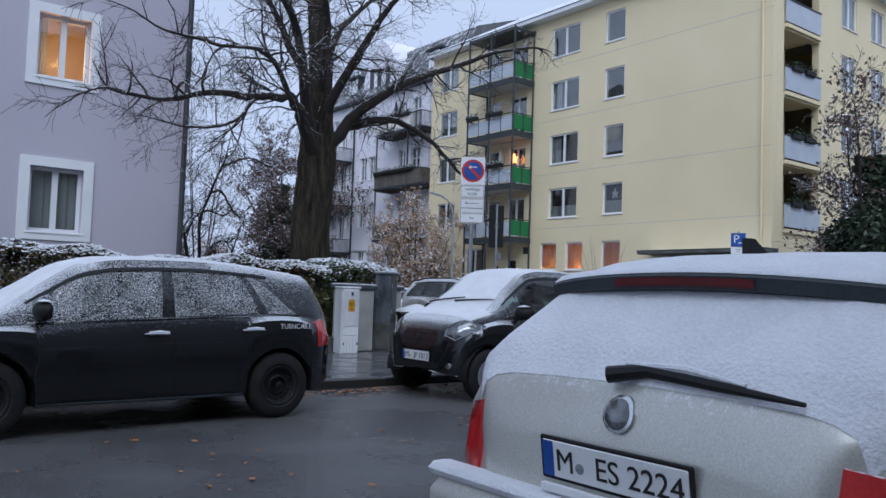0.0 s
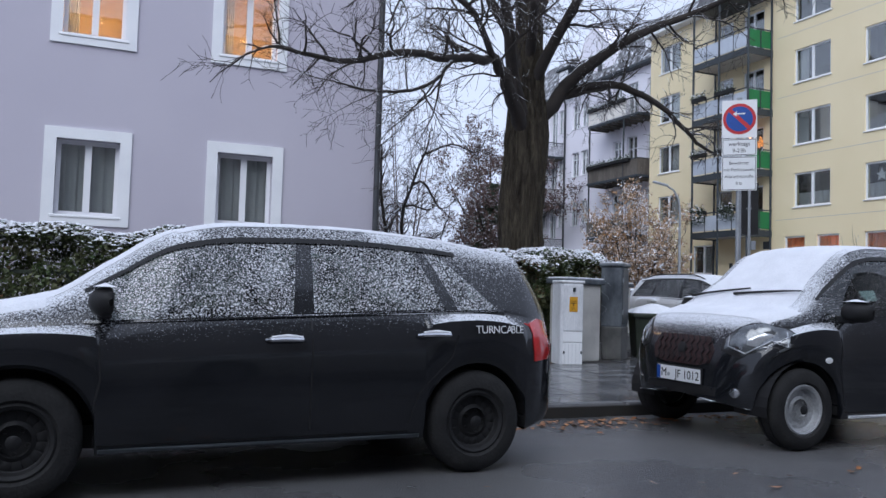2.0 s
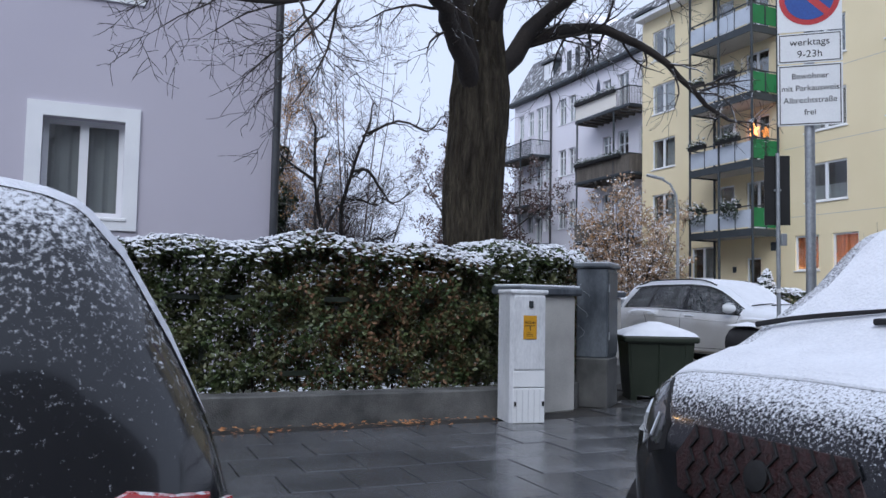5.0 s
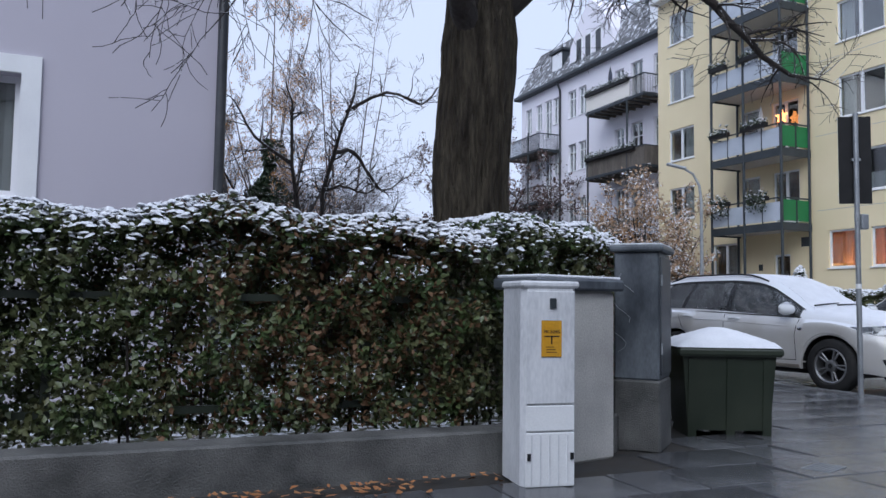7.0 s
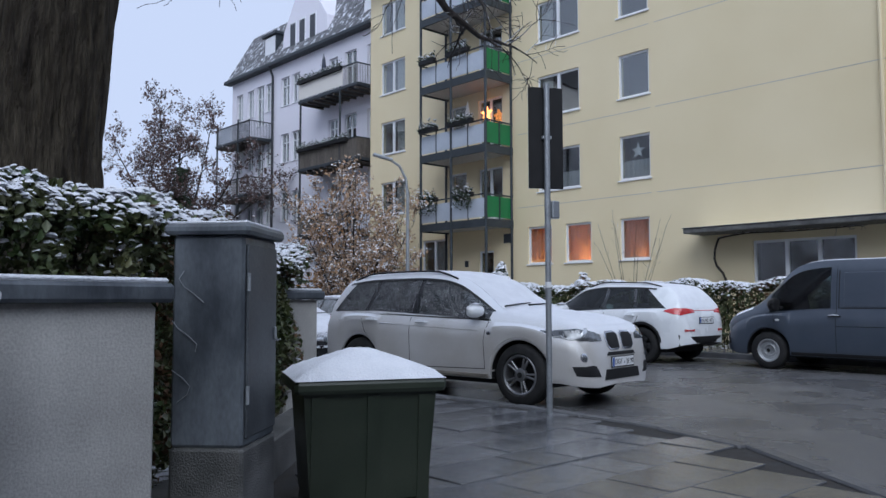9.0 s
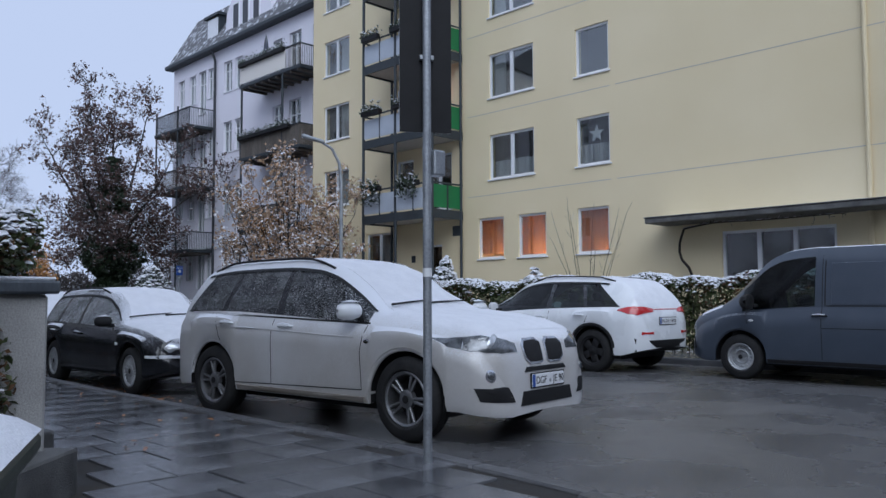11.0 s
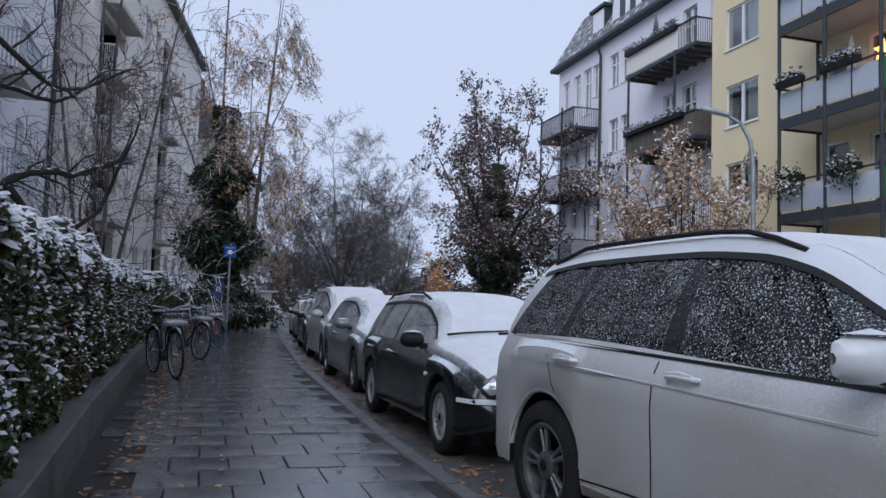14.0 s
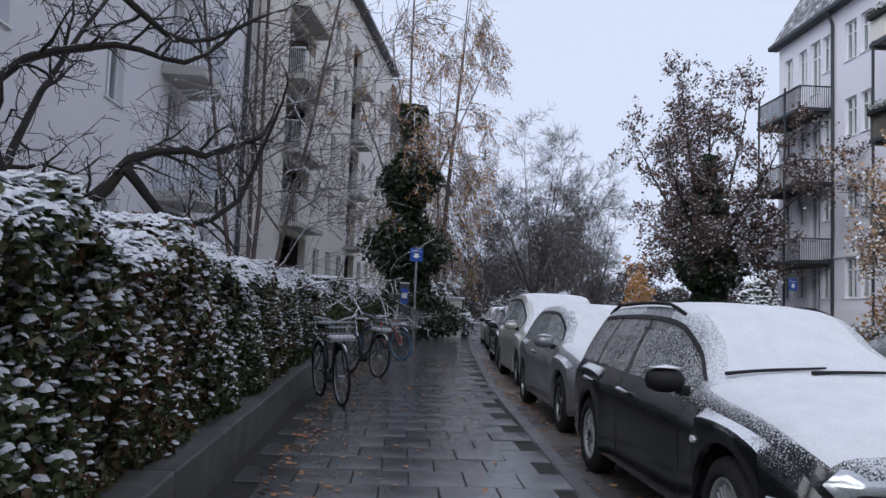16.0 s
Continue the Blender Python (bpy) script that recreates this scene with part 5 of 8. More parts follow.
smart.mirror(0.48, 1.02, M_BLACK, 1.05, True)
smart.handle(-0.48, 0.965, M_BLACK)
smart.wipers()
smart.plate(1, 0.485, "M JF 1012")
smart.end_patch("grille", [(-0.33, 0.60), (-0.36, 0.70), (-0.30, 0.80), (0.30, 0.80), (0.36, 0.70), (0.33, 0.60), (0.2, 0.57), (-0.2, 0.57)], 1, mat("dark_red_mesh", (0.03, 0.006, 0.006), (0.015, 0.008, 0.008), 0.5, 40, 90, 0.6), 0.008, 3, "dark red honeycomb grille")
smart.end_patch("grille_badge", oval(0, 0.70, 0.045, 0.045), 1, M_BLACK, 0.02)
smart.end_patch("lower_intake", [(-0.42, 0.30), (-0.40, 0.42), (0.40, 0.42), (0.42, 0.30)], 1, M_BLACK, 0.006)
for k in range(10):
    y = -0.29 + k * 0.065
    pts = [smart.drop((1.7, y + 0.03 * (i % 2), 0.59 + 0.035 * i), (-1, 0, 0), 0.012) for i in range(7)]
    part("mesh_wire", MB().tube(pts, 0.005, 4), M_BLACK, smart.ob)
for side in (1, -1):
    o = [Vector((x, side * y, z)) for x, y, z in ((1.27, 0.42, 0.69), (1.25, 0.42, 0.77), (1.18, 0.50, 0.85), (1.08, 0.62, 0.90), (0.97, 0.74, 0.90), (0.94, 0.80, 0.84), (1.0, 0.80, 0.75), (1.12, 0.70, 0.68), (1.22, 0.54, 0.66))]
    c = sum(o, Vector()) / len(o)
    smart.cling("lamp_surround", o, M_BLACK, 0.006, 4)
    smart.cling("headlamp", [c + (p - c) * 0.88 for p in o], M_LENSDARK, 0.014, 4, "clear oval headlamp dusted with snow")
    smart.cling("lamp_bowl", [c + (p - c) * 0.36 for p in o], M_CLEARLENS, 0.02, 3)
    strip = []
    for p in dense([c + (p - c) * 0.72 for p in [o[1], o[0]] + o[:5:-1] + [o[5]]], 0.05, False):
        q, nr = smart.bvh.find_nearest(p)[:2]
        strip.append(q + (nr if nr.x > 0 else -nr) * 0.017)
    part("lamp_strip", MB().tube(strip, 0.006, 6), M_CLEARLENS, smart.ob, "pale daytime-light strip", smooth=True)
    smart.end_patch("fog_lamp", oval(side * 0.56, 0.40, 0.035, 0.035), 1, M_CHROME, 0.012)
    smart.end_patch("chin_strip", [(side * 0.25, 0.275), (side * 0.70, 0.265), (side * 0.72, 0.285), (side * 0.38, 0.305), (side * 0.25, 0.30)], 1, M_SNOW, 0.03, 2, "snowy chin strip")
    smart.side_patch("indicator", oval(0.68, 0.66, 0.03, 0.022), side, M_SIGNWHITE, 0.012)
    smart.seam([(0.50, 0.27), (0.56, 0.60), (0.54, 0.92)], side)
    smart.seam([(0.50, 0.27), (-0.50, 0.27), (-0.66, 0.50), (-0.56, 0.98)], side)
    smart.side_patch("sill_strip", [(0.45, 0.225), (-0.55, 0.225), (-0.55, 0.245), (0.45, 0.245)], side, M_SNOW, 0.02, 1)
    smart.side_patch("tail_lamp", [(-1.12, 0.85), (-1.28, 0.86), (-1.24, 1.02), (-1.12, 1.04)], side, M_REDLENS, 0.012)

# silver estate seen from behind
est = Car(dict(L=4.56, W=1.79, R=0.315, axles=(1.40, -1.17), roof=0.60, sill=0.23, snow_steep=0.10, snow_from=-2.20, snow_wide=8,
    top=[(-2.28, 0.50), (-2.275, 0.70), (-2.25, 0.90), (-2.20, 0.965), (-2.10, 1.06), (-1.90, 1.25), (-1.80, 1.325), (-1.70, 1.35), (-1.0, 1.39), (0.0, 1.39), (0.4, 1.34), (1.15, 1.0), (1.3, 0.99), (1.8, 0.9), (2.12, 0.78), (2.25, 0.62), (2.28, 0.45)],
    belt=[(-2.28, 0.45), (-2.22, 0.80), (-2.05, 0.95), (-1.0, 0.97), (0.9, 0.90), (1.5, 0.86), (2.0, 0.74), (2.28, 0.42)],
    glass=[(-1.95, -1.12), (-1.04, -0.28), (-0.18, 0.95)], ends=[(0.9, 0.25), (0.25, 0.0), (0.0, 0.0)], screen=(0.44, 1.12), rear=(-2.13, -1.84)))
est.make("estate_car", Matrix.Translation((2.76, -0.14, 0)) @ pose(0, 0, 0, 0, 0, 0), "silver estate car with thick snow on its rear window", M_SILVER, M_ICEGLASS, M_ICEGLASS, snow=(0.02, 0.012))
est.wheels("spoke5", M_ALLOY)
est.mirror(0.92, 1.02, M_SILVER, 1.0, True)
est.rails(M_BLACK, -1.65, 0.3)
est.plate(-1, 0.735, "M ES 2224", 8)
spo, spo_snow, lamp3 = MB(), MB(), MB()
for k in range(17):
    y = -0.63 + 1.26 * k / 16
    e = (y / 0.63) ** 2
    dx, dz = 0.10 * e * e, -0.035 * e
    spo.add([(x + dx, y, z + dz) for x, z in ((-1.66, 1.350), (-1.96, 1.318), (-1.985, 1.300), (-1.975, 1.262), (-1.90, 1.245), (-1.72, 1.30))], [])
    t = 0.012 + 0.006 * noise.noise(Vector((y * 6, 0, 0)))
    spo_snow.add([(x + dx, y, z + dz) for x, z in ((-1.66, 1.352), (-1.66, 1.362 + t), (-1.94, 1.322 + t), (-1.972, 1.316), (-1.975, 1.310))], [])
spo.f = [(k * 6 + i, k * 6 + (i + 1) % 6, k * 6 + 6 + (i + 1) % 6, k * 6 + 6 + i) for k in range(16) for i in range(6)] + [(0, 1, 2, 3, 4, 5), (101, 100, 99, 98, 97, 96)]
spo_snow.f = [(k * 5 + i, k * 5 + i + 1, k * 5 + 6 + i, k * 5 + 5 + i) for k in range(16) for i in range(4)]
part("spoiler", spo, M_DARKMETAL, est.ob, "dark underside of the roof spoiler", smooth=True)
part("spoiler_snow", spo_snow, M_SNOW, est.ob, "snow lying on the spoiler", smooth=True)
for k in range(9):
    y = -0.25 + 0.5 * k / 8
    dx, dz = 0.10 * (y / 0.63) ** 4, -0.035 * (y / 0.63) ** 2
    lamp3.add([(-1.990 + dx, y, 1.294 + dz), (-1.984 + dx, y, 1.268 + dz)], [])
lamp3.f = [(2 * k, 2 * k + 2, 2 * k + 3, 2 * k + 1) for k in range(8)]
part("brake_lamp", lamp3, mat("dark_red_lens", (0.10, 0.006, 0.008), (0.14, 0.01, 0.012), 0.15, 6, 90, 0.0, coat=0.6), est.ob, "dark red high brake lamp", smooth=True)
est.patch("badge", [Vector((-2.4, y, z)) for y, z in oval(0, 0.895, 0.055, 0.055)], (1, 0, 0), M_CHROME, 0.012, 3, "round chrome badge")
est.patch("badge_face", [Vector((-2.4, y, z)) for y, z in oval(0, 0.895, 0.044, 0.044)], (1, 0, 0), M_LENSDARK, 0.016, 3)
part("rear_wiper", MB().tube([(-2.235, 0.06, 1.00), (-2.19, -0.05, 1.02), (-2.20, -0.30, 1.00), (-2.21, -0.52, 0.985)], [0.025, 0.02, 0.014, 0.006], 8), M_BLACK, est.ob, smooth=True)
part("snow_on_wiper", MB().tube([(-2.20, 0.02, 1.035), (-2.19, -0.18, 1.035), (-2.2, -0.36, 1.012)], [0.006, 0.014, 0.005], 8), M_SNOW, est.ob, smooth=True)
for side in (1, -1):
    est.patch("tail_lamp", [Vector((-2.4, side * y, z)) for y, z in ((0.68, 0.60), (0.86, 0.60), (0.87, 0.84), (0.72, 0.86))], (1, -side * 0.6, 0), M_REDLENS, 0.012, 4, "red tail lamp")
    est.patch("hatch_gap", [Vector((-2.4, side * y, z)) for y, z in ((0.655, 0.50), (0.665, 0.50), (0.655, 0.95), (0.645, 0.95))], (1, 0, 0), M_BLACK, 0.003, 1)
part("bumper", MB().box(-2.36, -0.78, 0.42, -2.20, 0.78, 0.60, 0.05), M_SILVER, est.ob, smooth=True)
part("bumper_snow", MB().box(-2.355, -0.77, 0.595, -2.25, 0.77, 0.635, 0.018), M_SNOW, est.ob, smooth=True)
part("plate_strip", MB().box(-2.32, -0.24, 0.645, -2.30, 0.24, 0.668, 0.003), M_SIGNWHITE, est.ob)
part("fin_aerial", MB().prism([(-1.62, 1.35), (-1.45, 1.37), (-1.58, 1.44), (-1.62, 1.44)], -0.012, 0.012, "y"), M_BLACK, est.ob)

# silver-white off-roader
suv = Car(dict(L=4.65, W=1.88, R=0.37, axles=(1.455, -1.355), roof=0.635, sill=0.30, gap=0.06, nose=0.42, blunt=0.7, snow_to=2.2, pillar=True, kick=-0.5,
    top=[(-2.325, 0.55), (-2.31, 0.85), (-2.26, 1.06), (-2.12, 1.32), (-1.95, 1.52), (-1.75, 1.60), (-1.2, 1.65), (-0.4, 1.66), (0.05, 1.63), (0.32, 1.56), (0.75, 1.31), (1.10, 1.135), (1.25, 1.11), (1.70, 1.06), (2.02, 1.0), (2.16, 0.955), (2.24, 0.88), (2.295, 0.72), (2.315, 0.58), (2.325, 0.48)],
    belt=[(-2.325, 0.50), (-2.25, 0.95), (-2.0, 1.09), (-1.2, 1.09), (0.0, 1.04), (0.9, 1.0), (1.4, 0.98), (1.9, 0.90), (2.15, 0.80), (2.325, 0.44)],
    glass=[(-2.02, -1.30), (-1.22, -0.36), (-0.24, 0.96)], ends=[(0.85, 0.30), (0.30, 0.04), (-0.06, 0.0)], screen=(0.34, 1.08), rear=(-2.15, -1.93)))
suv.make("off_road_car", Matrix.Translation((13.56, 16.06, 0)) @ pose(0, 0, 0, 0, 0, -83.5), "silver-white off-road car with dirty flanks and snowy windscreen", M_DIRTYSILVER, M_DARKICE, M_ICEGLASS, snow=(0.02, 0.02))
suv.frames(M_BLACK)
suv.wheels("spoke10", M_ALLOY)
suv.mirror(0.84, 1.13, M_WHITEPAINT, 1.12, True)
suv.handle(-0.14, 0.98, M_WHITEPAINT)
suv.handle(-1.05, 1.0, M_WHITEPAINT)
suv.rails(M_BLACK, -1.75, 0.25)
suv.arches(M_DIRTYSILVER, 0.020, 0.066)
suv.wipers()
suv.plate(1, 0.53, "DGF JE 90", size=0.07)
for side in (1, -1):
    suv.end_patch("kidney_grille", [(side * 0.03, 0.69), (side * 0.03, 0.86), (side * 0.09, 0.90), (side * 0.27, 0.895), (side * 0.33, 0.84), (side * 0.31, 0.72), (side * 0.24, 0.67), (side * 0.08, 0.67)], 1, M_CHROME, 0.014, 3, "chrome-rimmed twin grille")
    suv.end_patch("grille_mesh", [(side * 0.05, 0.70), (side * 0.05, 0.85), (side * 0.10, 0.88), (side * 0.26, 0.875), (side * 0.305, 0.83), (side * 0.29, 0.73), (side * 0.23, 0.69), (side * 0.09, 0.69)], 1, M_BLACK, 0.022, 3)
    suv.cling("headlamp", [(x, side * y, z) for x, y, z in ((2.30, 0.40, 0.79), (2.27, 0.41, 0.86), (2.16, 0.64, 0.90), (2.0, 0.80, 0.925), (1.76, 0.92, 0.93), (1.92, 0.90, 0.85), (2.08, 0.80, 0.79), (2.22, 0.60, 0.765))], M_LENSDARK, 0.010, 5, "long clear headlamp")
    for dy in (0.62, 0.80):
        suv.cling("lamp_ring", [(2.5 - 0.62 * dy + 0.02 * math.cos(k), side * (dy + 0.05 * math.cos(k)), 0.83 + 0.042 * math.sin(k)) for k in np.linspace(0, 6.2832, 13)[:-1]], M_CLEARLENS, 0.017, 3)
    suv.patch("fog_lamp", [Vector((2.5, side * y, z)) for y, z in oval(0.86, 0.60, 0.055, 0.052)], (-1, -side * 0.5, 0), M_CHROME, 0.01, 3)
    suv.patch("fog_glass", [Vector((2.5, side * y, z)) for y, z in oval(0.86, 0.60, 0.038, 0.036)], (-1, -side * 0.5, 0), M_LENSDARK, 0.016, 3)
    suv.cling("side_intake", [(x, side * y, z) for x, y, z in ((2.32, 0.50, 0.37), (2.30, 0.57, 0.50), (2.14, 0.84, 0.50), (2.18, 0.80, 0.39))], M_BLACK, 0.008, 3)
    suv.seam([(0.95, 0.42), (0.93, 0.75), (0.97, 1.0)], side)
    suv.seam([(-0.34, 0.36), (-0.35, 1.04)], side)
    suv.seam([(-0.95, 0.40), (-1.02, 0.62), (-1.22, 0.85), (-1.28, 1.06)], side)
    suv.seam([(0.95, 0.42), (-0.95, 0.38)], side)
    suv.side_patch("sill_strip", [(1.0, 0.31), (-0.9, 0.31), (-0.9, 0.36), (1.0, 0.36)], side, M_GRIME, 0.02, 1)
    suv.side_patch("crease", [(0.85, 0.88), (-1.9, 0.985), (-1.9, 1.0), (0.85, 0.895)], side, M_DIRTYSILVER, 0.004, 1)
    suv.side_patch("window_trim", [(1.0, 1.01), (-1.95, 1.105), (-1.95, 1.12), (1.0, 1.025)], side, M_BLACK, 0.006, 1)
    suv.side_patch("badge", oval(1.02, 0.86, 0.04, 0.022), side, M_CHROME, 0.012)
    suv.patch("tail_lamp", [Vector((-2.5, side * y, z)) for y, z in ((0.60, 0.90), (0.90, 0.88), (0.92, 1.04), (0.62, 1.06))], (1, -side * 0.6, 0), M_REDLENS, 0.012, 4, "red tail lamp with snow")
suv.end_patch("upper_intake", [(-0.34, 0.61), (-0.30, 0.65), (0.30, 0.65), (0.34, 0.61)], 1, M_BLACK, 0.01)
suv.end_patch("lower_intake", [(-0.42, 0.33), (-0.38, 0.45), (0.38, 0.45), (0.42, 0.33)], 1, M_BLACK, 0.01)


def estate(name, m, label, paint, **kw):
    """A low estate or hatchback of the parked row."""
    sp = dict(L=4.48, W=1.74, R=0.315, axles=(1.46, -1.265), roof=0.57, sill=0.22,
        top=[(-2.24, 0.48), (-2.22, 0.75), (-2.17, 0.95), (-2.02, 1.16), (-1.82, 1.34), (-1.65, 1.39), (-0.6, 1.42), (-0.1, 1.405), (0.2, 1.36), (0.6, 1.15), (1.0, 0.965), (1.12, 0.945), (1.7, 0.875), (2.0, 0.79), (2.17, 0.68), (2.225, 0.55), (2.24, 0.42)],
        belt=[(-2.24, 0.42), (-2.18, 0.78), (-1.9, 0.90), (-0.5, 0.88), (0.9, 0.84), (1.5, 0.80), (1.95, 0.70), (2.24, 0.38)],
        glass=[(-1.96, -1.30), (-1.22, -0.44), (-0.34, 0.84)], ends=[(0.9, 0.3), (0.3, 0.05), (-0.05, 0.0)], pillar=True, screen=(0.22, 0.98), rear=(-2.1, -1.85))
    sp.update(kw)
    c = Car(sp)
    c.make(name, m, label, paint, M_ICEGLASS, M_ICEGLASS, "parked row along the pavement", snow=(0.02, 0.02))
    c.frames(M_BLACK)
    return c


e46 = estate("estate_car", Matrix.Translation((13.40, 21.17, 0)) @ pose(0, 0, 0, 0, 0, -89), "black estate car under snow, parked along the pavement", M_BLACKPAINT)
e46.wheels("spoke20", M_STEELRIM)
e46.mirror(0.78, 0.95, M_BLACK, 1.0, True)
e46.handle(-0.25, 0.78, M_BLACKPAINT)
e46.handle(-1.1, 0.79, M_BLACKPAINT)
e46.rails(M_BLACK, -1.75, 0.1)
e46.wipers()
for side in (1, -1):
    e46.patch("headlamp", [Vector((2.4, side * y, z)) for y, z in ((0.36, 0.60), (0.37, 0.71), (0.72, 0.73), (0.80, 0.66), (0.74, 0.60))], (-1, -side * 0.35, -0.1), M_CLEARLENS, 0.012, 4)
    e46.patch("lamp_bowl", [Vector((2.4, side * y, z)) for y, z in oval(0.47, 0.655, 0.045, 0.045)], (-1, -side * 0.35, -0.1), M_LENSDARK, 0.02, 3)
    e46.end_patch("kidney_grille", [(side * 0.02, 0.58), (side * 0.02, 0.70), (side * 0.2, 0.70), (side * 0.21, 0.60)], 1, M_LENSDARK, 0.012)
    e46.side_patch("indicator", oval(1.12, 0.66, 0.035, 0.02), side, M_SIGNWHITE, 0.012)
    e46.seam([(0.86, 0.28), (0.86, 0.83)], side)
    e46.seam([(-0.42, 0.26), (-0.42, 0.86)], side)
    e46.side_patch("bumper_strip", [(1.9, 0.50), (2.2, 0.50), (2.2, 0.535), (1.9, 0.535)], side, M_SNOW, 0.015, 1)
e46.end_patch("bumper_strip", [(-0.75, 0.50), (0.75, 0.50), (0.75, 0.54), (-0.75, 0.54)], 1, M_SNOW, 0.02, 2, "snow on the bumper strip")
e46.end_patch("lower_intake", [(-0.5, 0.26), (0.5, 0.26), (0.5, 0.38), (-0.5, 0.38)], 1, M_BLACK, 0.01)

hat = estate("hatchback_car", Matrix.Translation((13.55, 25.95, 0)) @ pose(0, 0, 0, 0, 0, -90), "grey hatchback under snow in the parked row", M_GREYPAINT, L=4.24,
    top=[(-2.12, 0.48), (-2.10, 0.75), (-2.05, 0.95), (-1.9, 1.14), (-1.62, 1.36), (-1.4, 1.40), (-0.6, 1.425), (-0.1, 1.41), (0.15, 1.36), (0.55, 1.15), (0.92, 0.985), (1.05, 0.96), (1.6, 0.89), (1.9, 0.80), (2.06, 0.68), (2.12, 0.45)],
    belt=[(-2.12, 0.42), (-2.05, 0.78), (-1.8, 0.93), (-0.5, 0.90), (0.8, 0.86), (1.4, 0.82), (1.85, 0.70), (2.12, 0.38)], axles=(1.36, -1.30), glass=[(-1.55, -0.46), (-0.36, 0.78)], ends=[(0.9, 0.05), (-0.05, 0.0)], screen=(0.18, 0.90), rear=(-1.95, -1.66))
hat.wheels("spoke5", M_ALLOY)
hat.mirror(0.72, 0.97, M_GREYPAINT, 1.0, True)
hat.handle(-0.25, 0.80, M_GREYPAINT)
mpv_top = [(-2.2, 0.5), (-2.19, 0.85), (-2.14, 1.05), (-2.0, 1.42), (-1.88, 1.58), (-1.7, 1.63), (-0.6, 1.665), (0.1, 1.64), (0.45, 1.55), (0.9, 1.27), (1.3, 1.06), (1.42, 1.03), (1.8, 0.95), (2.05, 0.84), (2.16, 0.70), (2.2, 0.45)]
mpv_belt = [(-2.2, 0.45), (-2.12, 0.85), (-1.9, 0.99), (-0.5, 0.99), (0.9, 0.95), (1.5, 0.9), (1.95, 0.76), (2.2, 0.40)]
mpv = estate("people_carrier", Matrix.Translation((13.85, 31.0, 0)) @ pose(0, 0, 0, 0, 0, -91), "silver people carrier under snow in the parked row", M_SILVER, L=4.4, W=1.8, top=mpv_top, belt=mpv_belt, roof=0.63, axles=(1.33, -1.35), glass=[(-1.95, -1.15), (-1.07, -0.3), (-0.2, 1.10)], ends=[(0.5, 0.2), (0.2, 0.0), (0.0, 0.0)], screen=(0.47, 1.27), rear=(-2.08, -1.9))
mpv.wheels("spoke5", M_ALLOY)
mpv.mirror(0.98, 1.06, M_SILVER, 1.0, True)
for car, z in ((hat, 0.70), (mpv, 0.78)):
    for side in (1, -1):
        car.patch("headlamp", [Vector((2.4, side * y, z + dz)) for y, dz in ((0.45, -0.07), (0.46, 0.04), (0.70, 0.07), (0.80, 0.02), (0.74, -0.08))], (-1, -side * 0.35, -0.1), M_CLEARLENS, 0.012, 4)
    car.end_patch("grille", [(-0.3, z - 0.1), (-0.3, z), (0.3, z), (0.3, z - 0.1)], 1, M_BLACK, 0.01)
    car.plate(1, 0.46, "M KL 417")
for k, (x, y, paint, lab) in enumerate(((14.1, 35.9, M_BLACKPAINT, "dark car under snow far along the parked row"), (14.5, 40.6, M_GREYPAINT, "grey car under snow far along the parked row"), (14.8, 45.4, M_SILVER, "silver car under snow far along the parked row"))):
    c = estate("parked_car", Matrix.Translation((x, y, 0)) @ pose(0, 0, 0, 0, 0, -93), lab, paint)
    c.wheels("spoke5", M_ALLOY)
    c.mirror(0.78, 0.95, M_BLACK, 1.0, True)

# white crossover across the street
kia = Car(dict(L=4.48, W=1.86, R=0.36, axles=(1.35, -1.32), roof=0.60, sill=0.30, gap=0.06, pillar=True,
    top=[(-2.24, 0.6), (-2.235, 0.85), (-2.20, 1.02), (-2.10, 1.20), (-1.88, 1.46), (-1.7, 1.56), (-1.0, 1.62), (-0.3, 1.635), (0.1, 1.60), (0.35, 1.53), (0.8, 1.27), (1.12, 1.09), (1.3, 1.06), (1.8, 0.97), (2.08, 0.85), (2.2, 0.7), (2.24, 0.48)],
    belt=[(-2.24, 0.5), (-2.18, 0.92), (-2.0, 1.08), (-1.0, 1.06), (0.9, 0.98), (1.5, 0.93), (2.0, 0.78), (2.24, 0.42)],
    glass=[(-1.86, -1.20), (-1.14, -0.40), (-0.30, 0.96)], ends=[(1.3, 0.35), (0.35, 0.0), (-0.05, 0.0)], screen=(0.37, 1.1), rear=(-2.12, -1.88)))
kia.make("crossover_car", Matrix.Translation((20.42, 18.62, 0)) @ pose(0, 0, 0, 0, 0, 90), "white crossover car with black cladding and red tail lamps", M_WHITEPAINT, M_CARGLASS, M_ICEGLASS, snow=(0.008, 0.01))
kia.frames(M_BLACK)
kia.wheels("spoke5", M_BLACK)
kia.mirror(0.86, 1.10, M_WHITEPAINT, 1.1)
kia.handle(-0.2, 0.93, M_WHITEPAINT)
kia.handle(-1.08, 0.96, M_WHITEPAINT)
kia.plate(-1, 0.86, "M AR 1492")
kia.patch("rear_cladding", [Vector((-2.6, y, z)) for y, z in ((-0.8, 0.36), (-0.82, 0.58), (0.82, 0.58), (0.8, 0.36))], (1, 0, 0), M_BLACK, 0.015, 3)
kia.patch("tail_band", [Vector((-2.6, y, z)) for y, z in ((-0.6, 1.045), (-0.6, 1.07), (0.6, 1.07), (0.6, 1.045))], (1, 0, 0), M_REDLENS, 0.012, 2)
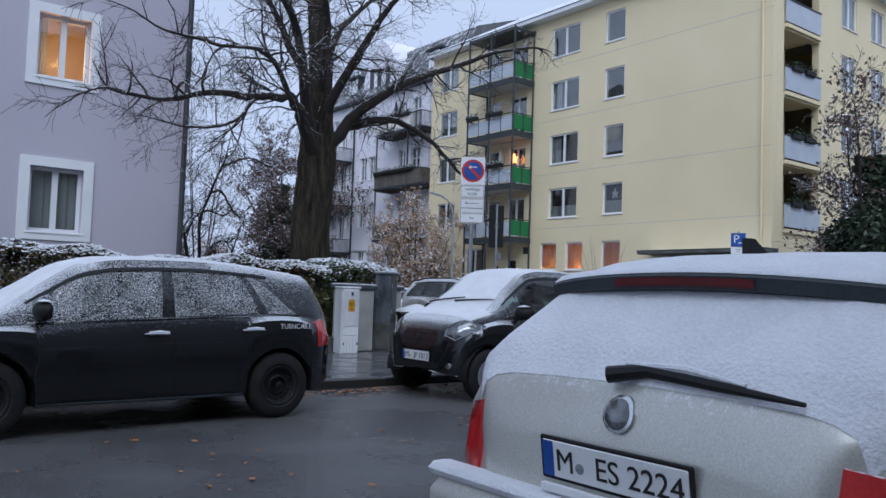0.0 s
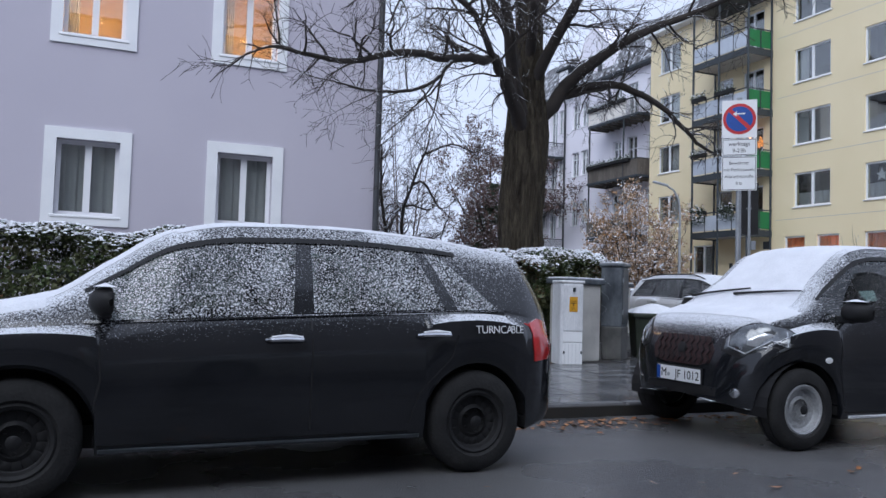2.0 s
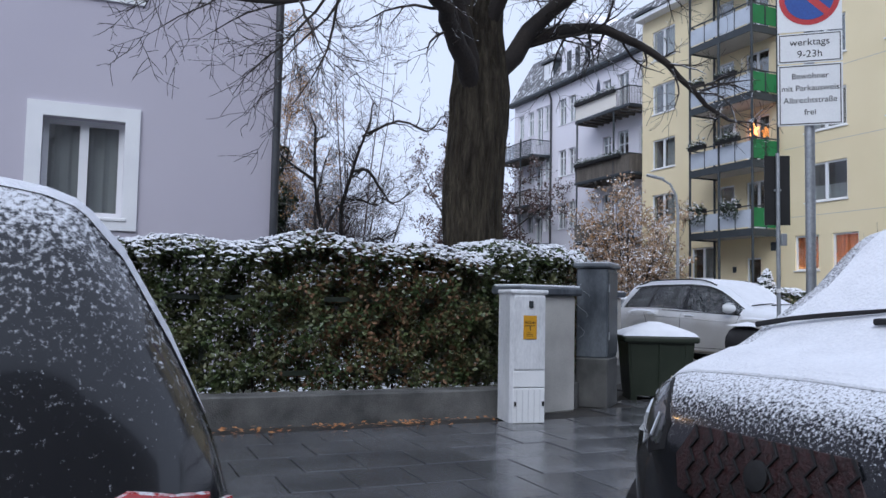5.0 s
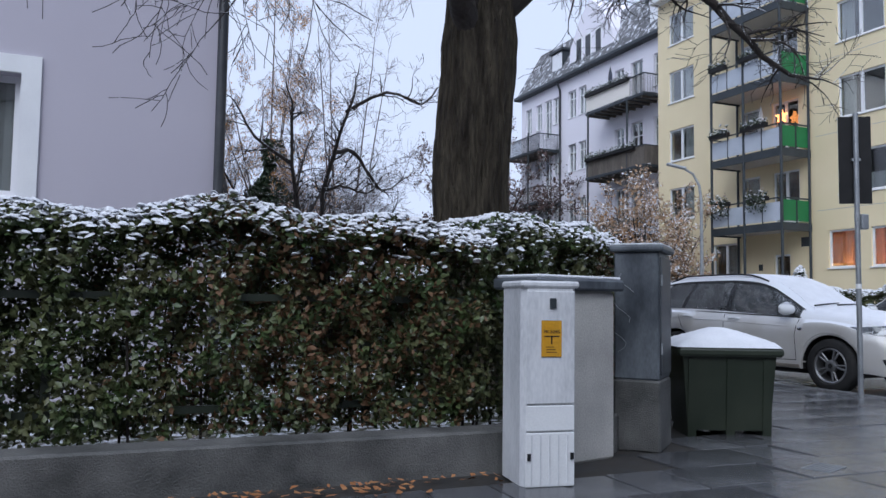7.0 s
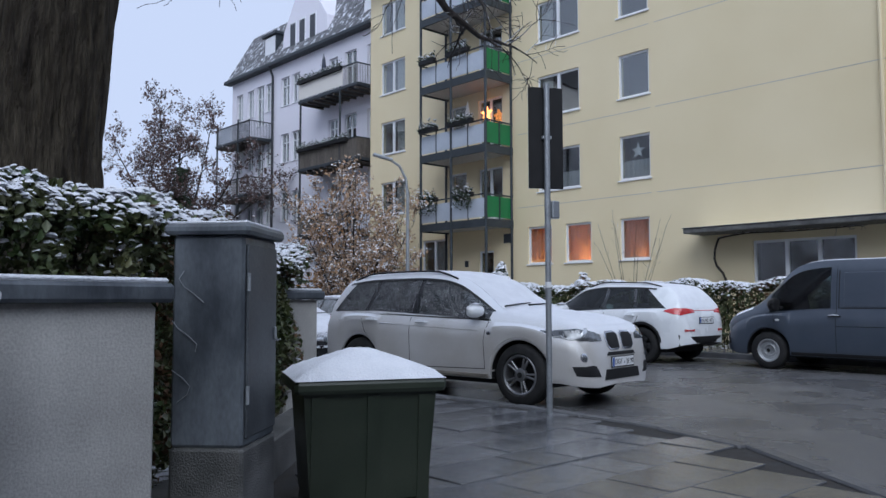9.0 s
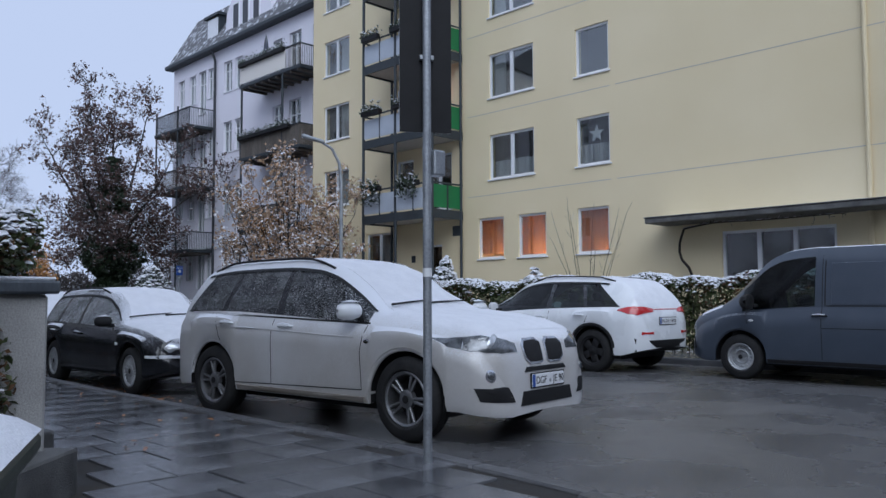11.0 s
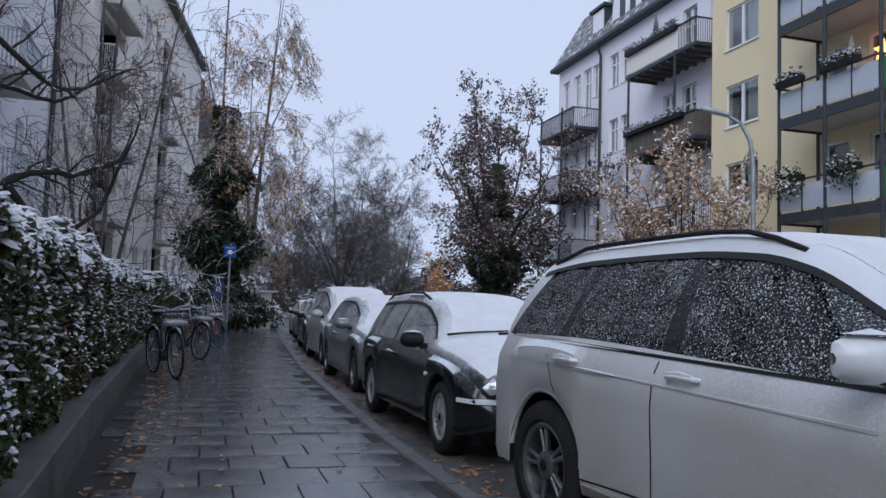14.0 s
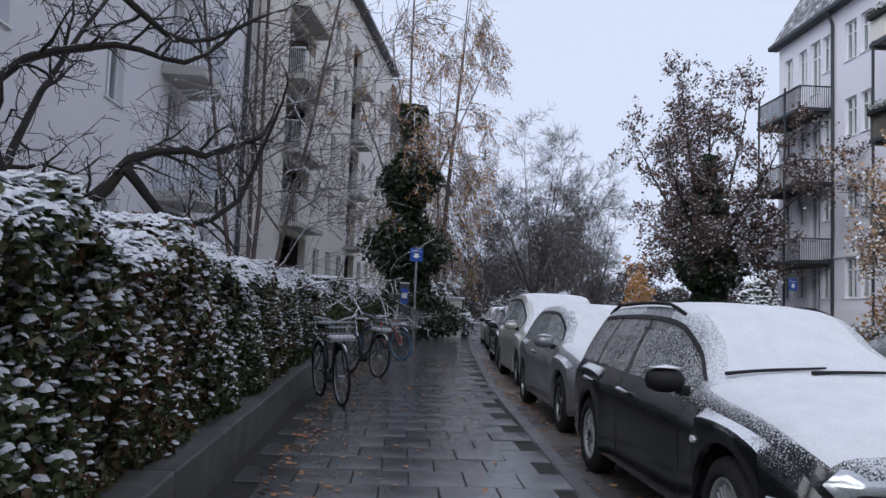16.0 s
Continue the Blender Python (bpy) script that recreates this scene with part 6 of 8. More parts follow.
for side in (1, -1):
    kia.cling("tail_lamp", [(x, side * y, z) for x, y, z in ((-2.22, 0.38, 1.02), (-2.20, 0.40, 1.08), (-2.12, 0.72, 1.11), (-1.86, 0.90, 1.11), (-1.80, 0.92, 1.08), (-2.02, 0.90, 1.01), (-2.16, 0.78, 0.97))], M_REDLENS, 0.012, 5, "slim red tail lamp")
    kia.patch("reflector", [Vector((-2.6, side * y, z)) for y, z in ((0.45, 0.64), (0.72, 0.64), (0.72, 0.69), (0.45, 0.69))], (1, 0, 0), M_REDLENS, 0.012, 2)
    kia.side_patch("sill_cladding", [(0.85, 0.305), (-0.9, 0.305), (-0.9, 0.40), (0.85, 0.40)], side, M_BLACK, 0.012, 2)
    kia.seam([(0.92, 0.40), (0.94, 0.98)], side)
    kia.seam([(-0.37, 0.40), (-0.38, 1.03)], side)
    kia.seam([(-0.95, 0.42), (-1.2, 0.85), (-1.3, 1.05)], side)
kia.arches(M_BLACK)
kia.rails(M_BLACK, -1.6, 0.2)

# panel van
van = Car(dict(L=4.95, W=1.90, R=0.34, axles=(1.52, -1.48), roof=0.74, sill=0.26, gap=0.07, bench=False,
    top=[(-2.475, 0.55), (-2.47, 1.2), (-2.44, 1.75), (-2.36, 1.92), (-2.1, 1.97), (0.4, 1.985), (0.8, 1.95), (1.05, 1.86), (1.5, 1.45), (1.85, 1.155), (2.0, 1.10), (2.25, 1.0), (2.40, 0.85), (2.46, 0.65), (2.475, 0.45)],
    belt=[(-2.475, 0.50), (-2.4, 1.08), (0.0, 1.08), (1.0, 1.04), (1.7, 0.99), (2.1, 0.86), (2.35, 0.68), (2.475, 0.42)],
    glass=[(0.40, 1.50)], ends=[(0.0, 0.0)], screen=(1.07, 1.83), rear=(-2.47, -2.46)))
van.make("panel_van", Matrix.Translation((20.98, 13.42, 0)) @ pose(0, 0, 0, 0, 0, 90), "slate-blue panel van with steel wheels, parked by the kerb", M_VANPAINT, M_CARGLASS, M_CARGLASS, snow=(0.006, 0.008))
van.wheels("steel", M_STEELRIM, M_BLACK)
van.mirror(1.30, 1.18, M_BLACK, 1.6)
van.handle(0.32, 0.98, M_BLACK)
for side in (1, -1):
    van.seam([(0.30, 0.32), (0.30, 1.85)], side)
    van.seam([(1.38, 0.85), (1.42, 1.04)], side)
    van.seam([(0.30, 0.80), (-2.4, 0.80)], side)
    van.seam([(0.26, 1.78), (0.26, 1.12), (-0.95, 1.12), (-0.95, 1.78)], side, 0.008)
    van.side_patch("side_panel", [(0.18, 1.14), (-0.9, 1.14), (-0.9, 1.74), (0.18, 1.74)], side, M_VANPAINT, 0.008, 2)
    van.seam([(-1.0, 0.34), (-1.0, 1.85)], side)
    van.side_patch("sill_cladding", [(1.1, 0.27), (-1.0, 0.27), (-1.0, 0.33), (1.1, 0.33)], side, M_BLACK, 0.012, 1)
    van.patch("headlamp", [Vector((2.7, side * y, z)) for y, z in ((0.55, 0.76), (0.58, 0.90), (0.84, 0.96), (0.92, 0.92), (0.86, 0.78))], (-1, -side * 0.5, -0.1), M_CLEARLENS, 0.012, 4)
    van.side_patch("marker", oval(1.32, 0.90, 0.04, 0.018), side, M_SIGNWHITE, 0.01)
van.end_patch("bumper", [(-0.85, 0.44), (-0.85, 0.62), (0.85, 0.62), (0.85, 0.44)], 1, M_BLACK, 0.02, 3)
# farther cars across the street
for y, paint, lab in ((25.0, M_WHITEPAINT, "snow-covered white car across the street"), (30.0, M_GREYPAINT, "snow-covered grey car across the street")):
    c = estate("parked_car", Matrix.Translation((20.7, y, 0)) @ pose(0, 0, 0, 0, 0, 90), lab, paint)
    c.wheels("spoke5", M_ALLOY)
    c.mirror(0.78, 0.95, M_BLACK, 1.0, True)


# ---- garden walls, cabinets, bin ----
def low_wall(pts, h, thick, name, label):
    """A low concrete wall with a chamfered top along plan points."""
    mb = MB()
    for a, c in zip(pts[:-1], pts[1:]):
        a, c = Vector(a), Vector(c)
        d = c - a
        m = Matrix.Translation((a.x, a.y, 0)) @ Matrix.Rotation(math.atan2(d.y, d.x), 4, "Z")
        mb.box(0, 0, 0.05, d.length, thick, h, 0.015, m)
    return solid(name, mb, M_CONC, label, "wall", "structure")


low_wall([(-60, 11.13), (6.34, 11.02)], 0.36, 0.25, "wall_garden_south", "low stained concrete wall under the hedge")
low_wall([(7.15, 11.36), (10.0, 14.25)], 0.36, 0.25, "wall_garden_corner", "low concrete wall cutting the corner")
low_wall([(9.98, 14.6), (9.75, 20), (9.58, 27), (9.6, 31.2)], 0.42, 0.25, "wall_garden_east", "low concrete wall under the hedge")
low_wall([(9.66, 31.8), (9.75, 33), (10.9, 45.0)], 0.55, 0.25, "wall_garden_north", "low garden wall along the pavement")


def pier(x, y, turn, length, h, label):
    """A rendered wall pier with a grey cap that carries a little snow."""
    m = Matrix.Translation((x, y, 0.09)) @ pose(0, 0, 0, 0, 0, turn)
    p = thing("wall_pier", m, label, "pier")
    part("shaft", MB().box(0, 0, 0, length, 0.36, h - 0.09, 0.02), M_STUCCO, p)
    part("cap", MB().box(-0.05, -0.05, h - 0.088, length + 0.05, 0.41, h - 0.01, 0.015), M_CABDARK, p, "dark flat cap")
    part("snow_layer", MB().box(-0.03, -0.03, h - 0.009, length + 0.03, 0.39, h + 0.012, 0.008), M_SNOW, p)


pier(6.32, 11.03, 14, 0.74, 1.25, "weathered pale stucco wall pier beside the hedge")
pier(9.82, 14.28, 93, 0.4, 1.27, "pale stucco pier at the end of the hedge")

cab = thing("distribution_cabinet", Matrix.Translation((5.95, 10.56, 0.092)) @ pose(0, 0, 0, 0, 0, -8), "tall grimy light-grey telecom cabinet before the hedge", "cabinet")
part("body", MB().prism([(0.0, 0.34), (0.0, 0.04), (0.03, 0.0), (0.31, 0.0), (0.34, 0.04), (0.34, 0.34)], 0.02, 1.16), M_CABGREY, cab)
part("lid", MB().box(-0.012, -0.012, 1.16, 0.352, 0.352, 1.2, 0.012), M_CABGREY, cab)
part("door", MB().box(0.02, -0.012, 0.49, 0.32, -0.0005, 1.14, 0.004), M_CABGREY, cab, "upper door with drip stains")
part("panel", MB().box(0.02, -0.012, 0.335, 0.32, -0.0005, 0.48, 0.004), M_SIGNWHITE, cab)
low = part("lower_door", MB().box(0.02, -0.012, 0.02, 0.32, -0.0005, 0.325, 0.004), M_SIGNWHITE, cab)
for k in range(5):
    part("rib", MB().box(0.05 + 0.055 * k, -0.016, 0.03, 0.058 + 0.055 * k, -0.012, 0.31), M_CABGREY, low)
for x in (0.028, 0.292):
    part("catch", MB().box(x, -0.02, 0.17, x + 0.02, -0.012, 0.21), M_BLACK, low)
part("handle", MB().box(0.16, -0.026, 1.04, 0.20, -0.012, 1.10, 0.004), M_DARKMETAL, cab)
tag = part("label_plate", MB().box(0.11, -0.017, 0.76, 0.235, -0.0125, 0.97, 0.003), M_TAG, cab, "ochre label plate with lettering")
writing("figures", "FK.5245", 0.03, M_INK, tag, Matrix.Translation((0.1725, -0.0185, 0.905)) @ pose(0, 0, 0, 90))
part("mark", MB().box(0.125, -0.0185, 0.875, 0.22, -0.017, 0.882).box(0.168, -0.0185, 0.835, 0.176, -0.017, 0.875), M_INK, tag)
for k, z in enumerate((0.785, 0.80, 0.815)):
    part("small_print", MB().box(0.14, -0.0182, z, 0.205 - 0.01 * k, -0.017, z + 0.004), M_INK, tag)

dk = thing("power_cabinet", Matrix.Translation((7.43, 11.22, 0.092)) @ pose(0, 0, 0, 0, 0, 42), "tall dark scuffed metal power cabinet on a concrete base", "cabinet")
part("base", MB().box(0.0, 0.0, 0, 0.46, 0.34, 0.52, 0.015), M_CONC, dk)
part("body", MB().box(0.005, 0.005, 0.522, 0.455, 0.335, 1.46, 0.012), M_CABDARK, dk)
part("roof", MB().box(-0.03, -0.03, 1.462, 0.49, 0.37, 1.51, 0.015), M_CABDARK, dk)
part("snow_layer", MB().box(-0.015, -0.015, 1.511, 0.475, 0.355, 1.522, 0.005), M_SNOW, dk)
part("door", MB().box(0.03, -0.008, 0.56, 0.43, 0.0045, 1.42, 0.004), mat("dark_blotched_door", (0.03, 0.034, 0.04), (0.09, 0.10, 0.11), 0.45, 2.5, 60, 0.1), dk)
for z in (0.75, 1.25):
    part("hinge", MB().tube([(0.022, -0.012, z - 0.04), (0.022, -0.012, z + 0.04)], 0.008, 6), M_ZINC, dk)
part("lock", MB().box(0.385, -0.02, 0.98, 0.405, -0.008, 1.04, 0.003), M_ZINC, dk)
for k in range(3):
    a = [(-0.006, 0.30 - 0.03 * k - 0.06 * math.sin(i * 0.9 + k), 0.72 + 0.22 * k + 0.035 * i) for i in range(5)]
    part("scratch_mark", MB().tube(a, 0.0025, 4), M_ZINC, dk, "pale scribbled scratch")

bn = thing("grit_bin", Matrix.Translation((8.05, 11.76, 0.092)) @ pose(0, 0, 0, 0, 0, -25) @ Matrix.Diagonal((0.86, 0.9, 1.0, 1)), "dark green plastic grit bin with a snow-covered lid", "grit bin")
mb = MB()
for x0, x1, in ((0.03, 0.90),):
    vs = [(x0 + 0.05, 0.05, 0.06), (x1 - 0.05, 0.05, 0.06), (x1 - 0.05, 0.62, 0.06), (x0 + 0.05, 0.62, 0.06), (x0, 0.0, 0.66), (x1, 0.0, 0.66), (x1, 0.68, 0.66), (x0, 0.68, 0.66)]
    mb.add(vs, [(0, 3, 2, 1), (4, 5, 6, 7), (0, 1, 5, 4), (1, 2, 6, 5), (2, 3, 7, 6), (3, 0, 4, 7)])
part("tub", mb, M_GREEN_BIN, bn)
for x in (0.08, 0.44, 0.78):
    part("rib", MB().add([(x, 0.045, 0.0), (x + 0.08, 0.045, 0.0), (x + 0.08, 0.6, 0.0), (x, 0.6, 0.0), (x, -0.015, 0.64), (x + 0.08, -0.015, 0.64), (x + 0.08, 0.02, 0.64), (x, 0.02, 0.64)], [(0, 3, 2, 1), (4, 5, 6, 7), (0, 1, 5, 4), (1, 2, 6, 5), (2, 3, 7, 6), (3, 0, 4, 7)]), M_GREEN_BIN, bn)
part("lid", MB().box(-0.03, -0.05, 0.66, 0.96, 0.74, 0.73, 0.02), M_GREEN_BIN, bn, "overhanging lid")
sv = [(-0.025, -0.045, 0.735), (0.955, -0.045, 0.735), (0.955, 0.735, 0.735), (-0.025, 0.735, 0.735), (-0.02, -0.04, 0.765), (0.95, -0.04, 0.765), (0.95, 0.73, 0.765), (-0.02, 0.73, 0.765)]
sn = MB()
G = 14
for j in range(G + 1):
    for i in range(G + 1):
        u, w = i / G, j / G
        rim = min(u, 1 - u, w, 1 - w)
        z = 0.732 + min(rim * 12, 1) * 0.028 + min(rim, 0.42) * 0.30 * (1 + 0.06 * noise.noise(Vector((u * 4, w * 4, 0))))
        sn.add([(-0.03 + 0.99 * u, -0.05 + 0.79 * w, z)], [])
sn.f = [(j * (G + 1) + i, j * (G + 1) + i + 1, (j + 1) * (G + 1) + i + 1, (j + 1) * (G + 1) + i) for j in range(G) for i in range(G)]
part("snow_cover", sn, M_SNOW, bn, "domed snow cover on the lid", smooth=True)

# ---- signs ----
def sign_post(x, y, h, label):
    p = thing("sign_post", Matrix.Translation((x, y, 0.09)), label, "sign post")
    part("pole", MB().tube([(0, 0, -0.05), (0, 0, h / 2), (0, 0, h)], 0.031, 14), M_ZINC, p, smooth=True)
    part("pole_cap", MB().tube([(0, 0, h), (0, 0, h + 0.012)], 0.033, 14), M_ZINC, p)
    return p


def board(p, z0, z1, w, yaw, front, back=None, name="sign_plate"):
    """A sign board held before the pole; its local axes: x along, z out."""
    m = Matrix.Translation((0, 0, (z0 + z1) / 2)) @ pose(0, 0, 0, 0, 0, yaw) @ pose(0, 0, 0, 90) @ Matrix.Translation((0, 0, 0.045))
    h = (z1 - z0) / 2
    pl = part(name, MB().box(-w / 2, -h, -0.004, w / 2, h, 0.0), front, p, m=m)
    part("clamp", MB().box(-0.05, -0.015, -0.05, 0.05, 0.015, -0.005), M_ZINC, pl)
    return pl


def disc(r, z0, z1, n=32):
    return MB().lathe([(r, z0), (r, z1), (0, z1)], n)


FLAT = pose(0, 0, 0, 90)
np1 = sign_post(6.72, 8.0, 3.32, "no-parking sign with two white panels on a grey pole")
pl = board(np1, 2.86, 3.30, 0.38, -42, M_SIGNWHITE)
part("red_ring", disc(0.18, 0.0, 0.002), M_SIGNRED, pl, m=FLAT @ pose(0, 0, 0, 0, 0, 0))
part("blue_field", disc(0.146, 0.002, 0.004), M_SIGNBLUE, pl, m=FLAT)
part("red_bar", MB().box(-0.16, -0.022, 0.004, 0.16, 0.022, 0.0055, m=pose(0, 0, 0, 0, 0, -45)), M_SIGNRED, pl)
part("arrow", MB().prism([(-0.07, 0.06), (-0.03, 0.09), (-0.03, 0.068), (0.06, 0.068), (0.06, 0.052), (-0.03, 0.052), (-0.03, 0.03)], 0.0056, 0.0066), M_SIGNWHITE, pl)
pl = board(np1, 2.655, 2.85, 0.38, -42, M_SIGNWHITE)
writing("lettering", "werktags", 0.065, M_INK, pl, pose(0, 0.036, 0.001))
writing("lettering", "9-23h", 0.065, M_INK, pl, pose(0, -0.042, 0.001))
pl2 = board(np1, 2.25, 2.645, 0.38, -42, M_SIGNWHITE)
for k, tx in enumerate(("Bewohner", "mit Parkausweis", "Albrechtstraße", "frei")):
    writing("lettering", tx, 0.052, M_INK, pl2, pose(0, 0.12 - 0.078 * k, 0.001))
for q, hh in ((pl, 0.09), (pl2, 0.19)):
    for a in ((-0.18, -hh, 0.18, -hh + 0.006), (-0.18, hh - 0.006, 0.18, hh), (-0.18, -hh, -0.174, hh), (0.174, -hh, 0.18, hh)):
        part("border", MB().box(a[0], a[1], 0.0, a[2], a[3], 0.0012), M_INK, q)

sp2 = sign_post(12.02, 13.37, 3.42, "grey pole with a dark sign seen from behind")
pl = board(sp2, 2.33, 3.40, 0.38, 150, M_SIGNWHITE)
part("back", MB().box(-0.19, -0.535, -0.0075, 0.19, 0.535, -0.005, 0.001), M_BLACK, pl, "blackish sign back")
part("junction_box", MB().box(0.03, -0.05, 2.02, 0.14, 0.05, 2.2, 0.01), M_ZINC, sp2)
for z in (1.3, 1.9, 2.15):
    part("band", MB().tube([(0, 0, z), (0, 0, z + 0.06)], 0.0335, 14), M_SIGNWHITE if z == 1.3 else M_ZINC, sp2, smooth=True)

ps = sign_post(22.6, 13.2, 3.5, "blue parking sign with a white panel")
pl = board(ps, 3.0, 3.46, 0.46, -62, M_SIGNBLUE)
writing("lettering", "P", 0.38, M_SIGNWHITE, pl, pose(-0.06, 0.02, 0.002))
part("arrow", MB().prism([(0.0, -0.1), (0.05, -0.06), (0.05, -0.09), (0.17, -0.09), (0.17, -0.11), (0.05, -0.11), (0.05, -0.14)], 0.001, 0.003), M_SIGNWHITE, pl)
pl = board(ps, 2.46, 2.98, 0.46, -62, M_SIGNWHITE)
for k, tx in enumerate(("werktags", "9-23h", "mit Parkschein", "oder", "Parkausweis", "Albrechtstraße")):
    writing("lettering", tx, 0.05, M_INK, pl, pose(0, 0.2 - 0.08 * k, 0.001))


def parkschein(x, y, z, yaw, label):
    p = sign_post(x, y, z + 0.4, label)
    pl = board(p, z, z + 0.38, 0.36, yaw, M_SIGNBLUE)
    writing("lettering", "Parkschein", 0.065, M_SIGNWHITE, pl, pose(0, 0.10, 0.001))
    part("arrow", MB().prism([(-0.06, 0.03), (0.06, 0.03), (0.06, -0.04), (0.12, -0.04), (0, -0.11), (-0.12, -0.04), (-0.06, -0.04)], 0.001, 0.003), M_SIGNWHITE, pl)
    return p


parkschein(11.25, 38.2, 2.52, -2, "blue parking-ticket sign above the ticket machine")
parkschein(23.2, 40.3, 2.2, 20, "blue parking-ticket sign across the street")
tm = thing("ticket_machine", Matrix.Translation((10.95, 37.3, 0.092)), "dark slim parking ticket machine with a blue panel", "ticket machine")
part("column", MB().box(-0.14, -0.12, 0, 0.14, 0.12, 1.85, 0.02), M_DARKMETAL, tm)
part("panel", MB().box(-0.10, -0.126, 1.3, 0.10, -0.1205, 1.72), M_SIGNBLUE, tm)
part("display", MB().box(-0.07, -0.130, 1.45, 0.07, -0.1265, 1.6), M_FROST, tm)
part("snow_layer", MB().box(-0.13, -0.11, 1.851, 0.13, 0.11, 1.875, 0.01), M_SNOW, tm)

lamp = thing("street_lamp", Matrix.Translation((22.2, 27.95, 0.1)), "grey curved street lamp by the kerb", "street lamp")
part("pole", MB().tube([(0, 0, 0), (0, 0, 2.5), (0, 0, 4.6), (-0.06, 0.03, 5.15), (-0.25, 0.12, 5.55), (-0.5, 0.24, 5.72)], [0.075, 0.06, 0.05, 0.045, 0.04, 0.04], 12), M_ZINC, lamp, smooth=True)
hd = MB().box(-0.62, -0.09, -0.05, 0.05, 0.09, 0.04, 0.03)
part("head", hd, M_ZINC, lamp, m=Matrix.Translation((-0.5, 0.24, 5.75)) @ pose(0, 0, 0, 0, 14, -26))

# ---- bicycles ----
def bicycle(m, label, frame_mat, tyre_mat, basket=True):
    b = thing("bicycle", m, label, "bicycle", "bicycles by the hedge")
    R = 0.345
    for x in (0.0, 1.07):
        t = MB()
        n = 32
        ring = [(x + R * math.cos(6.2832 * k / n), 0, R + R * math.sin(6.2832 * k / n)) for k in range(n + 1)]
        w = part("wheel", t.tube(ring, 0.019, 7, False), tyre_mat, b, smooth=True)
        part("rim", MB().tube([(x + (R - 0.028) * math.cos(6.2832 * k / n), 0, R + (R - 0.028) * math.sin(6.2832 * k / n)) for k in range(n + 1)], 0.008, 5, False), M_ZINC, w, smooth=True)
        sp = MB()
        for k in range(20):
            a = 6.2832 * k / 20
            sp.tube([(x, 0.02 * (-1) ** k, R), (x + (R - 0.03) * math.cos(a), 0, R + (R - 0.03) * math.sin(a))], 0.0016, 3, False)
        sp.tube([(x, -0.04, R), (x, 0.04, R)], 0.02, 8)
        part("spokes", sp, M_ZINC, w)
        part("mudguard", MB().tube([(x + (R + 0.03) * math.cos(a), 0, R + (R + 0.03) * math.sin(a)) for a in np.linspace(0.3, 3.0, 14)], 0.02, 6), M_DARKMETAL, b, smooth=True)
        part("mudguard_snow", MB().tube([(x + (R + 0.05) * math.cos(a), 0, R + (R + 0.05) * math.sin(a)) for a in np.linspace(0.9, 2.3, 9)], [0.004] + [0.014] * 7 + [0.004], 6), M_SNOW, b, smooth=True)
    fr = MB().tube([(0, 0.05, R), (0.42, 0.02, 0.82)], 0.009, 6).tube([(0, 0, R), (0.47, 0, 0.30)], 0.011, 6).tube([(0.47, 0, 0.30), (0.36, 0, 0.86)], 0.017, 8).tube([(0.47, 0, 0.30), (0.70, 0, 0.45), (0.86, 0, 0.82)], 0.02, 8).tube([(0.0, -0.05, R), (0.40, 0, 0.80)], 0.009, 6)
    part("frame", fr, frame_mat, b, smooth=True)
    part("fork", MB().tube([(1.07, 0.05, R), (0.97, 0.05, 0.62), (0.88, 0, 0.72), (0.84, 0, 0.98)], 0.013, 6).tube([(1.07, -0.05, R), (0.97, -0.05, 0.62), (0.88, 0, 0.72)], 0.012, 6), frame_mat, b, smooth=True)
    part("handlebar", MB().tube([(0.66, 0.29, 1.04), (0.80, 0.26, 1.06), (0.86, 0.1, 1.03), (0.84, 0, 0.99), (0.86, -0.1, 1.03), (0.80, -0.26, 1.06), (0.66, -0.29, 1.04)], 0.013, 8), M_ZINC, b, smooth=True)
    for y in (0.28, -0.28):
        part("grip", MB().tube([(0.64, y, 1.038), (0.77, y - 0.01 * (1 if y > 0 else -1), 1.058)], 0.02, 8), M_BLACK, b, smooth=True)
    part("saddle", MB().prism([(0.24, -0.09), (0.24, 0.09), (0.34, 0.075), (0.52, 0.02), (0.52, -0.02), (0.34, -0.075)], 0.90, 0.96), M_BLACK, b)
    part("saddle_snow", MB().prism([(0.25, -0.085), (0.25, 0.085), (0.34, 0.07), (0.51, 0.018), (0.51, -0.018), (0.34, -0.07)], 0.961, 0.99), M_SNOW, b)
    part("seat_post", MB().tube([(0.37, 0, 0.80), (0.345, 0, 0.90)], 0.013, 8), M_ZINC, b)
    part("crank", MB().tube([(0.47, -0.04, 0.30), (0.47, 0.05, 0.30)], 0.09, 16).tube([(0.47, 0.06, 0.30), (0.58, 0.07, 0.18)], 0.01, 6).tube([(0.47, -0.06, 0.30), (0.36, -0.07, 0.42)], 0.01, 6), M_DARKMETAL, b)
    part("rack", MB().tube([(-0.25, 0.06, 0.74), (0.30, 0.05, 0.74), (0.30, -0.05, 0.74), (-0.25, -0.06, 0.74), (-0.25, 0.06, 0.74)], 0.007, 6).tube([(-0.1, 0.07, 0.74), (0, 0.06, R)], 0.006, 5).tube([(-0.1, -0.07, 0.74), (0, -0.06, R)], 0.006, 5), M_DARKMETAL, b)
    part("kickstand", MB().tube([(0.40, -0.05, 0.28), (0.30, -0.2, 0.0)], 0.01, 6), M_ZINC, b)
    part("headlamp", MB().lathe([(0.035, 0), (0.03, 0.05), (0.0, 0.06)], 12), M_CHROME, b, m=pose(0.99, 0, 0.80, 0, 0, 0))
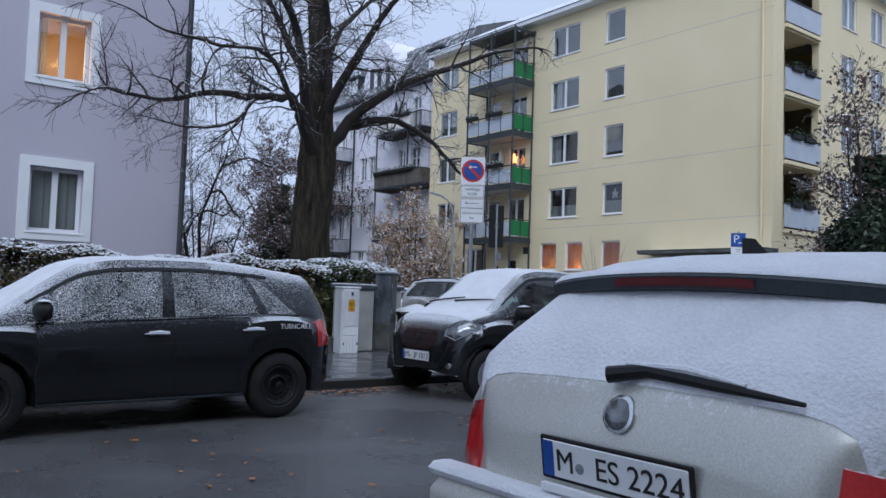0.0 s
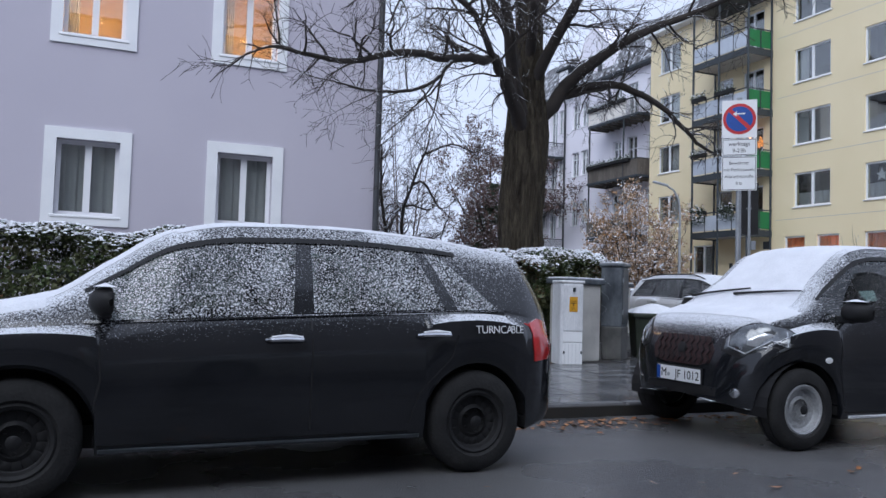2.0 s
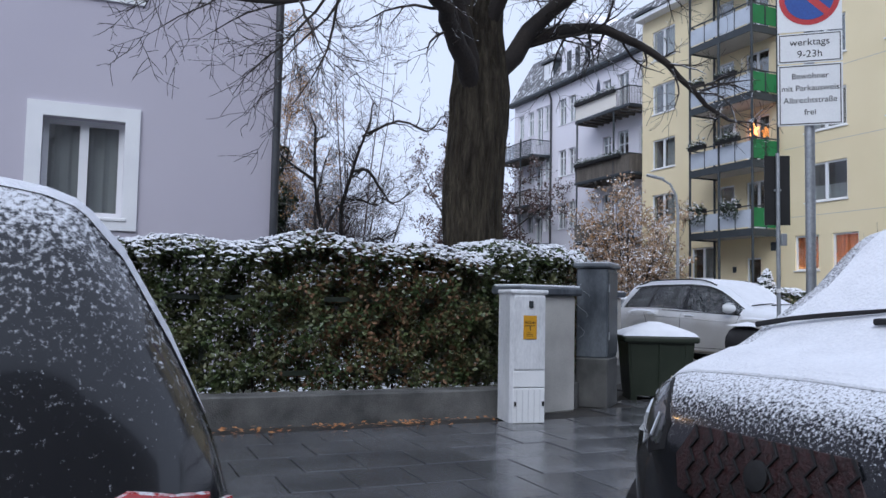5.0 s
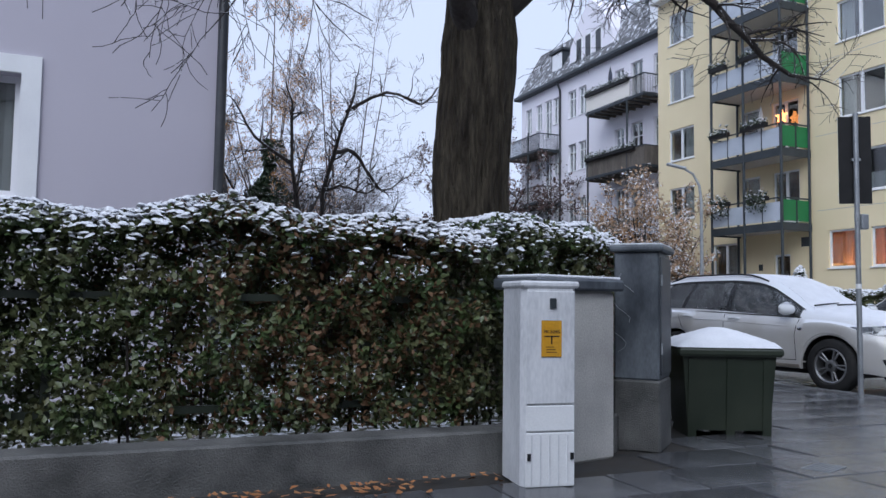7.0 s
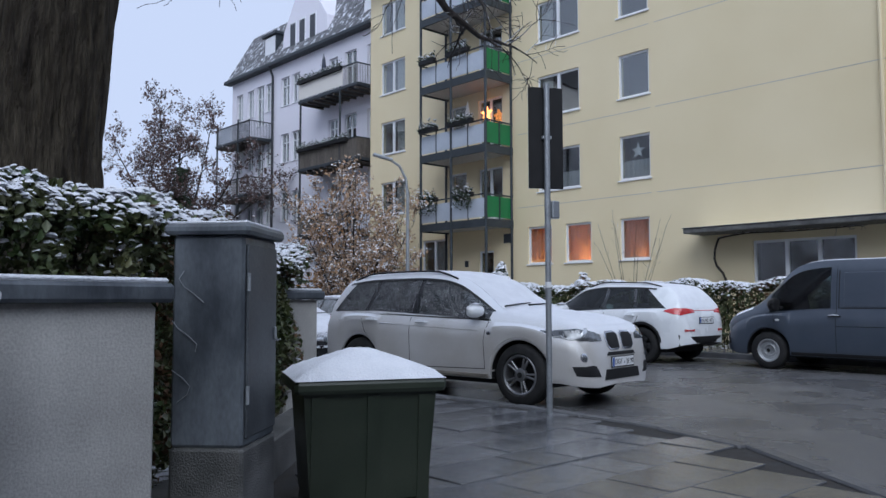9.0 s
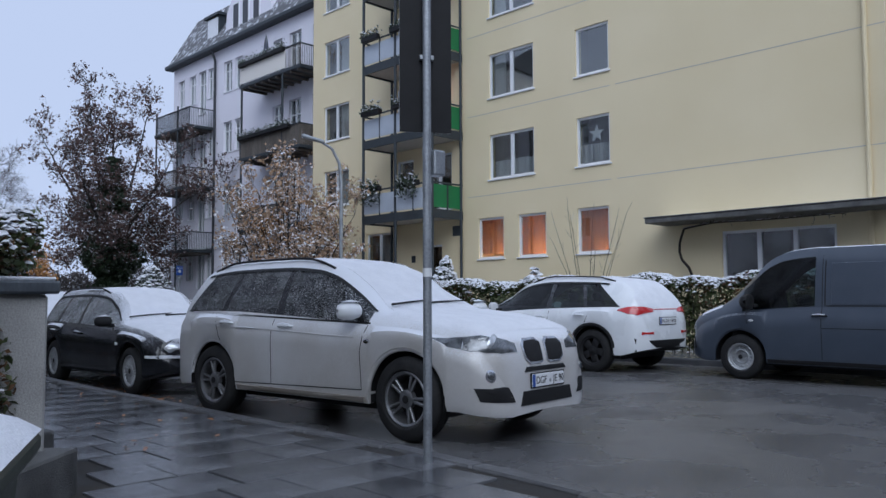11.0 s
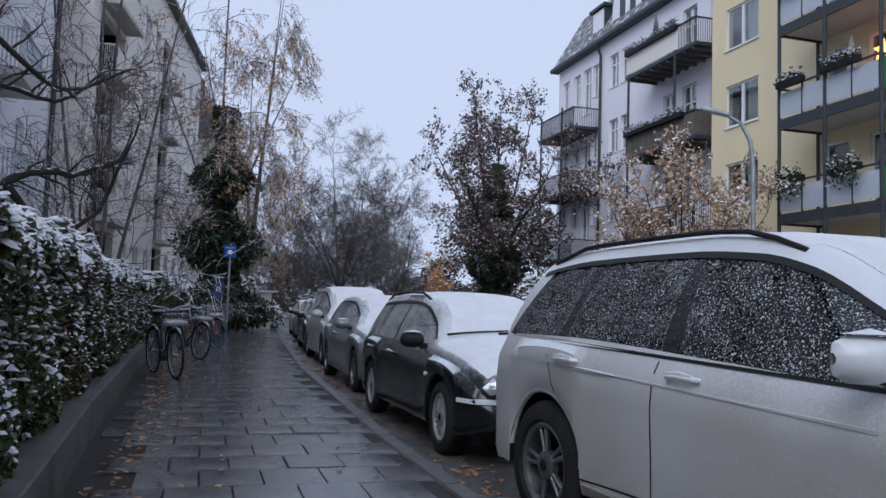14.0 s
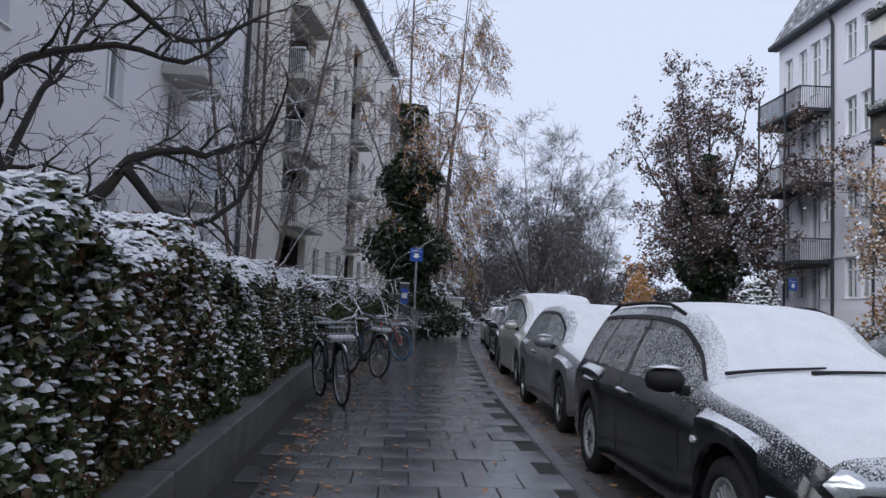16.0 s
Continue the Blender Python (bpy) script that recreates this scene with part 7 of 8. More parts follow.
    if basket:
        bk = MB()
        for z in (0.78, 0.86, 0.94, 1.0):
            bk.tube([(0.92, 0.16, z), (1.18, 0.17, z), (1.18, -0.17, z), (0.92, -0.16, z), (0.92, 0.16, z)], 0.005, 5)
        for k in range(7):
            y = -0.16 + 0.053 * k
            bk.tube([(1.18, y, 0.78), (1.18, y, 1.0)], 0.003, 4).tube([(0.92, y, 0.78), (0.92, y, 1.0)], 0.003, 4).tube([(0.92, y, 0.78), (1.18, y, 0.78)], 0.003, 4)
        part("basket", bk, M_ZINC, b, "wire basket rimmed with snow")
        part("basket_snow", MB().box(0.93, -0.15, 0.79, 1.17, 0.15, 0.84, 0.02), M_SNOW, b)


M_REDPAINT = mat("red_frame_paint", (0.35, 0.02, 0.025), (0.4, 0.03, 0.03), 0.3, 4, 80, 0.02, coat=0.5)
M_BLUETYRE = mat("blue_tyre", (0.02, 0.10, 0.20), (0.03, 0.13, 0.26), 0.6, 6, 60, 0.1)
M_NAVY = mat("navy_frame_paint", (0.012, 0.016, 0.04), (0.02, 0.025, 0.05), 0.3, 4, 80, 0.02, coat=0.5)
bicycle(Matrix.Translation((9.86, 26.40, 0.108)) @ pose(0, 0, 0, 3, 0, -70), "dark bicycle with snowy mudguards leaning by the hedge", M_NAVY, M_TYRE)
bicycle(Matrix.Translation((10.0, 30.3, 0.108)) @ pose(0, 0, 0, -3, 0, -60), "dark bicycle with a wire basket beside the hedge", M_DARKMETAL, M_TYRE)
bicycle(Matrix.Translation((10.2, 34.7, 0.108)) @ pose(0, 0, 0, 2, 0, -48), "red bicycle with blue tyres and a front basket", M_REDPAINT, M_BLUETYRE)
bicycle(Matrix.Translation((12.3, 46.9, 0.108)) @ pose(0, 0, 0, 2, 0, -110), "red bicycle parked by the garden fence", M_REDPAINT, M_TYRE, False)

# fence and terrace wall up the street
fence = thing("garden_fence", Matrix.Translation((10.65, 38.9, 0.09)) @ pose(0, 0, 0, 0, 0, 81), "grey board garden fence on a low wall", "fence")
for k in range(8):
    part("board", MB().box(k * 1.1, 0, 0.45, k * 1.1 + 1.06, 0.03, 1.1), M_CABDARK, fence)
    part("post", MB().box(k * 1.1 - 0.035, -0.02, 0.4, k * 1.1 + 0.035, 0.05, 1.16), M_DARKMETAL, fence)
solid("wall_terrace", MB().box(10.9, 49.0, 0.05, 13.4, 49.3, 1.7, 0.02), M_CREAM, "cream terrace wall with a pale coping", "wall", "structure")
solid("coping", MB().box(10.8, 48.9, 1.7, 13.5, 49.4, 1.8, 0.02), M_TRIM, "pale stone coping dusted with snow", "coping", "structure")

# ---- balcony things ----
star = thing("star_lamp", Matrix.Translation((27.55, 29.6, 8.55)), "glowing orange paper star in a balcony", "star lamp")
pts = []
for k in range(10):
    r = 0.30 if k % 2 == 0 else 0.12
    pts.append((r * math.sin(k * 0.62832), r * math.cos(k * 0.62832)))
part("paper", MB().prism(pts, -0.05, 0.05, "x"), lamp_mat("glowing_paper", (1.0, 0.36, 0.10), 3.0), star)
part("cord", MB().tube([(0, 0, 0.3), (0, 0, 0.75)], 0.004, 4), M_BLACK, star)
wstar = thing("window_star", Matrix.Translation((27.98, 23.0, 6.2)), "white paper star hanging in a window", "star")
part("paper", MB().prism([(p[0] * 0.9, p[1] * 0.9) for p in pts], -0.02, 0.02, "x"), M_SIGNWHITE, wstar)
um = thing("parasol", Matrix.Translation((26.9, 30.0, 6.95)), "closed pale parasol on a balcony", "parasol")
part("pole", MB().tube([(0, 0, 0), (0, 0, 2.0)], 0.02, 8), M_ZINC, um)
part("canopy", MB().tube([(0, 0, 0.85), (0, 0, 1.1), (0, 0, 1.7), (0, 0, 2.05)], [0.07, 0.12, 0.08, 0.01], 8), M_CURTAIN, um, smooth=True)
um2 = thing("parasol", Matrix.Translation((28.6, 42.6, 12.0)), "closed dark blue parasol on a balcony", "parasol")
part("pole", MB().tube([(0, 0, 0), (0, 0, 2.2)], 0.02, 8), M_ZINC, um2)
part("canopy", MB().tube([(0, 0, 0.9), (0, 0, 1.2), (0, 0, 1.8), (0, 0, 2.2)], [0.08, 0.14, 0.1, 0.01], 8), M_NAVY, um2, smooth=True)


# ---- hedges and trees ----
def quads(name, pos, size, tilt, material, seed, label, category, parent=None, aspect=0.6, kind="stuff"):
    """Many small folded leaves: pos (n, 3), size (n,), tilt: how far normals lean from straight up (0) to any way (1)."""
    rng = np.random.default_rng(seed)
    n = len(pos)
    nrm = rng.normal(size=(n, 3))
    nrm /= np.linalg.norm(nrm, axis=1, keepdims=True)
    nrm = nrm * np.reshape(tilt, (-1, 1)) + np.array([0, 0, 1.0]) * (1 - np.reshape(tilt, (-1, 1)))
    nrm /= np.linalg.norm(nrm, axis=1, keepdims=True) + 1e-9
    u = np.cross(nrm, rng.normal(size=(n, 3)))
    u /= np.linalg.norm(u, axis=1, keepdims=True) + 1e-9
    w = np.cross(nrm, u)
    s = np.reshape(size, (-1, 1))
    fold = nrm * s * 0.25
    v = np.stack([pos + u * s, pos + w * s * aspect + fold, pos - u * s, pos - w * s * aspect + fold], 1).reshape(-1, 3)
    me = bpy.data.meshes.new(name)
    me.vertices.add(4 * n)
    me.vertices.foreach_set("co", v.astype(np.float32).ravel())
    base = (np.arange(n) * 4)[:, None]
    tri = np.concatenate([base + np.array([0, 1, 2]), base + np.array([0, 2, 3])], 1).reshape(-1)
    me.loops.add(6 * n)
    me.loops.foreach_set("vertex_index", tri.astype(np.int32))
    me.polygons.add(2 * n)
    me.polygons.foreach_set("loop_start", np.arange(0, 6 * n, 3, dtype=np.int32))
    me.update()
    me.validate()
    me.materials.append(material)
    ob = new(name, me)
    if parent is not None:
        ob.parent = parent
        return tagged(ob, label if label else "", kind=kind)
    return tagged(ob, label, category, kind=kind)


def clumps(name, pos, size, material, seed, parent):
    """Small soft cushions of snow (flattened eight-sided lumps)."""
    rng = np.random.default_rng(seed)
    n = len(pos)
    ring = np.array([[math.cos(1.2566 * k), math.sin(1.2566 * k), 0.0] for k in range(5)])
    d = np.concatenate([ring, ring * 0.72 + np.array([0, 0, 0.36]), np.array([[0, 0, 0.52]])])
    a = rng.random(n) * 6.2832
    c, s = np.cos(a), np.sin(a)
    rot = np.stack([np.stack([c, -s, 0 * c], 1), np.stack([s, c, 0 * c], 1), np.stack([0 * c, 0 * c, 1 + 0 * c], 1)], 1)
    grow = rng.uniform(0.7, 1.3, (n, 5, 1))
    pts = np.einsum("nij,kj->nki", rot, d) * np.reshape(size, (-1, 1, 1)) * np.concatenate([grow, grow, np.ones((n, 1, 1))], 1)
    lean = rng.normal(0, 0.22, (n, 2))
    pts[:, :, 2] += pts[:, :, 0] * lean[:, :1] + pts[:, :, 1] * lean[:, 1:]
    v = (pts + pos[:, None, :]).reshape(-1, 3)
    base = (np.arange(n) * 11)[:, None]
    tris = [t for k in range(5) for t in ((k, (k + 1) % 5, 5 + (k + 1) % 5), (k, 5 + (k + 1) % 5, 5 + k), (5 + k, 5 + (k + 1) % 5, 10))]
    tri = np.concatenate([base + np.array(t) for t in tris], 1).reshape(-1)
    me = bpy.data.meshes.new(name)
    me.vertices.add(11 * n)
    me.vertices.foreach_set("co", v.astype(np.float32).ravel())
    me.loops.add(45 * n)
    me.loops.foreach_set("vertex_index", tri.astype(np.int32))
    me.polygons.add(15 * n)
    me.polygons.foreach_set("loop_start", np.arange(0, 45 * n, 3, dtype=np.int32))
    me.polygons.foreach_set("use_smooth", np.ones(15 * n, bool))
    me.update()
    me.materials.append(material)
    ob = new(name, me)
    ob.parent = parent
    return tagged(ob, "crusts of fresh snow", kind="stuff")


def hedge(name, pts, width, z0, z1, density, seed, label, snow=1.0, leaf=0.026, side=1, reach=0.5):
    """A clipped hedge along plan points; the street side lies on the walker's side (side = 1: to the right of the line)."""
    rng = np.random.default_rng(seed)
    root = thing(name, Matrix(), label, "hedge")
    P, SN, ST = [], [], MB()
    for a, c in zip(pts[:-1], pts[1:]):
        a, c = np.array(a, float), np.array(c, float)
        L = np.linalg.norm(c - a)
        d = (c - a) / L
        out = np.array([d[1], -d[0]]) * side
        # faces: street side, top, back; deeper leaves fill in behind
        for kind, area in (("side", L * (z1 - z0)), ("top", L * width), ("back", L * (z1 - z0) * 0.35)):
            n = int(density * area)
            s = rng.random(n) * L
            wob = 0.06 * np.sin(s * 2.1 + seed) + 0.05 * np.sin(s * 5.3) + 0.04 * np.sin(s * 0.7 + 2)
            if kind == "top":
                t, z = rng.random(n) * width, z1 - np.abs(rng.normal(0, 0.045, n)) + wob * 0.8
                edge = np.minimum(t, width - t)
                z -= np.clip(0.12 - edge, 0, 0.12) * 0.9
            else:
                h = rng.random(n) ** (0.95 if kind == "side" else 1)
                z = z0 + h * (z1 - z0 + wob)
                depth = np.abs(rng.normal(0, 0.15, n)) + (0.05 + 0.05 * np.sin(s * 3.7 + z * 6))
                depth += np.clip((z0 + 0.2 - z), 0, 1) * 0.2
                depth += 0.30 * np.clip(np.sin(s * 4.1 + z * 7.3) * np.sin(s * 9.7 - z * 5.1 + 1.3) - 0.1, 0, 1)
                t = depth if kind == "side" else width - depth
            q = np.stack([a[0] + d[0] * s - out[0] * t, a[1] + d[1] * s - out[1] * t, z], 1)
            P.append(q)
            if kind == "top":
                k = rng.random(n) < 0.75 * snow
                SN.append(q[k] + np.array([0, 0, 0.022]))
            elif kind == "side":
                k = (rng.random(n) < 0.30 * snow * np.clip((z - z1 + reach) / (reach - 0.05), 0.012, 1) ** (1.0 if reach < 0.6 else 1.3)) & (t < 0.22)
                SN.append(q[k] + np.array([0, 0, 0.02]))
        for k in range(int(L * 7)):  # stems
            s = rng.random() * L
            t = rng.uniform(0.2, width - 0.1)
            b = a + d * s - out * t
            e = b + rng.normal(0, 0.12, 2)
            ST.tube([(b[0], b[1], z0 - 0.15), (b[0] + rng.normal(0, 0.04), b[1] + rng.normal(0, 0.04), (z0 + z1) / 2), (e[0], e[1], z1 - 0.03)], [0.012, 0.009, 0.004], 4, False)
    P, SN = np.concatenate(P), np.concatenate(SN)
    tagged(part("stems", ST, M_TWIG, root), kind="stuff")
    pick = rng.random(len(P)) + 0.25 * np.sin(P[:, 0] * 1.7 + P[:, 1] * 1.3)
    size = rng.uniform(0.7, 1.35, len(P)) * leaf
    brown = pick < 0.17
    quads("leaves", P[~brown], size[~brown], np.full((~brown).sum(), 0.75), M_LEAF, seed + 1, "", "", root)
    quads("bronze_leaves", P[brown], size[brown], np.full(brown.sum(), 0.75), M_LEAF2, seed + 2, "reddish-bronze leaves", "", root)
    SN = SN[rng.random(len(SN)) < 0.8]
    clumps("snow_crust", SN, rng.uniform(0.4, 1.25, len(SN)) ** 1.3 * leaf * 1.0, M_SNOW, seed + 3, root)
    return root


hedge("hedge", [(-9, 11.42), (6.15, 11.32)], 0.85, 0.33, 1.72, 4600, 11, "clipped green hedge with bronze leaves and a snowy top")
hedge("hedge", [(6.2, 11.55), (7.2, 11.75), (9.85, 14.45)], 0.85, 0.30, 1.74, 3200, 12, "corner hedge with a snowy top above the grit bin")
hedge("hedge", [(9.92, 14.75), (9.68, 20), (9.52, 27), (9.54, 31.2)], 0.95, 0.38, 1.66, 4600, 13, "clipped hedge heavy with snow along the pavement", 2.3, 0.027, reach=1.4)
hedge("hedge", [(9.75, 31.9), (9.85, 34.5), (10.3, 38.5)], 0.9, 0.5, 1.75, 1500, 14, "loose hedge thickly covered in snow", 1.7, 0.034)
hedge("hedge", [(23.6, 27.2), (23.6, 21.5), (23.6, 13.5)], 0.9, 0.15, 1.72, 1000, 15, "clipped hedge before the yellow building", 1.2, 0.045, side=1)
hedge("hedge", [(24.0, 44), (23.8, 35)], 0.9, 0.15, 1.2, 300, 16, "low snowy hedge before the old building", 1.5, 0.045, side=1)
rail = thing("garden_rail", Matrix.Translation((0, 11.52, 0)), "dark green steel garden rail behind the hedge leaves", "fence")
for z in (0.47, 1.15):
    part("rail", MB().box(-9, 0, z, 6.1, 0.03, z + 0.045), M_GREEN_BIN, rail)
for k in range(8):
    part("post", MB().box(-8 + 1.9 * k, 0.03, 0.36, -7.95 + 1.9 * k, 0.07, 1.2), M_GREEN_BIN, rail)


class Grower:
    """Branches grown from main limbs."""

    def __init__(s, seed, thin=0.0034):
        s.r = random.Random(seed)
        s.thin = thin
        s.mb, s.tips, s.fine = MB(), [], MB()

    def limb(s, pts, r0, r1, n=10, sub=3):
        """A main limb through the given points, made smooth and a little crooked."""
        P = [Vector(p) for p in pts]
        out = []
        for i in range(len(P) - 1):
            a, b, c, d = P[max(i - 1, 0)], P[i], P[i + 1], P[min(i + 2, len(P) - 1)]
            for k in range(sub):
                t = k / sub
                q = 0.5 * ((2 * b) + (c - a) * t + (2 * a - 5 * b + 4 * c - d) * t * t + (3 * b - a - 3 * c + d) * t ** 3)
                out.append(q + Vector((s.r.gauss(0, 1), s.r.gauss(0, 1), s.r.gauss(0, 1))) * min(r0 * 0.18, 0.03) * (i + k > 0))
        out.append(P[-1])
        rad = [r0 + (r1 - r0) * (i / (len(out) - 1)) ** 0.8 for i in range(len(out))]
        s.mb.tube(out, rad, n)
        return out, rad

    def sprout(s, pts, rad, gap, length, depth, up=0.3, droop=0.0, crook=0.35, first=0.25, sides=4):
        """Side branches along a limb, and theirs in turn."""
        total, need = 0.0, gap * s.r.random()
        whole = sum((pts[i + 1] - pts[i]).length for i in range(len(pts) - 1))
        for i in range(len(pts) - 1):
            seg = pts[i + 1] - pts[i]
            total += seg.length
            while need < total:
                f = need / max(whole, 1e-6)
                need += gap * s.r.uniform(0.6, 1.4)
                if f < first:
                    continue
                d = seg.normalized()
                side = Vector((s.r.gauss(0, 1), s.r.gauss(0, 1), s.r.gauss(0, 1)))
                side = (side - d * side.dot(d)).normalized()
                way = (d * s.r.uniform(0.3, 0.8) + side * 0.9 + UP * up).normalized()
                L = length * s.r.uniform(0.5, 1.25) * (1.15 - 0.55 * f)
                s.branch(pts[i] + seg * s.r.random(), way, L, min(rad[i] * 0.55, 0.012 + 0.012 * L), depth, up, droop, crook, sides)
        tip = pts[-1]
        s.branch(tip, (pts[-1] - pts[-2]).normalized(), length * 0.8, rad[-1], depth, up, droop, crook, sides)

    def branch(s, p, way, L, r, depth, up, droop, crook, sides):
        n = 6 if L > 0.5 else 4
        pts, d = [p], way.copy()
        for k in range(n):
            d = (d + Vector((s.r.gauss(0, 1), s.r.gauss(0, 1), s.r.gauss(0, 1))) * crook * 0.5 + UP * (up * 0.15 - droop * 0.35)).normalized()
            pts.append(pts[-1] + d * L / n)
        rad = [max(r * (1 - 0.8 * k / n), s.thin) for k in range(n + 1)]
        (s.mb if r > 0.012 else s.fine).tube(pts, rad, 5 if r > 0.012 else 3, False)
        if depth <= 0:
            s.tips += pts[2:]
            return
        kids = max(3, int(L / (0.10 if depth == 1 else 0.16)))
        for k in range(kids):
            f = s.r.uniform(0.2, 1.0)
            i = min(int(f * n), n - 1)
            q = pts[i] + (pts[i + 1] - pts[i]) * (f * n - i)
            side = Vector((s.r.gauss(0, 1), s.r.gauss(0, 1), s.r.gauss(0, 1)))
            dd = (pts[i + 1] - pts[i]).normalized()
            side = (side - dd * side.dot(dd)).normalized()
            s.branch(q, (dd * 0.7 + side * 0.8 + UP * up * 0.5).normalized(), L * s.r.uniform(0.28, 0.62), rad[i] * 0.6, depth - 1, up, droop, crook, sides)


def finish(g, root, fine_mat=None, limb_mat=None):
    part("trunk", g.mb, limb_mat or M_LIMB, root, smooth=True)
    me = bpy.data.meshes.new("twig_mass")
    me.from_pydata(g.fine.v, [], g.fine.f)
    tagged(part("twig_mass", me, fine_mat or M_TWIG, root), kind="stuff")


# big old tree at the corner
big = thing("old_tree", Matrix(), "big old bare tree with a thick dark trunk", "tree")
g = Grower(21)
trunk = MB()
TR = [(7.62, 14.85, 0.0), (7.60, 14.86, 0.5), (7.62, 14.88, 1.6), (7.60, 14.92, 2.6), (7.66, 14.92, 3.5), (7.72, 14.95, 4.3), (7.72, 15.0, 5.2), (7.8, 15.1, 6.5), (7.7, 15.2, 8.0), (7.9, 15.3, 10.0)]
RR = [0.66, 0.53, 0.46, 0.45, 0.45, 0.44, 0.35, 0.28, 0.24, 0.14]
vs, n = [], 132
for k in range(151):
    t = k / 150 * (len(TR) - 1)
    i = min(int(t), len(TR) - 2)
    f = t - i
    c = Vector(TR[i]).lerp(Vector(TR[i + 1]), f)
    r = RR[i] * (1 - f) + RR[i + 1] * f
    for j in range(n):
        a = 6.2832 * j / n
        q = Vector((math.cos(a), math.sin(a), 0))
        rr = r * (1 + 0.07 * noise.noise(q * 1.3 + Vector((0, 0, c.z * 0.9))) + 0.05 * noise.noise(q * 6 + Vector((0, 0, c.z * 0.35)))) + 0.10 * max(0, noise.noise(q * 2.2 + Vector((5, 0, c.z * 1.1))) - 0.35) - 0.026 * (1 - min(1, 4.5 * abs(noise.noise(q * 7.5 + Vector((2, 0, c.z * 1.5))))))
        vs.append(c + q * rr)
trunk.add(vs, [(r * n + j, r * n + (j + 1) % n, (r + 1) * n + (j + 1) % n, (r + 1) * n + j) for r in range(150) for j in range(n)])
part("bole", trunk, M_BARK, big, "furrowed dark trunk", smooth=True)
MAIN_LIMBS = [
    ([(7.5, 14.75, 4.35), (7.12, 14.45, 4.8), (6.68, 14.0, 5.12), (6.2, 13.5, 5.25), (5.2, 12.9, 4.95), (4.1, 12.3, 4.75), (3.0, 11.8, 4.35), (2.0, 11.3, 4.25)], 0.20, 0.025),
    ([(7.5, 14.75, 4.6), (6.9, 14.2, 5.7), (6.3, 13.4, 6.6), (5.2, 12.5, 7.3), (3.8, 11.5, 7.6), (2.4, 10.8, 7.5)], 0.17, 0.03),
    ([(7.9, 14.87, 4.55), (8.4, 14.77, 5.08), (9.1, 14.6, 5.40), (9.9, 14.4, 5.35), (10.6, 14.25, 4.95), (11.3, 14.1, 4.35), (11.9, 14.1, 4.15)], 0.17, 0.022),
    ([(8.0, 14.9, 4.7), (8.7, 14.5, 5.6), (9.6, 13.9, 6.3), (10.8, 13.2, 6.9), (12.2, 12.6, 7.4)], 0.20, 0.03),
    ([(7.8, 14.8, 5.4), (8.1, 14.0, 6.6), (8.3, 12.9, 7.6), (8.6, 11.8, 8.4)], 0.16, 0.03),
    ([(7.6, 14.9, 5.6), (7.0, 15.2, 6.9), (6.2, 15.0, 8.0), (5.0, 14.4, 8.9)], 0.15, 0.03),
    ([(7.7, 14.9, 5.8), (7.3, 14.0, 7.1), (6.7, 13.0, 8.2), (6.2, 12.0, 9.2)], 0.14, 0.03),
    ([(7.8, 15.1, 6.5), (8.6, 15.6, 7.8), (9.6, 15.9, 8.8), (10.8, 16.0, 9.5)], 0.14, 0.03),
    ([(6.2, 13.5, 5.25), (5.5, 12.6, 5.5), (4.6, 11.6, 5.5), (3.6, 10.9, 5.2), (2.6, 10.5, 5.1)], 0.08, 0.02),
    ([(5.2, 12.9, 4.95), (4.4, 12.1, 4.2), (3.5, 11.6, 3.9), (2.8, 11.4, 3.9)], 0.05, 0.012),
]
for pts, r0, r1 in MAIN_LIMBS:
    P, R = g.limb(pts, r0 * 0.85, r1)
    g.sprout(P, R, 0.24, 1.45, 2, 0.10, 0.12, 0.32, 0.15)
finish(g, big)

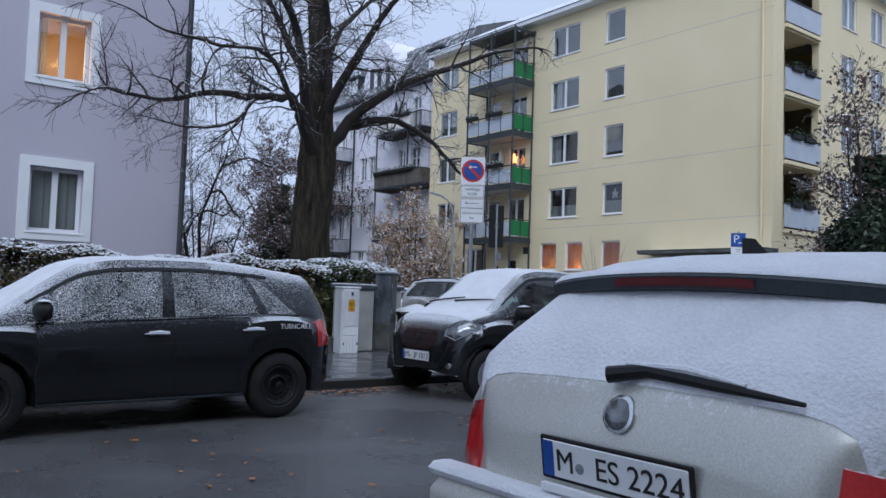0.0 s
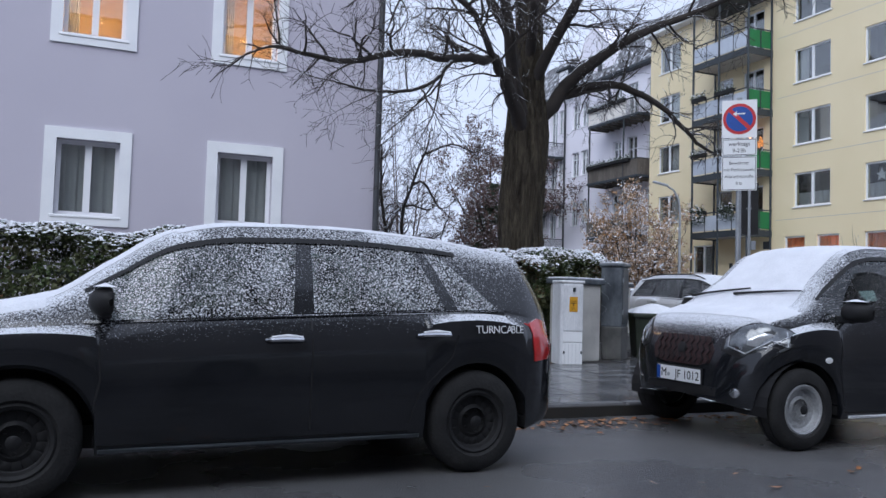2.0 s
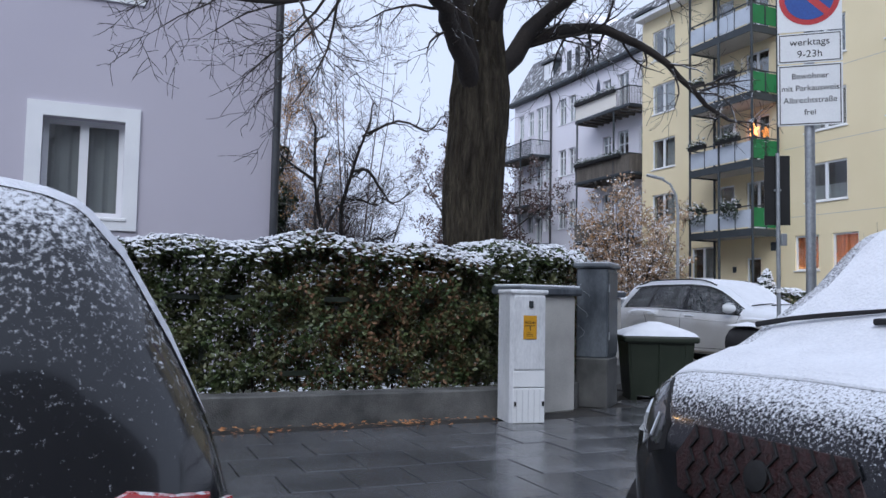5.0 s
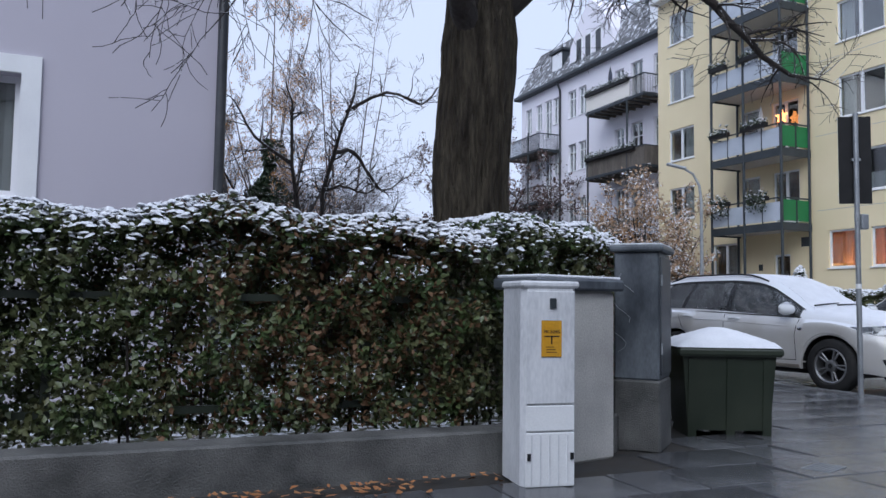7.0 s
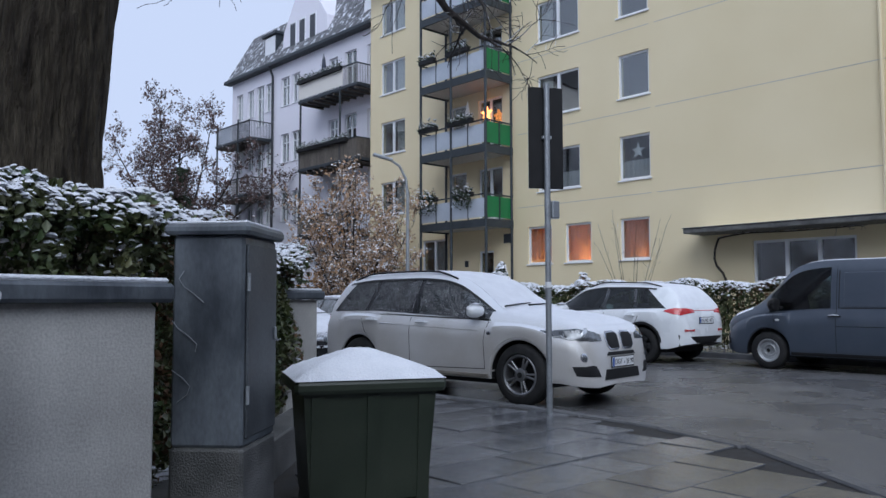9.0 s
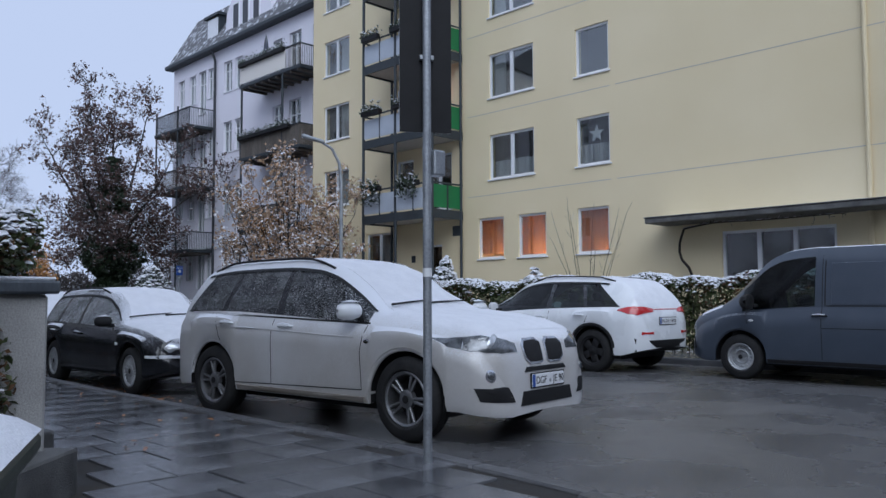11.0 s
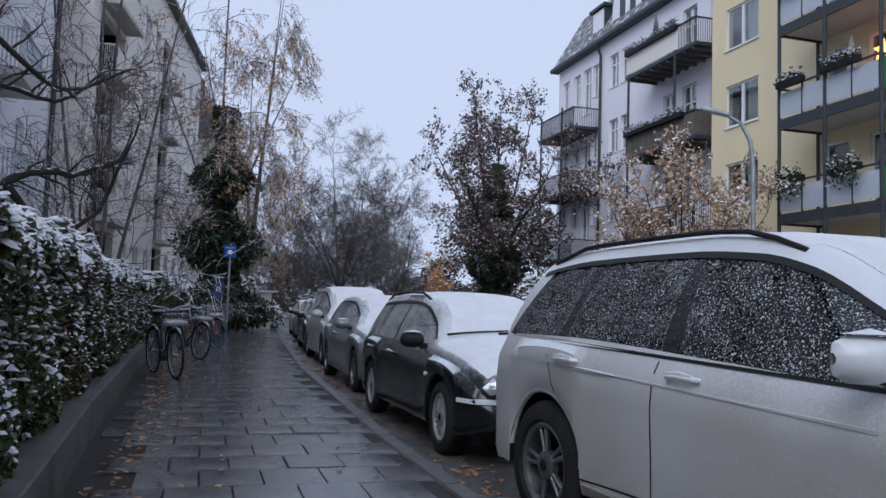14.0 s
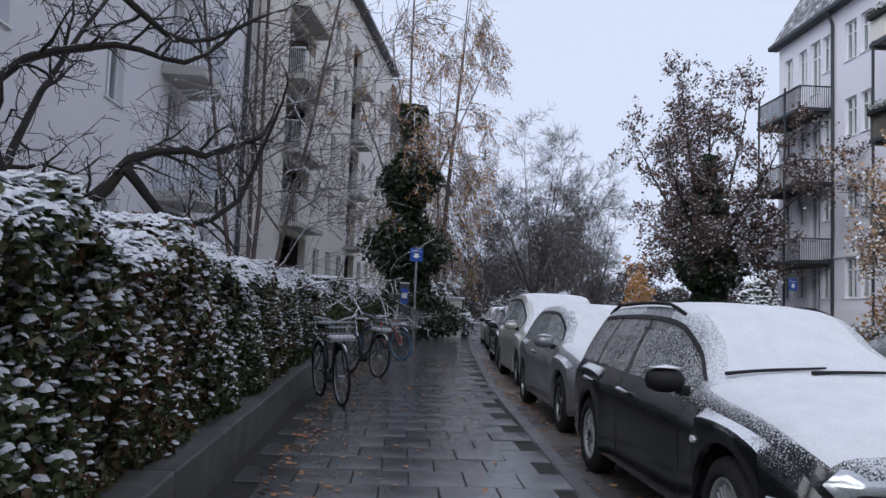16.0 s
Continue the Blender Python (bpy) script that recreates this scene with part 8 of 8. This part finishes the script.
# crooked ornamental tree behind the hedge
mag = thing("crooked_tree", Matrix(), "dark crooked ornamental tree edged with snow", "tree")
g = Grower(33)
B = (7.75, 22.35, 0.1)
for pts, r0, r1 in [
    ([B, (7.9, 22.45, 1.2), (8.1, 22.6, 1.9), (8.35, 22.75, 2.4), (8.6, 22.9, 2.62), (9.0, 23.1, 2.68), (9.35, 23.3, 2.85)], 0.14, 0.035),
    ([(8.4, 22.8, 2.45), (8.55, 22.95, 2.25), (8.75, 23.1, 2.0), (8.95, 23.2, 2.02), (9.3, 23.4, 2.3), (9.45, 23.5, 2.8), (9.6, 23.5, 3.2)], 0.075, 0.02),
    ([B, (7.5, 22.2, 1.4), (7.2, 22.0, 2.6), (6.95, 21.9, 3.8), (6.9, 21.8, 5.0)], 0.12, 0.03),
    ([(7.85, 22.4, 1.2), (7.7, 22.1, 2.2), (7.5, 21.6, 3.2), (7.6, 21.0, 4.2), (7.8, 20.6, 5.0)], 0.10, 0.03),
    ([(7.2, 22.0, 2.6), (7.6, 22.5, 3.3), (8.2, 22.9, 3.6), (8.8, 23.0, 3.5), (9.2, 23.2, 3.9)], 0.08, 0.02),
    ([(7.6, 21.2, 4.0), (8.1, 21.6, 4.1), (8.6, 22.0, 3.7), (9.0, 22.4, 3.5), (9.5, 22.6, 3.8)], 0.07, 0.02),
    ([(6.95, 21.9, 3.8), (6.3, 22.4, 4.4), (5.9, 22.8, 5.2)], 0.06, 0.02),
    ([(7.5, 22.2, 1.4), (6.8, 22.4, 2.3), (6.2, 22.3, 2.8), (5.7, 22.2, 3.6)], 0.07, 0.02),
    ([(7.7, 20.8, 4.7), (8.3, 20.2, 5.0), (8.9, 20.0, 4.8), (9.3, 20.2, 5.2)], 0.05, 0.02),
    ([(7.5, 22.3, 1.6), (7.3, 23.0, 2.6), (7.4, 23.6, 3.6), (7.8, 24.2, 4.8)], 0.08, 0.02)]:
    P, R = g.limb(pts, r0 * 0.72, r1 * 0.8, 8)
    g.sprout(P, R, 0.15, 0.75, 2, 0.22, 0.0, 0.5, 0.2)
finish(g, mag)


def round_tree(name, x, y, h, spread, seed, label, leaf=None, leaf_n=0, leaf_size=0.08, stems=3, droop=0.0, base=0.35, depth=2, gap=0.5, r0=0.2, ivy=0.0, length=None, fine=None, thin=0.006):
    """A tree of a few rising stems with side branches; leaves hang on the twigs, ivy wraps the stem up to a height."""
    root = thing(name, Matrix.Translation((x, y, 0)), label, "tree")
    g = Grower(seed, thin)
    for k in range(stems):
        a = 6.2832 * (k + g.r.random() * 0.5) / stems
        d = spread * g.r.uniform(0.45, 0.95) if stems > 1 else 0.2
        hh = h * g.r.uniform(0.82, 1.0)
        lean = g.r.uniform(0.25, 1.0) if stems > 2 else 0.3
        d = spread * lean
        hh = h * (1.0 - 0.42 * lean ** 2) * g.r.uniform(0.92, 1.0)
        pts = [(0, 0, 0), (0.05 * math.cos(a), 0.05 * math.sin(a), h * base * 0.6), (d * 0.22 * math.cos(a), d * 0.22 * math.sin(a), h * base), (d * 0.62 * math.cos(a), d * 0.62 * math.sin(a), h * base + (hh - h * base) * 0.5), (d * math.cos(a), d * math.sin(a), hh)]
        P, R = g.limb(pts, r0, r0 * 0.12, 8)
        g.sprout(P, R, gap, length or spread * 0.55, depth, 0.25 - droop * 0.2, droop, 0.35, base * 0.8)
    finish(g, root, fine, fine)
    if leaf and g.tips:
        rng = np.random.default_rng(seed)
        T = np.array([tuple(t) for t in g.tips])
        pos = T[rng.integers(0, len(T), leaf_n)] + rng.normal(0, leaf_size * 1.1, (leaf_n, 3))
        quads("leaves", pos, rng.uniform(0.6, 1.3, leaf_n) * leaf_size, np.full(leaf_n, 0.85), leaf, seed, "", "", root)
    if ivy:
        rng = np.random.default_rng(seed + 9)
        n = int(22000 * ivy / 8)
        z = rng.random(n) ** 1.15 * ivy
        rad = (0.36 + 1.5 * (1 - z / ivy) ** 0.8) * (0.75 + 0.35 * np.sin(z * 2.3 + rng.normal(0, 0.3, n)))
        a = rng.random(n) * 6.2832
        rr = rad * rng.uniform(0.55, 1.08, n) * (1 + 0.25 * np.sin(a * 3 + z))
        quads("ivy", np.stack([rr * np.cos(a), rr * np.sin(a), z + 0.2], 1), rng.uniform(0.06, 0.13, n), np.full(n, 0.8), M_IVY, seed + 3, "dark ivy wrapped round the trunk", "", root)
    return root


round_tree("birch_tree", 11.0, 46.6, 18.5, 3.4, 41, "tall birch with hanging orange leaves and an ivy-clad trunk", M_ORANGE, 6500, 0.05, 3, 0.7, 0.30, 2, 0.85, 0.13, 9.0, 2.3, M_FROSTTWIG, 0.0055)
round_tree("birch_tree", 12.6, 56.0, 20.0, 3.6, 42, "tall birch with sparse orange leaves over the pavement", M_ORANGE, 8500, 0.055, 4, 1.0, 0.28, 2, 0.85, 0.14, 0, 2.8, M_FROSTTWIG, 0.0065)
round_tree("frosted_tree", 9.0, 25.6, 8.6, 2.6, 81, "slender garden tree with fine frosted twigs", None, 0, 0.035, 4, 0.15, 0.2, 2, 0.55, 0.06, 0, 1.7, M_FROSTTWIG, 0.0040)
round_tree("weeping_birch", 3.2, 60.0, 15.0, 3.5, 43, "distant weeping birch with tan leaves", M_TAN, 3500, 0.08, 3, 0.9, 0.3, 1, 0.5, 0.15, 0, 3.0)
round_tree("brown_leaved_tree", 24.6, 51.0, 12.6, 5.0, 44, "tree with withered brown leaves and ivy on its trunk", M_BROWNLEAF, 20000, 0.085, 8, 0.15, 0.36, 2, 0.5, 0.20, 8.5, 2.2)
round_tree("amber_shrub", 24.7, 34.3, 6.0, 2.9, 45, "broad amber-leaved shrub tree dusted with snow", M_TAN, 16000, 0.065, 10, 0.1, 0.12, 2, 0.4, 0.10, 0, 1.5)
round_tree("amber_shrub", 25.6, 36.6, 5.0, 2.2, 46, "amber shrub dusted with snow by the old building", M_ORANGE, 5000, 0.062, 6, 0.1, 0.12, 2, 0.4, 0.09, 0, 1.2)
round_tree("ivy_tree", 25.8, 10.4, 8.6, 2.8, 47, "ivy-covered tree with withered leaves by the yellow building", M_BROWNLEAF, 2600, 0.08, 4, 0.1, 0.3, 2, 0.5, 0.15, 6.0, 1.9)
# far bare trees; their haze is only the paler twig colour
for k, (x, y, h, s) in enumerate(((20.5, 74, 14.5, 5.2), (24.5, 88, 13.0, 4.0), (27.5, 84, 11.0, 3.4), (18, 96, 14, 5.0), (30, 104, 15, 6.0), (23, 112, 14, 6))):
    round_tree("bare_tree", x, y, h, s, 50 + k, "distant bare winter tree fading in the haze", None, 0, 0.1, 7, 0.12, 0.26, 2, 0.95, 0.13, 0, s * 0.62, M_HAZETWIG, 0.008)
round_tree("yellow_bush", 27.5, 71.0, 4.5, 2.2, 61, "distant yellow-green leafy bush", M_ORANGE, 2500, 0.12, 5, 0.1, 0.1, 1, 0.5, 0.08)


# thicket at the street's end, haze painted in by the same pale twigs
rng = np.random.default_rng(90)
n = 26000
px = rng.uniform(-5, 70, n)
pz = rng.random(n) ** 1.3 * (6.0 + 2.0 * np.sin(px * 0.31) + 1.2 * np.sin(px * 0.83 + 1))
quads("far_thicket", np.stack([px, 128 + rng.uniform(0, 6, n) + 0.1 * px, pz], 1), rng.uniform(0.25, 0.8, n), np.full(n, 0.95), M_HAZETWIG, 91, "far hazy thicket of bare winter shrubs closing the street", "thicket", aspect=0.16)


def snowy_bush(x, y, r, h, seed, label, leaf=M_IVY, n=2600):
    root = thing("snowy_bush", Matrix.Translation((x, y, 0)), label, "bush")
    rng = np.random.default_rng(seed)
    a, u, k = rng.random(n) * 6.2832, rng.random(n), rng.uniform(0.55, 1.05, n)
    rr = r * np.sqrt(1 - (u * 0.98) ** 2) * k * (1 + 0.2 * np.sin(3 * a + seed))
    pos = np.stack([rr * np.cos(a), rr * np.sin(a), 0.1 + h * u * (0.85 + 0.2 * np.sin(2 * a))], 1)
    quads("leaves", pos, rng.uniform(0.05, 0.10, n), np.full(n, 0.8), leaf, seed, "", "", root)
    sel = rng.random(n) < 0.55
    clumps("snow_crust", pos[sel] + np.array([0, 0, 0.05]), rng.uniform(0.05, 0.12, sel.sum()), M_SNOW, seed + 1, root)
    st = MB()
    for i in range(14):
        b = rng.random() * 6.28
        st.tube([(0.1 * math.cos(b), 0.1 * math.sin(b), 0), (r * 0.6 * math.cos(b), r * 0.6 * math.sin(b), h * 0.8)], [0.02, 0.006], 4)
    part("stems", st, M_TWIG, root)


snowy_bush(24.4, 45.5, 1.5, 2.6, 71, "round evergreen bush white with snow")
snowy_bush(12.4, 51.5, 1.6, 2.2, 72, "snow-covered round bush by the terrace wall")
snowy_bush(25.0, 26.4, 0.9, 2.3, 73, "snow-tipped shrub before the yellow wall")
snowy_bush(25.2, 23.2, 0.8, 1.9, 74, "bare shrub tipped with snow", M_TAN, 900)
snowy_bush(20.5, 78, 3.0, 3.2, 75, "far evergreen bush under snow")

# climbing stem by the canopy and thin twigs before the yellow wall
cl = thing("climbing_plant", Matrix.Translation((27.6, 19.9, 0)), "bare climbing stem on the yellow wall", "climber")
g = Grower(81)
P, R = g.limb([(0, 0, 0.1), (-0.05, 0.1, 1.0), (0, -0.1, 1.8), (-0.05, 0.25, 2.5), (0, 0.1, 3.1)], 0.05, 0.03, 7)
P, R = g.limb([(0, 0.1, 3.1), (-0.5, -1.0, 3.15), (-0.6, -2.4, 3.12), (-0.5, -4.0, 3.15)], 0.03, 0.015, 6)
g.sprout(P, R, 0.3, 0.3, 1, 0.0, 0.3, 0.5, 0.1)
finish(g, cl)
tw = thing("bare_shrub", Matrix.Translation((25.9, 21.9, 0)), "upright bare twigs before the yellow wall", "shrub")
g = Grower(82)
for k in range(9):
    a = 6.28 * k / 9
    P, R = g.limb([(0, 0, 0.1), (0.2 * math.cos(a), 0.5 * math.sin(a), 1.5), (0.35 * math.cos(a), 1.2 * math.sin(a), 2.6 + 1.1 * g.r.random())], 0.012, 0.005, 5)
    g.sprout(P, R, 0.4, 0.4, 0, 0.4, 0, 0.3, 0.5)
finish(g, tw)

# planters and greenery on the balconies
def planter(x, y0, y1, z, seed, n=260, hang=0.0, along="y"):
    p = thing("planter_box", Matrix.Translation((x, y0, z)), "dark balcony planter with straggling greenery and snow", "planter")
    L = y1 - y0
    part("trough", MB().box(-0.1, 0, 0, 0.1, L, 0.18, 0.015), M_BLACK, p)
    rng = np.random.default_rng(seed)
    pos = np.stack([rng.normal(0, 0.10, n), rng.random(n) * L, 0.15 + np.abs(rng.normal(0, 0.12, n)) - hang * rng.random(n) ** 2], 1)
    pos[:, 0] -= hang * 0.15
    quads("foliage", pos, rng.uniform(0.03, 0.06, n), np.full(n, 0.8), M_IVY, seed, "", "", p)
    clumps("snow_crust", pos[: n // 5] + np.array([0, 0, 0.05]), rng.uniform(0.03, 0.05, n // 5), M_SNOW, seed + 1, p)


for k, (y0, y1, z, n, hang) in enumerate(((31.0, 32.0, 5.12, 420, 0.7), (29.0, 30.0, 5.12, 420, 0.6), (31.0, 32.0, 7.9, 300, 0.1), (29.0, 30.3, 7.9, 300, 0.1), (31.1, 32.0, 10.66, 160, 0), (29.2, 30.4, 10.66, 160, 0))):
    planter(26.18, y0, y1, z, 90 + k, n, hang)
for k, (y0, y1, z) in enumerate(((40.0, 44.5, 9.15), (40.5, 44.5, 12.85))):
    planter(28.25, y0, y1, z, 97 + k, 600)
for k, x in enumerate((29.0, 30.0)):
    for z in (5.15, 7.9, 10.7):
        p = thing("planter_box", Matrix.Translation((x, 14.86, z)), "dark planter hung on a loggia parapet", "planter")
        part("trough", MB().box(0, -0.1, 0, 0.8, 0.1, 0.18, 0.015), M_BLACK, p)
        rng = np.random.default_rng(int(x * 10 + z))
        pos = np.stack([rng.random(120) * 0.8, rng.normal(0, 0.1, 120), 0.2 + np.abs(rng.normal(0, 0.1, 120))], 1)
        quads("foliage", pos, rng.uniform(0.03, 0.06, 120), np.full(120, 0.8), M_IVY, k, "", "", p)


# ---- slabs, kerbs and gratings ----
def inside(p, poly):
    x, y = p
    hit = False
    for (x0, y0), (x1, y1) in zip(poly, poly[1:] + poly[:1]):
        if (y0 > y) != (y1 > y) and x < (x1 - x0) * (y - y0) / (y1 - y0) + x0:
            hit = not hit
    return hit


AREA = KERB + INNER[::-1]
SW, SL = 0.40, 0.50
slab_mesh = [MB().box(-SW / 2 + 0.005, -SL / 2 + 0.005, -0.02, SW / 2 - 0.005, SL / 2 - 0.005, 0.014 + 0.003 * k, 0.004).mesh("slab") for k in range(3)]
rest = MB()
count = 0
rng = random.Random(3)
cells = []
for j in range(-4, 150):
    for i in range(-30, 90):
        x, y = -4 + i * SW + (SW / 2 if j % 2 else 0), 7.45 + j * SL
        cs = [(x + a * SW * 0.52, y + c * SL * 0.52) for a in (-1, 1) for c in (-1, 1)]
        if y > 52 or not all(inside((cx - 0.0, cy), AREA) for cx, cy in cs):
            continue
        # keep clear of the kerb stones
        if any(not inside((x + a, y + c), AREA) for a, c in ((0.22, 0), (0, -0.27), (0.18, -0.2))):
            continue
        cells.append((x, y))
cells.sort(key=lambda c: (c[0] - 10.6) ** 2 + (0.55 * (c[1] - 17.5)) ** 2)
for n, (x, y) in enumerate(cells):
    m = Matrix.Translation((x, y, 0.092 + rng.uniform(-0.002, 0.002))) @ pose(0, 0, 0, rng.uniform(-0.35, 0.35), rng.uniform(-0.35, 0.35), rng.uniform(-0.4, 0.4))
    if n < 300:
        part("slab", slab_mesh[rng.randrange(3)], M_SLAB, pave, m=m)
    else:
        rest.box(-SW / 2 + 0.005, -SL / 2 + 0.005, -0.02, SW / 2 - 0.005, SL / 2 - 0.005, 0.016, 0.004, m)
tagged(part("slabs", rest, M_SLAB, pave), kind="stuff")

kerb_mesh = MB().box(-0.495, -0.14, -0.1, 0.495, 0.0, 0.118, 0.018).mesh("kerb_stone")


def kerbs(line, parent, flip):
    left = 0.0
    for a, c in zip(line[:-1], line[1:]):
        a, c = Vector(a), Vector(c)
        d = (c - a)
        s = left
        while s < d.length:
            p = a + d.normalized() * s
            if -8 < p.x < 40 and -5 < p.y < 75:
                part("kerb_stone", kerb_mesh, M_KERB, parent, m=Matrix.Translation((p.x, p.y, 0)) @ Matrix.Rotation(math.atan2(d.y, d.x) + (math.pi if flip else 0), 4, "Z") @ Matrix.Translation((0, 0.145, 0)))
            s += 1.0
        left = s - d.length


kerbs(KERB, pave, False)
kerbs(KERB_R, pave_r, True)
grate = thing("drain_grating", Matrix.Translation((8.1, 10.4, 0.105)) @ pose(0, 0, 0, 0, 0, 20), "small square iron drain grating in the pavement", "grating")
part("rim", MB().box(-0.16, -0.11, 0, 0.16, 0.11, 0.006).box(-0.15, -0.1, 0.006, 0.15, 0.1, 0.007), M_DARKMETAL, grate)
for k in range(7):
    part("bar", MB().box(-0.14, -0.088 + 0.027 * k, 0.0075, 0.14, -0.075 + 0.027 * k, 0.012), M_ZINC, grate)

# fallen leaves along the kerbs and walls
rng = np.random.default_rng(5)
vs, fs = [], []
spots = []
for k in range(420):
    t = rng.random()
    spots.append((2.5 + 6 * rng.random(), 6.8 - abs(rng.normal(0, 0.18)), 0.004))
for k in range(900):
    y = 17 + 22 * rng.random()
    spots.append((12.55 + 0.015 * (y - 17) + rng.normal(0, 0.22), y, 0.004))
for k in range(260):
    spots.append((1 + 5 * rng.random(), 10.95 - abs(rng.normal(0, 0.15)), 0.112))
for k in range(500):
    y = 16 + 20 * rng.random()
    spots.append((9.95 + abs(rng.normal(0, 0.25)), y, 0.112))
for k in range(160):
    spots.append((rng.uniform(10, 12), rng.uniform(15, 36), 0.112))
for k in range(120):
    spots.append((rng.uniform(-2, 9), rng.uniform(2.5, 5), 0.004))
for x, y, z in spots:
    a, s = rng.random() * 6.28, rng.uniform(0.018, 0.042)
    lift = rng.uniform(0.002, 0.02, 4)
    n = len(vs)
    for i, (u, w) in enumerate(((1, 0), (0, 0.55), (-1, 0), (0, -0.55))):
        vs.append((x + s * (u * math.cos(a) - w * math.sin(a)), y + s * (u * math.sin(a) + w * math.cos(a)), z + lift[i]))
    fs.append((n, n + 1, n + 2, n + 3))
mb = MB()
mb.v, mb.f = vs, fs
solid("fallen_leaves", mb, M_LITTER, "wet orange-brown fallen leaves on the kerb and paving", "leaves", "stuff")
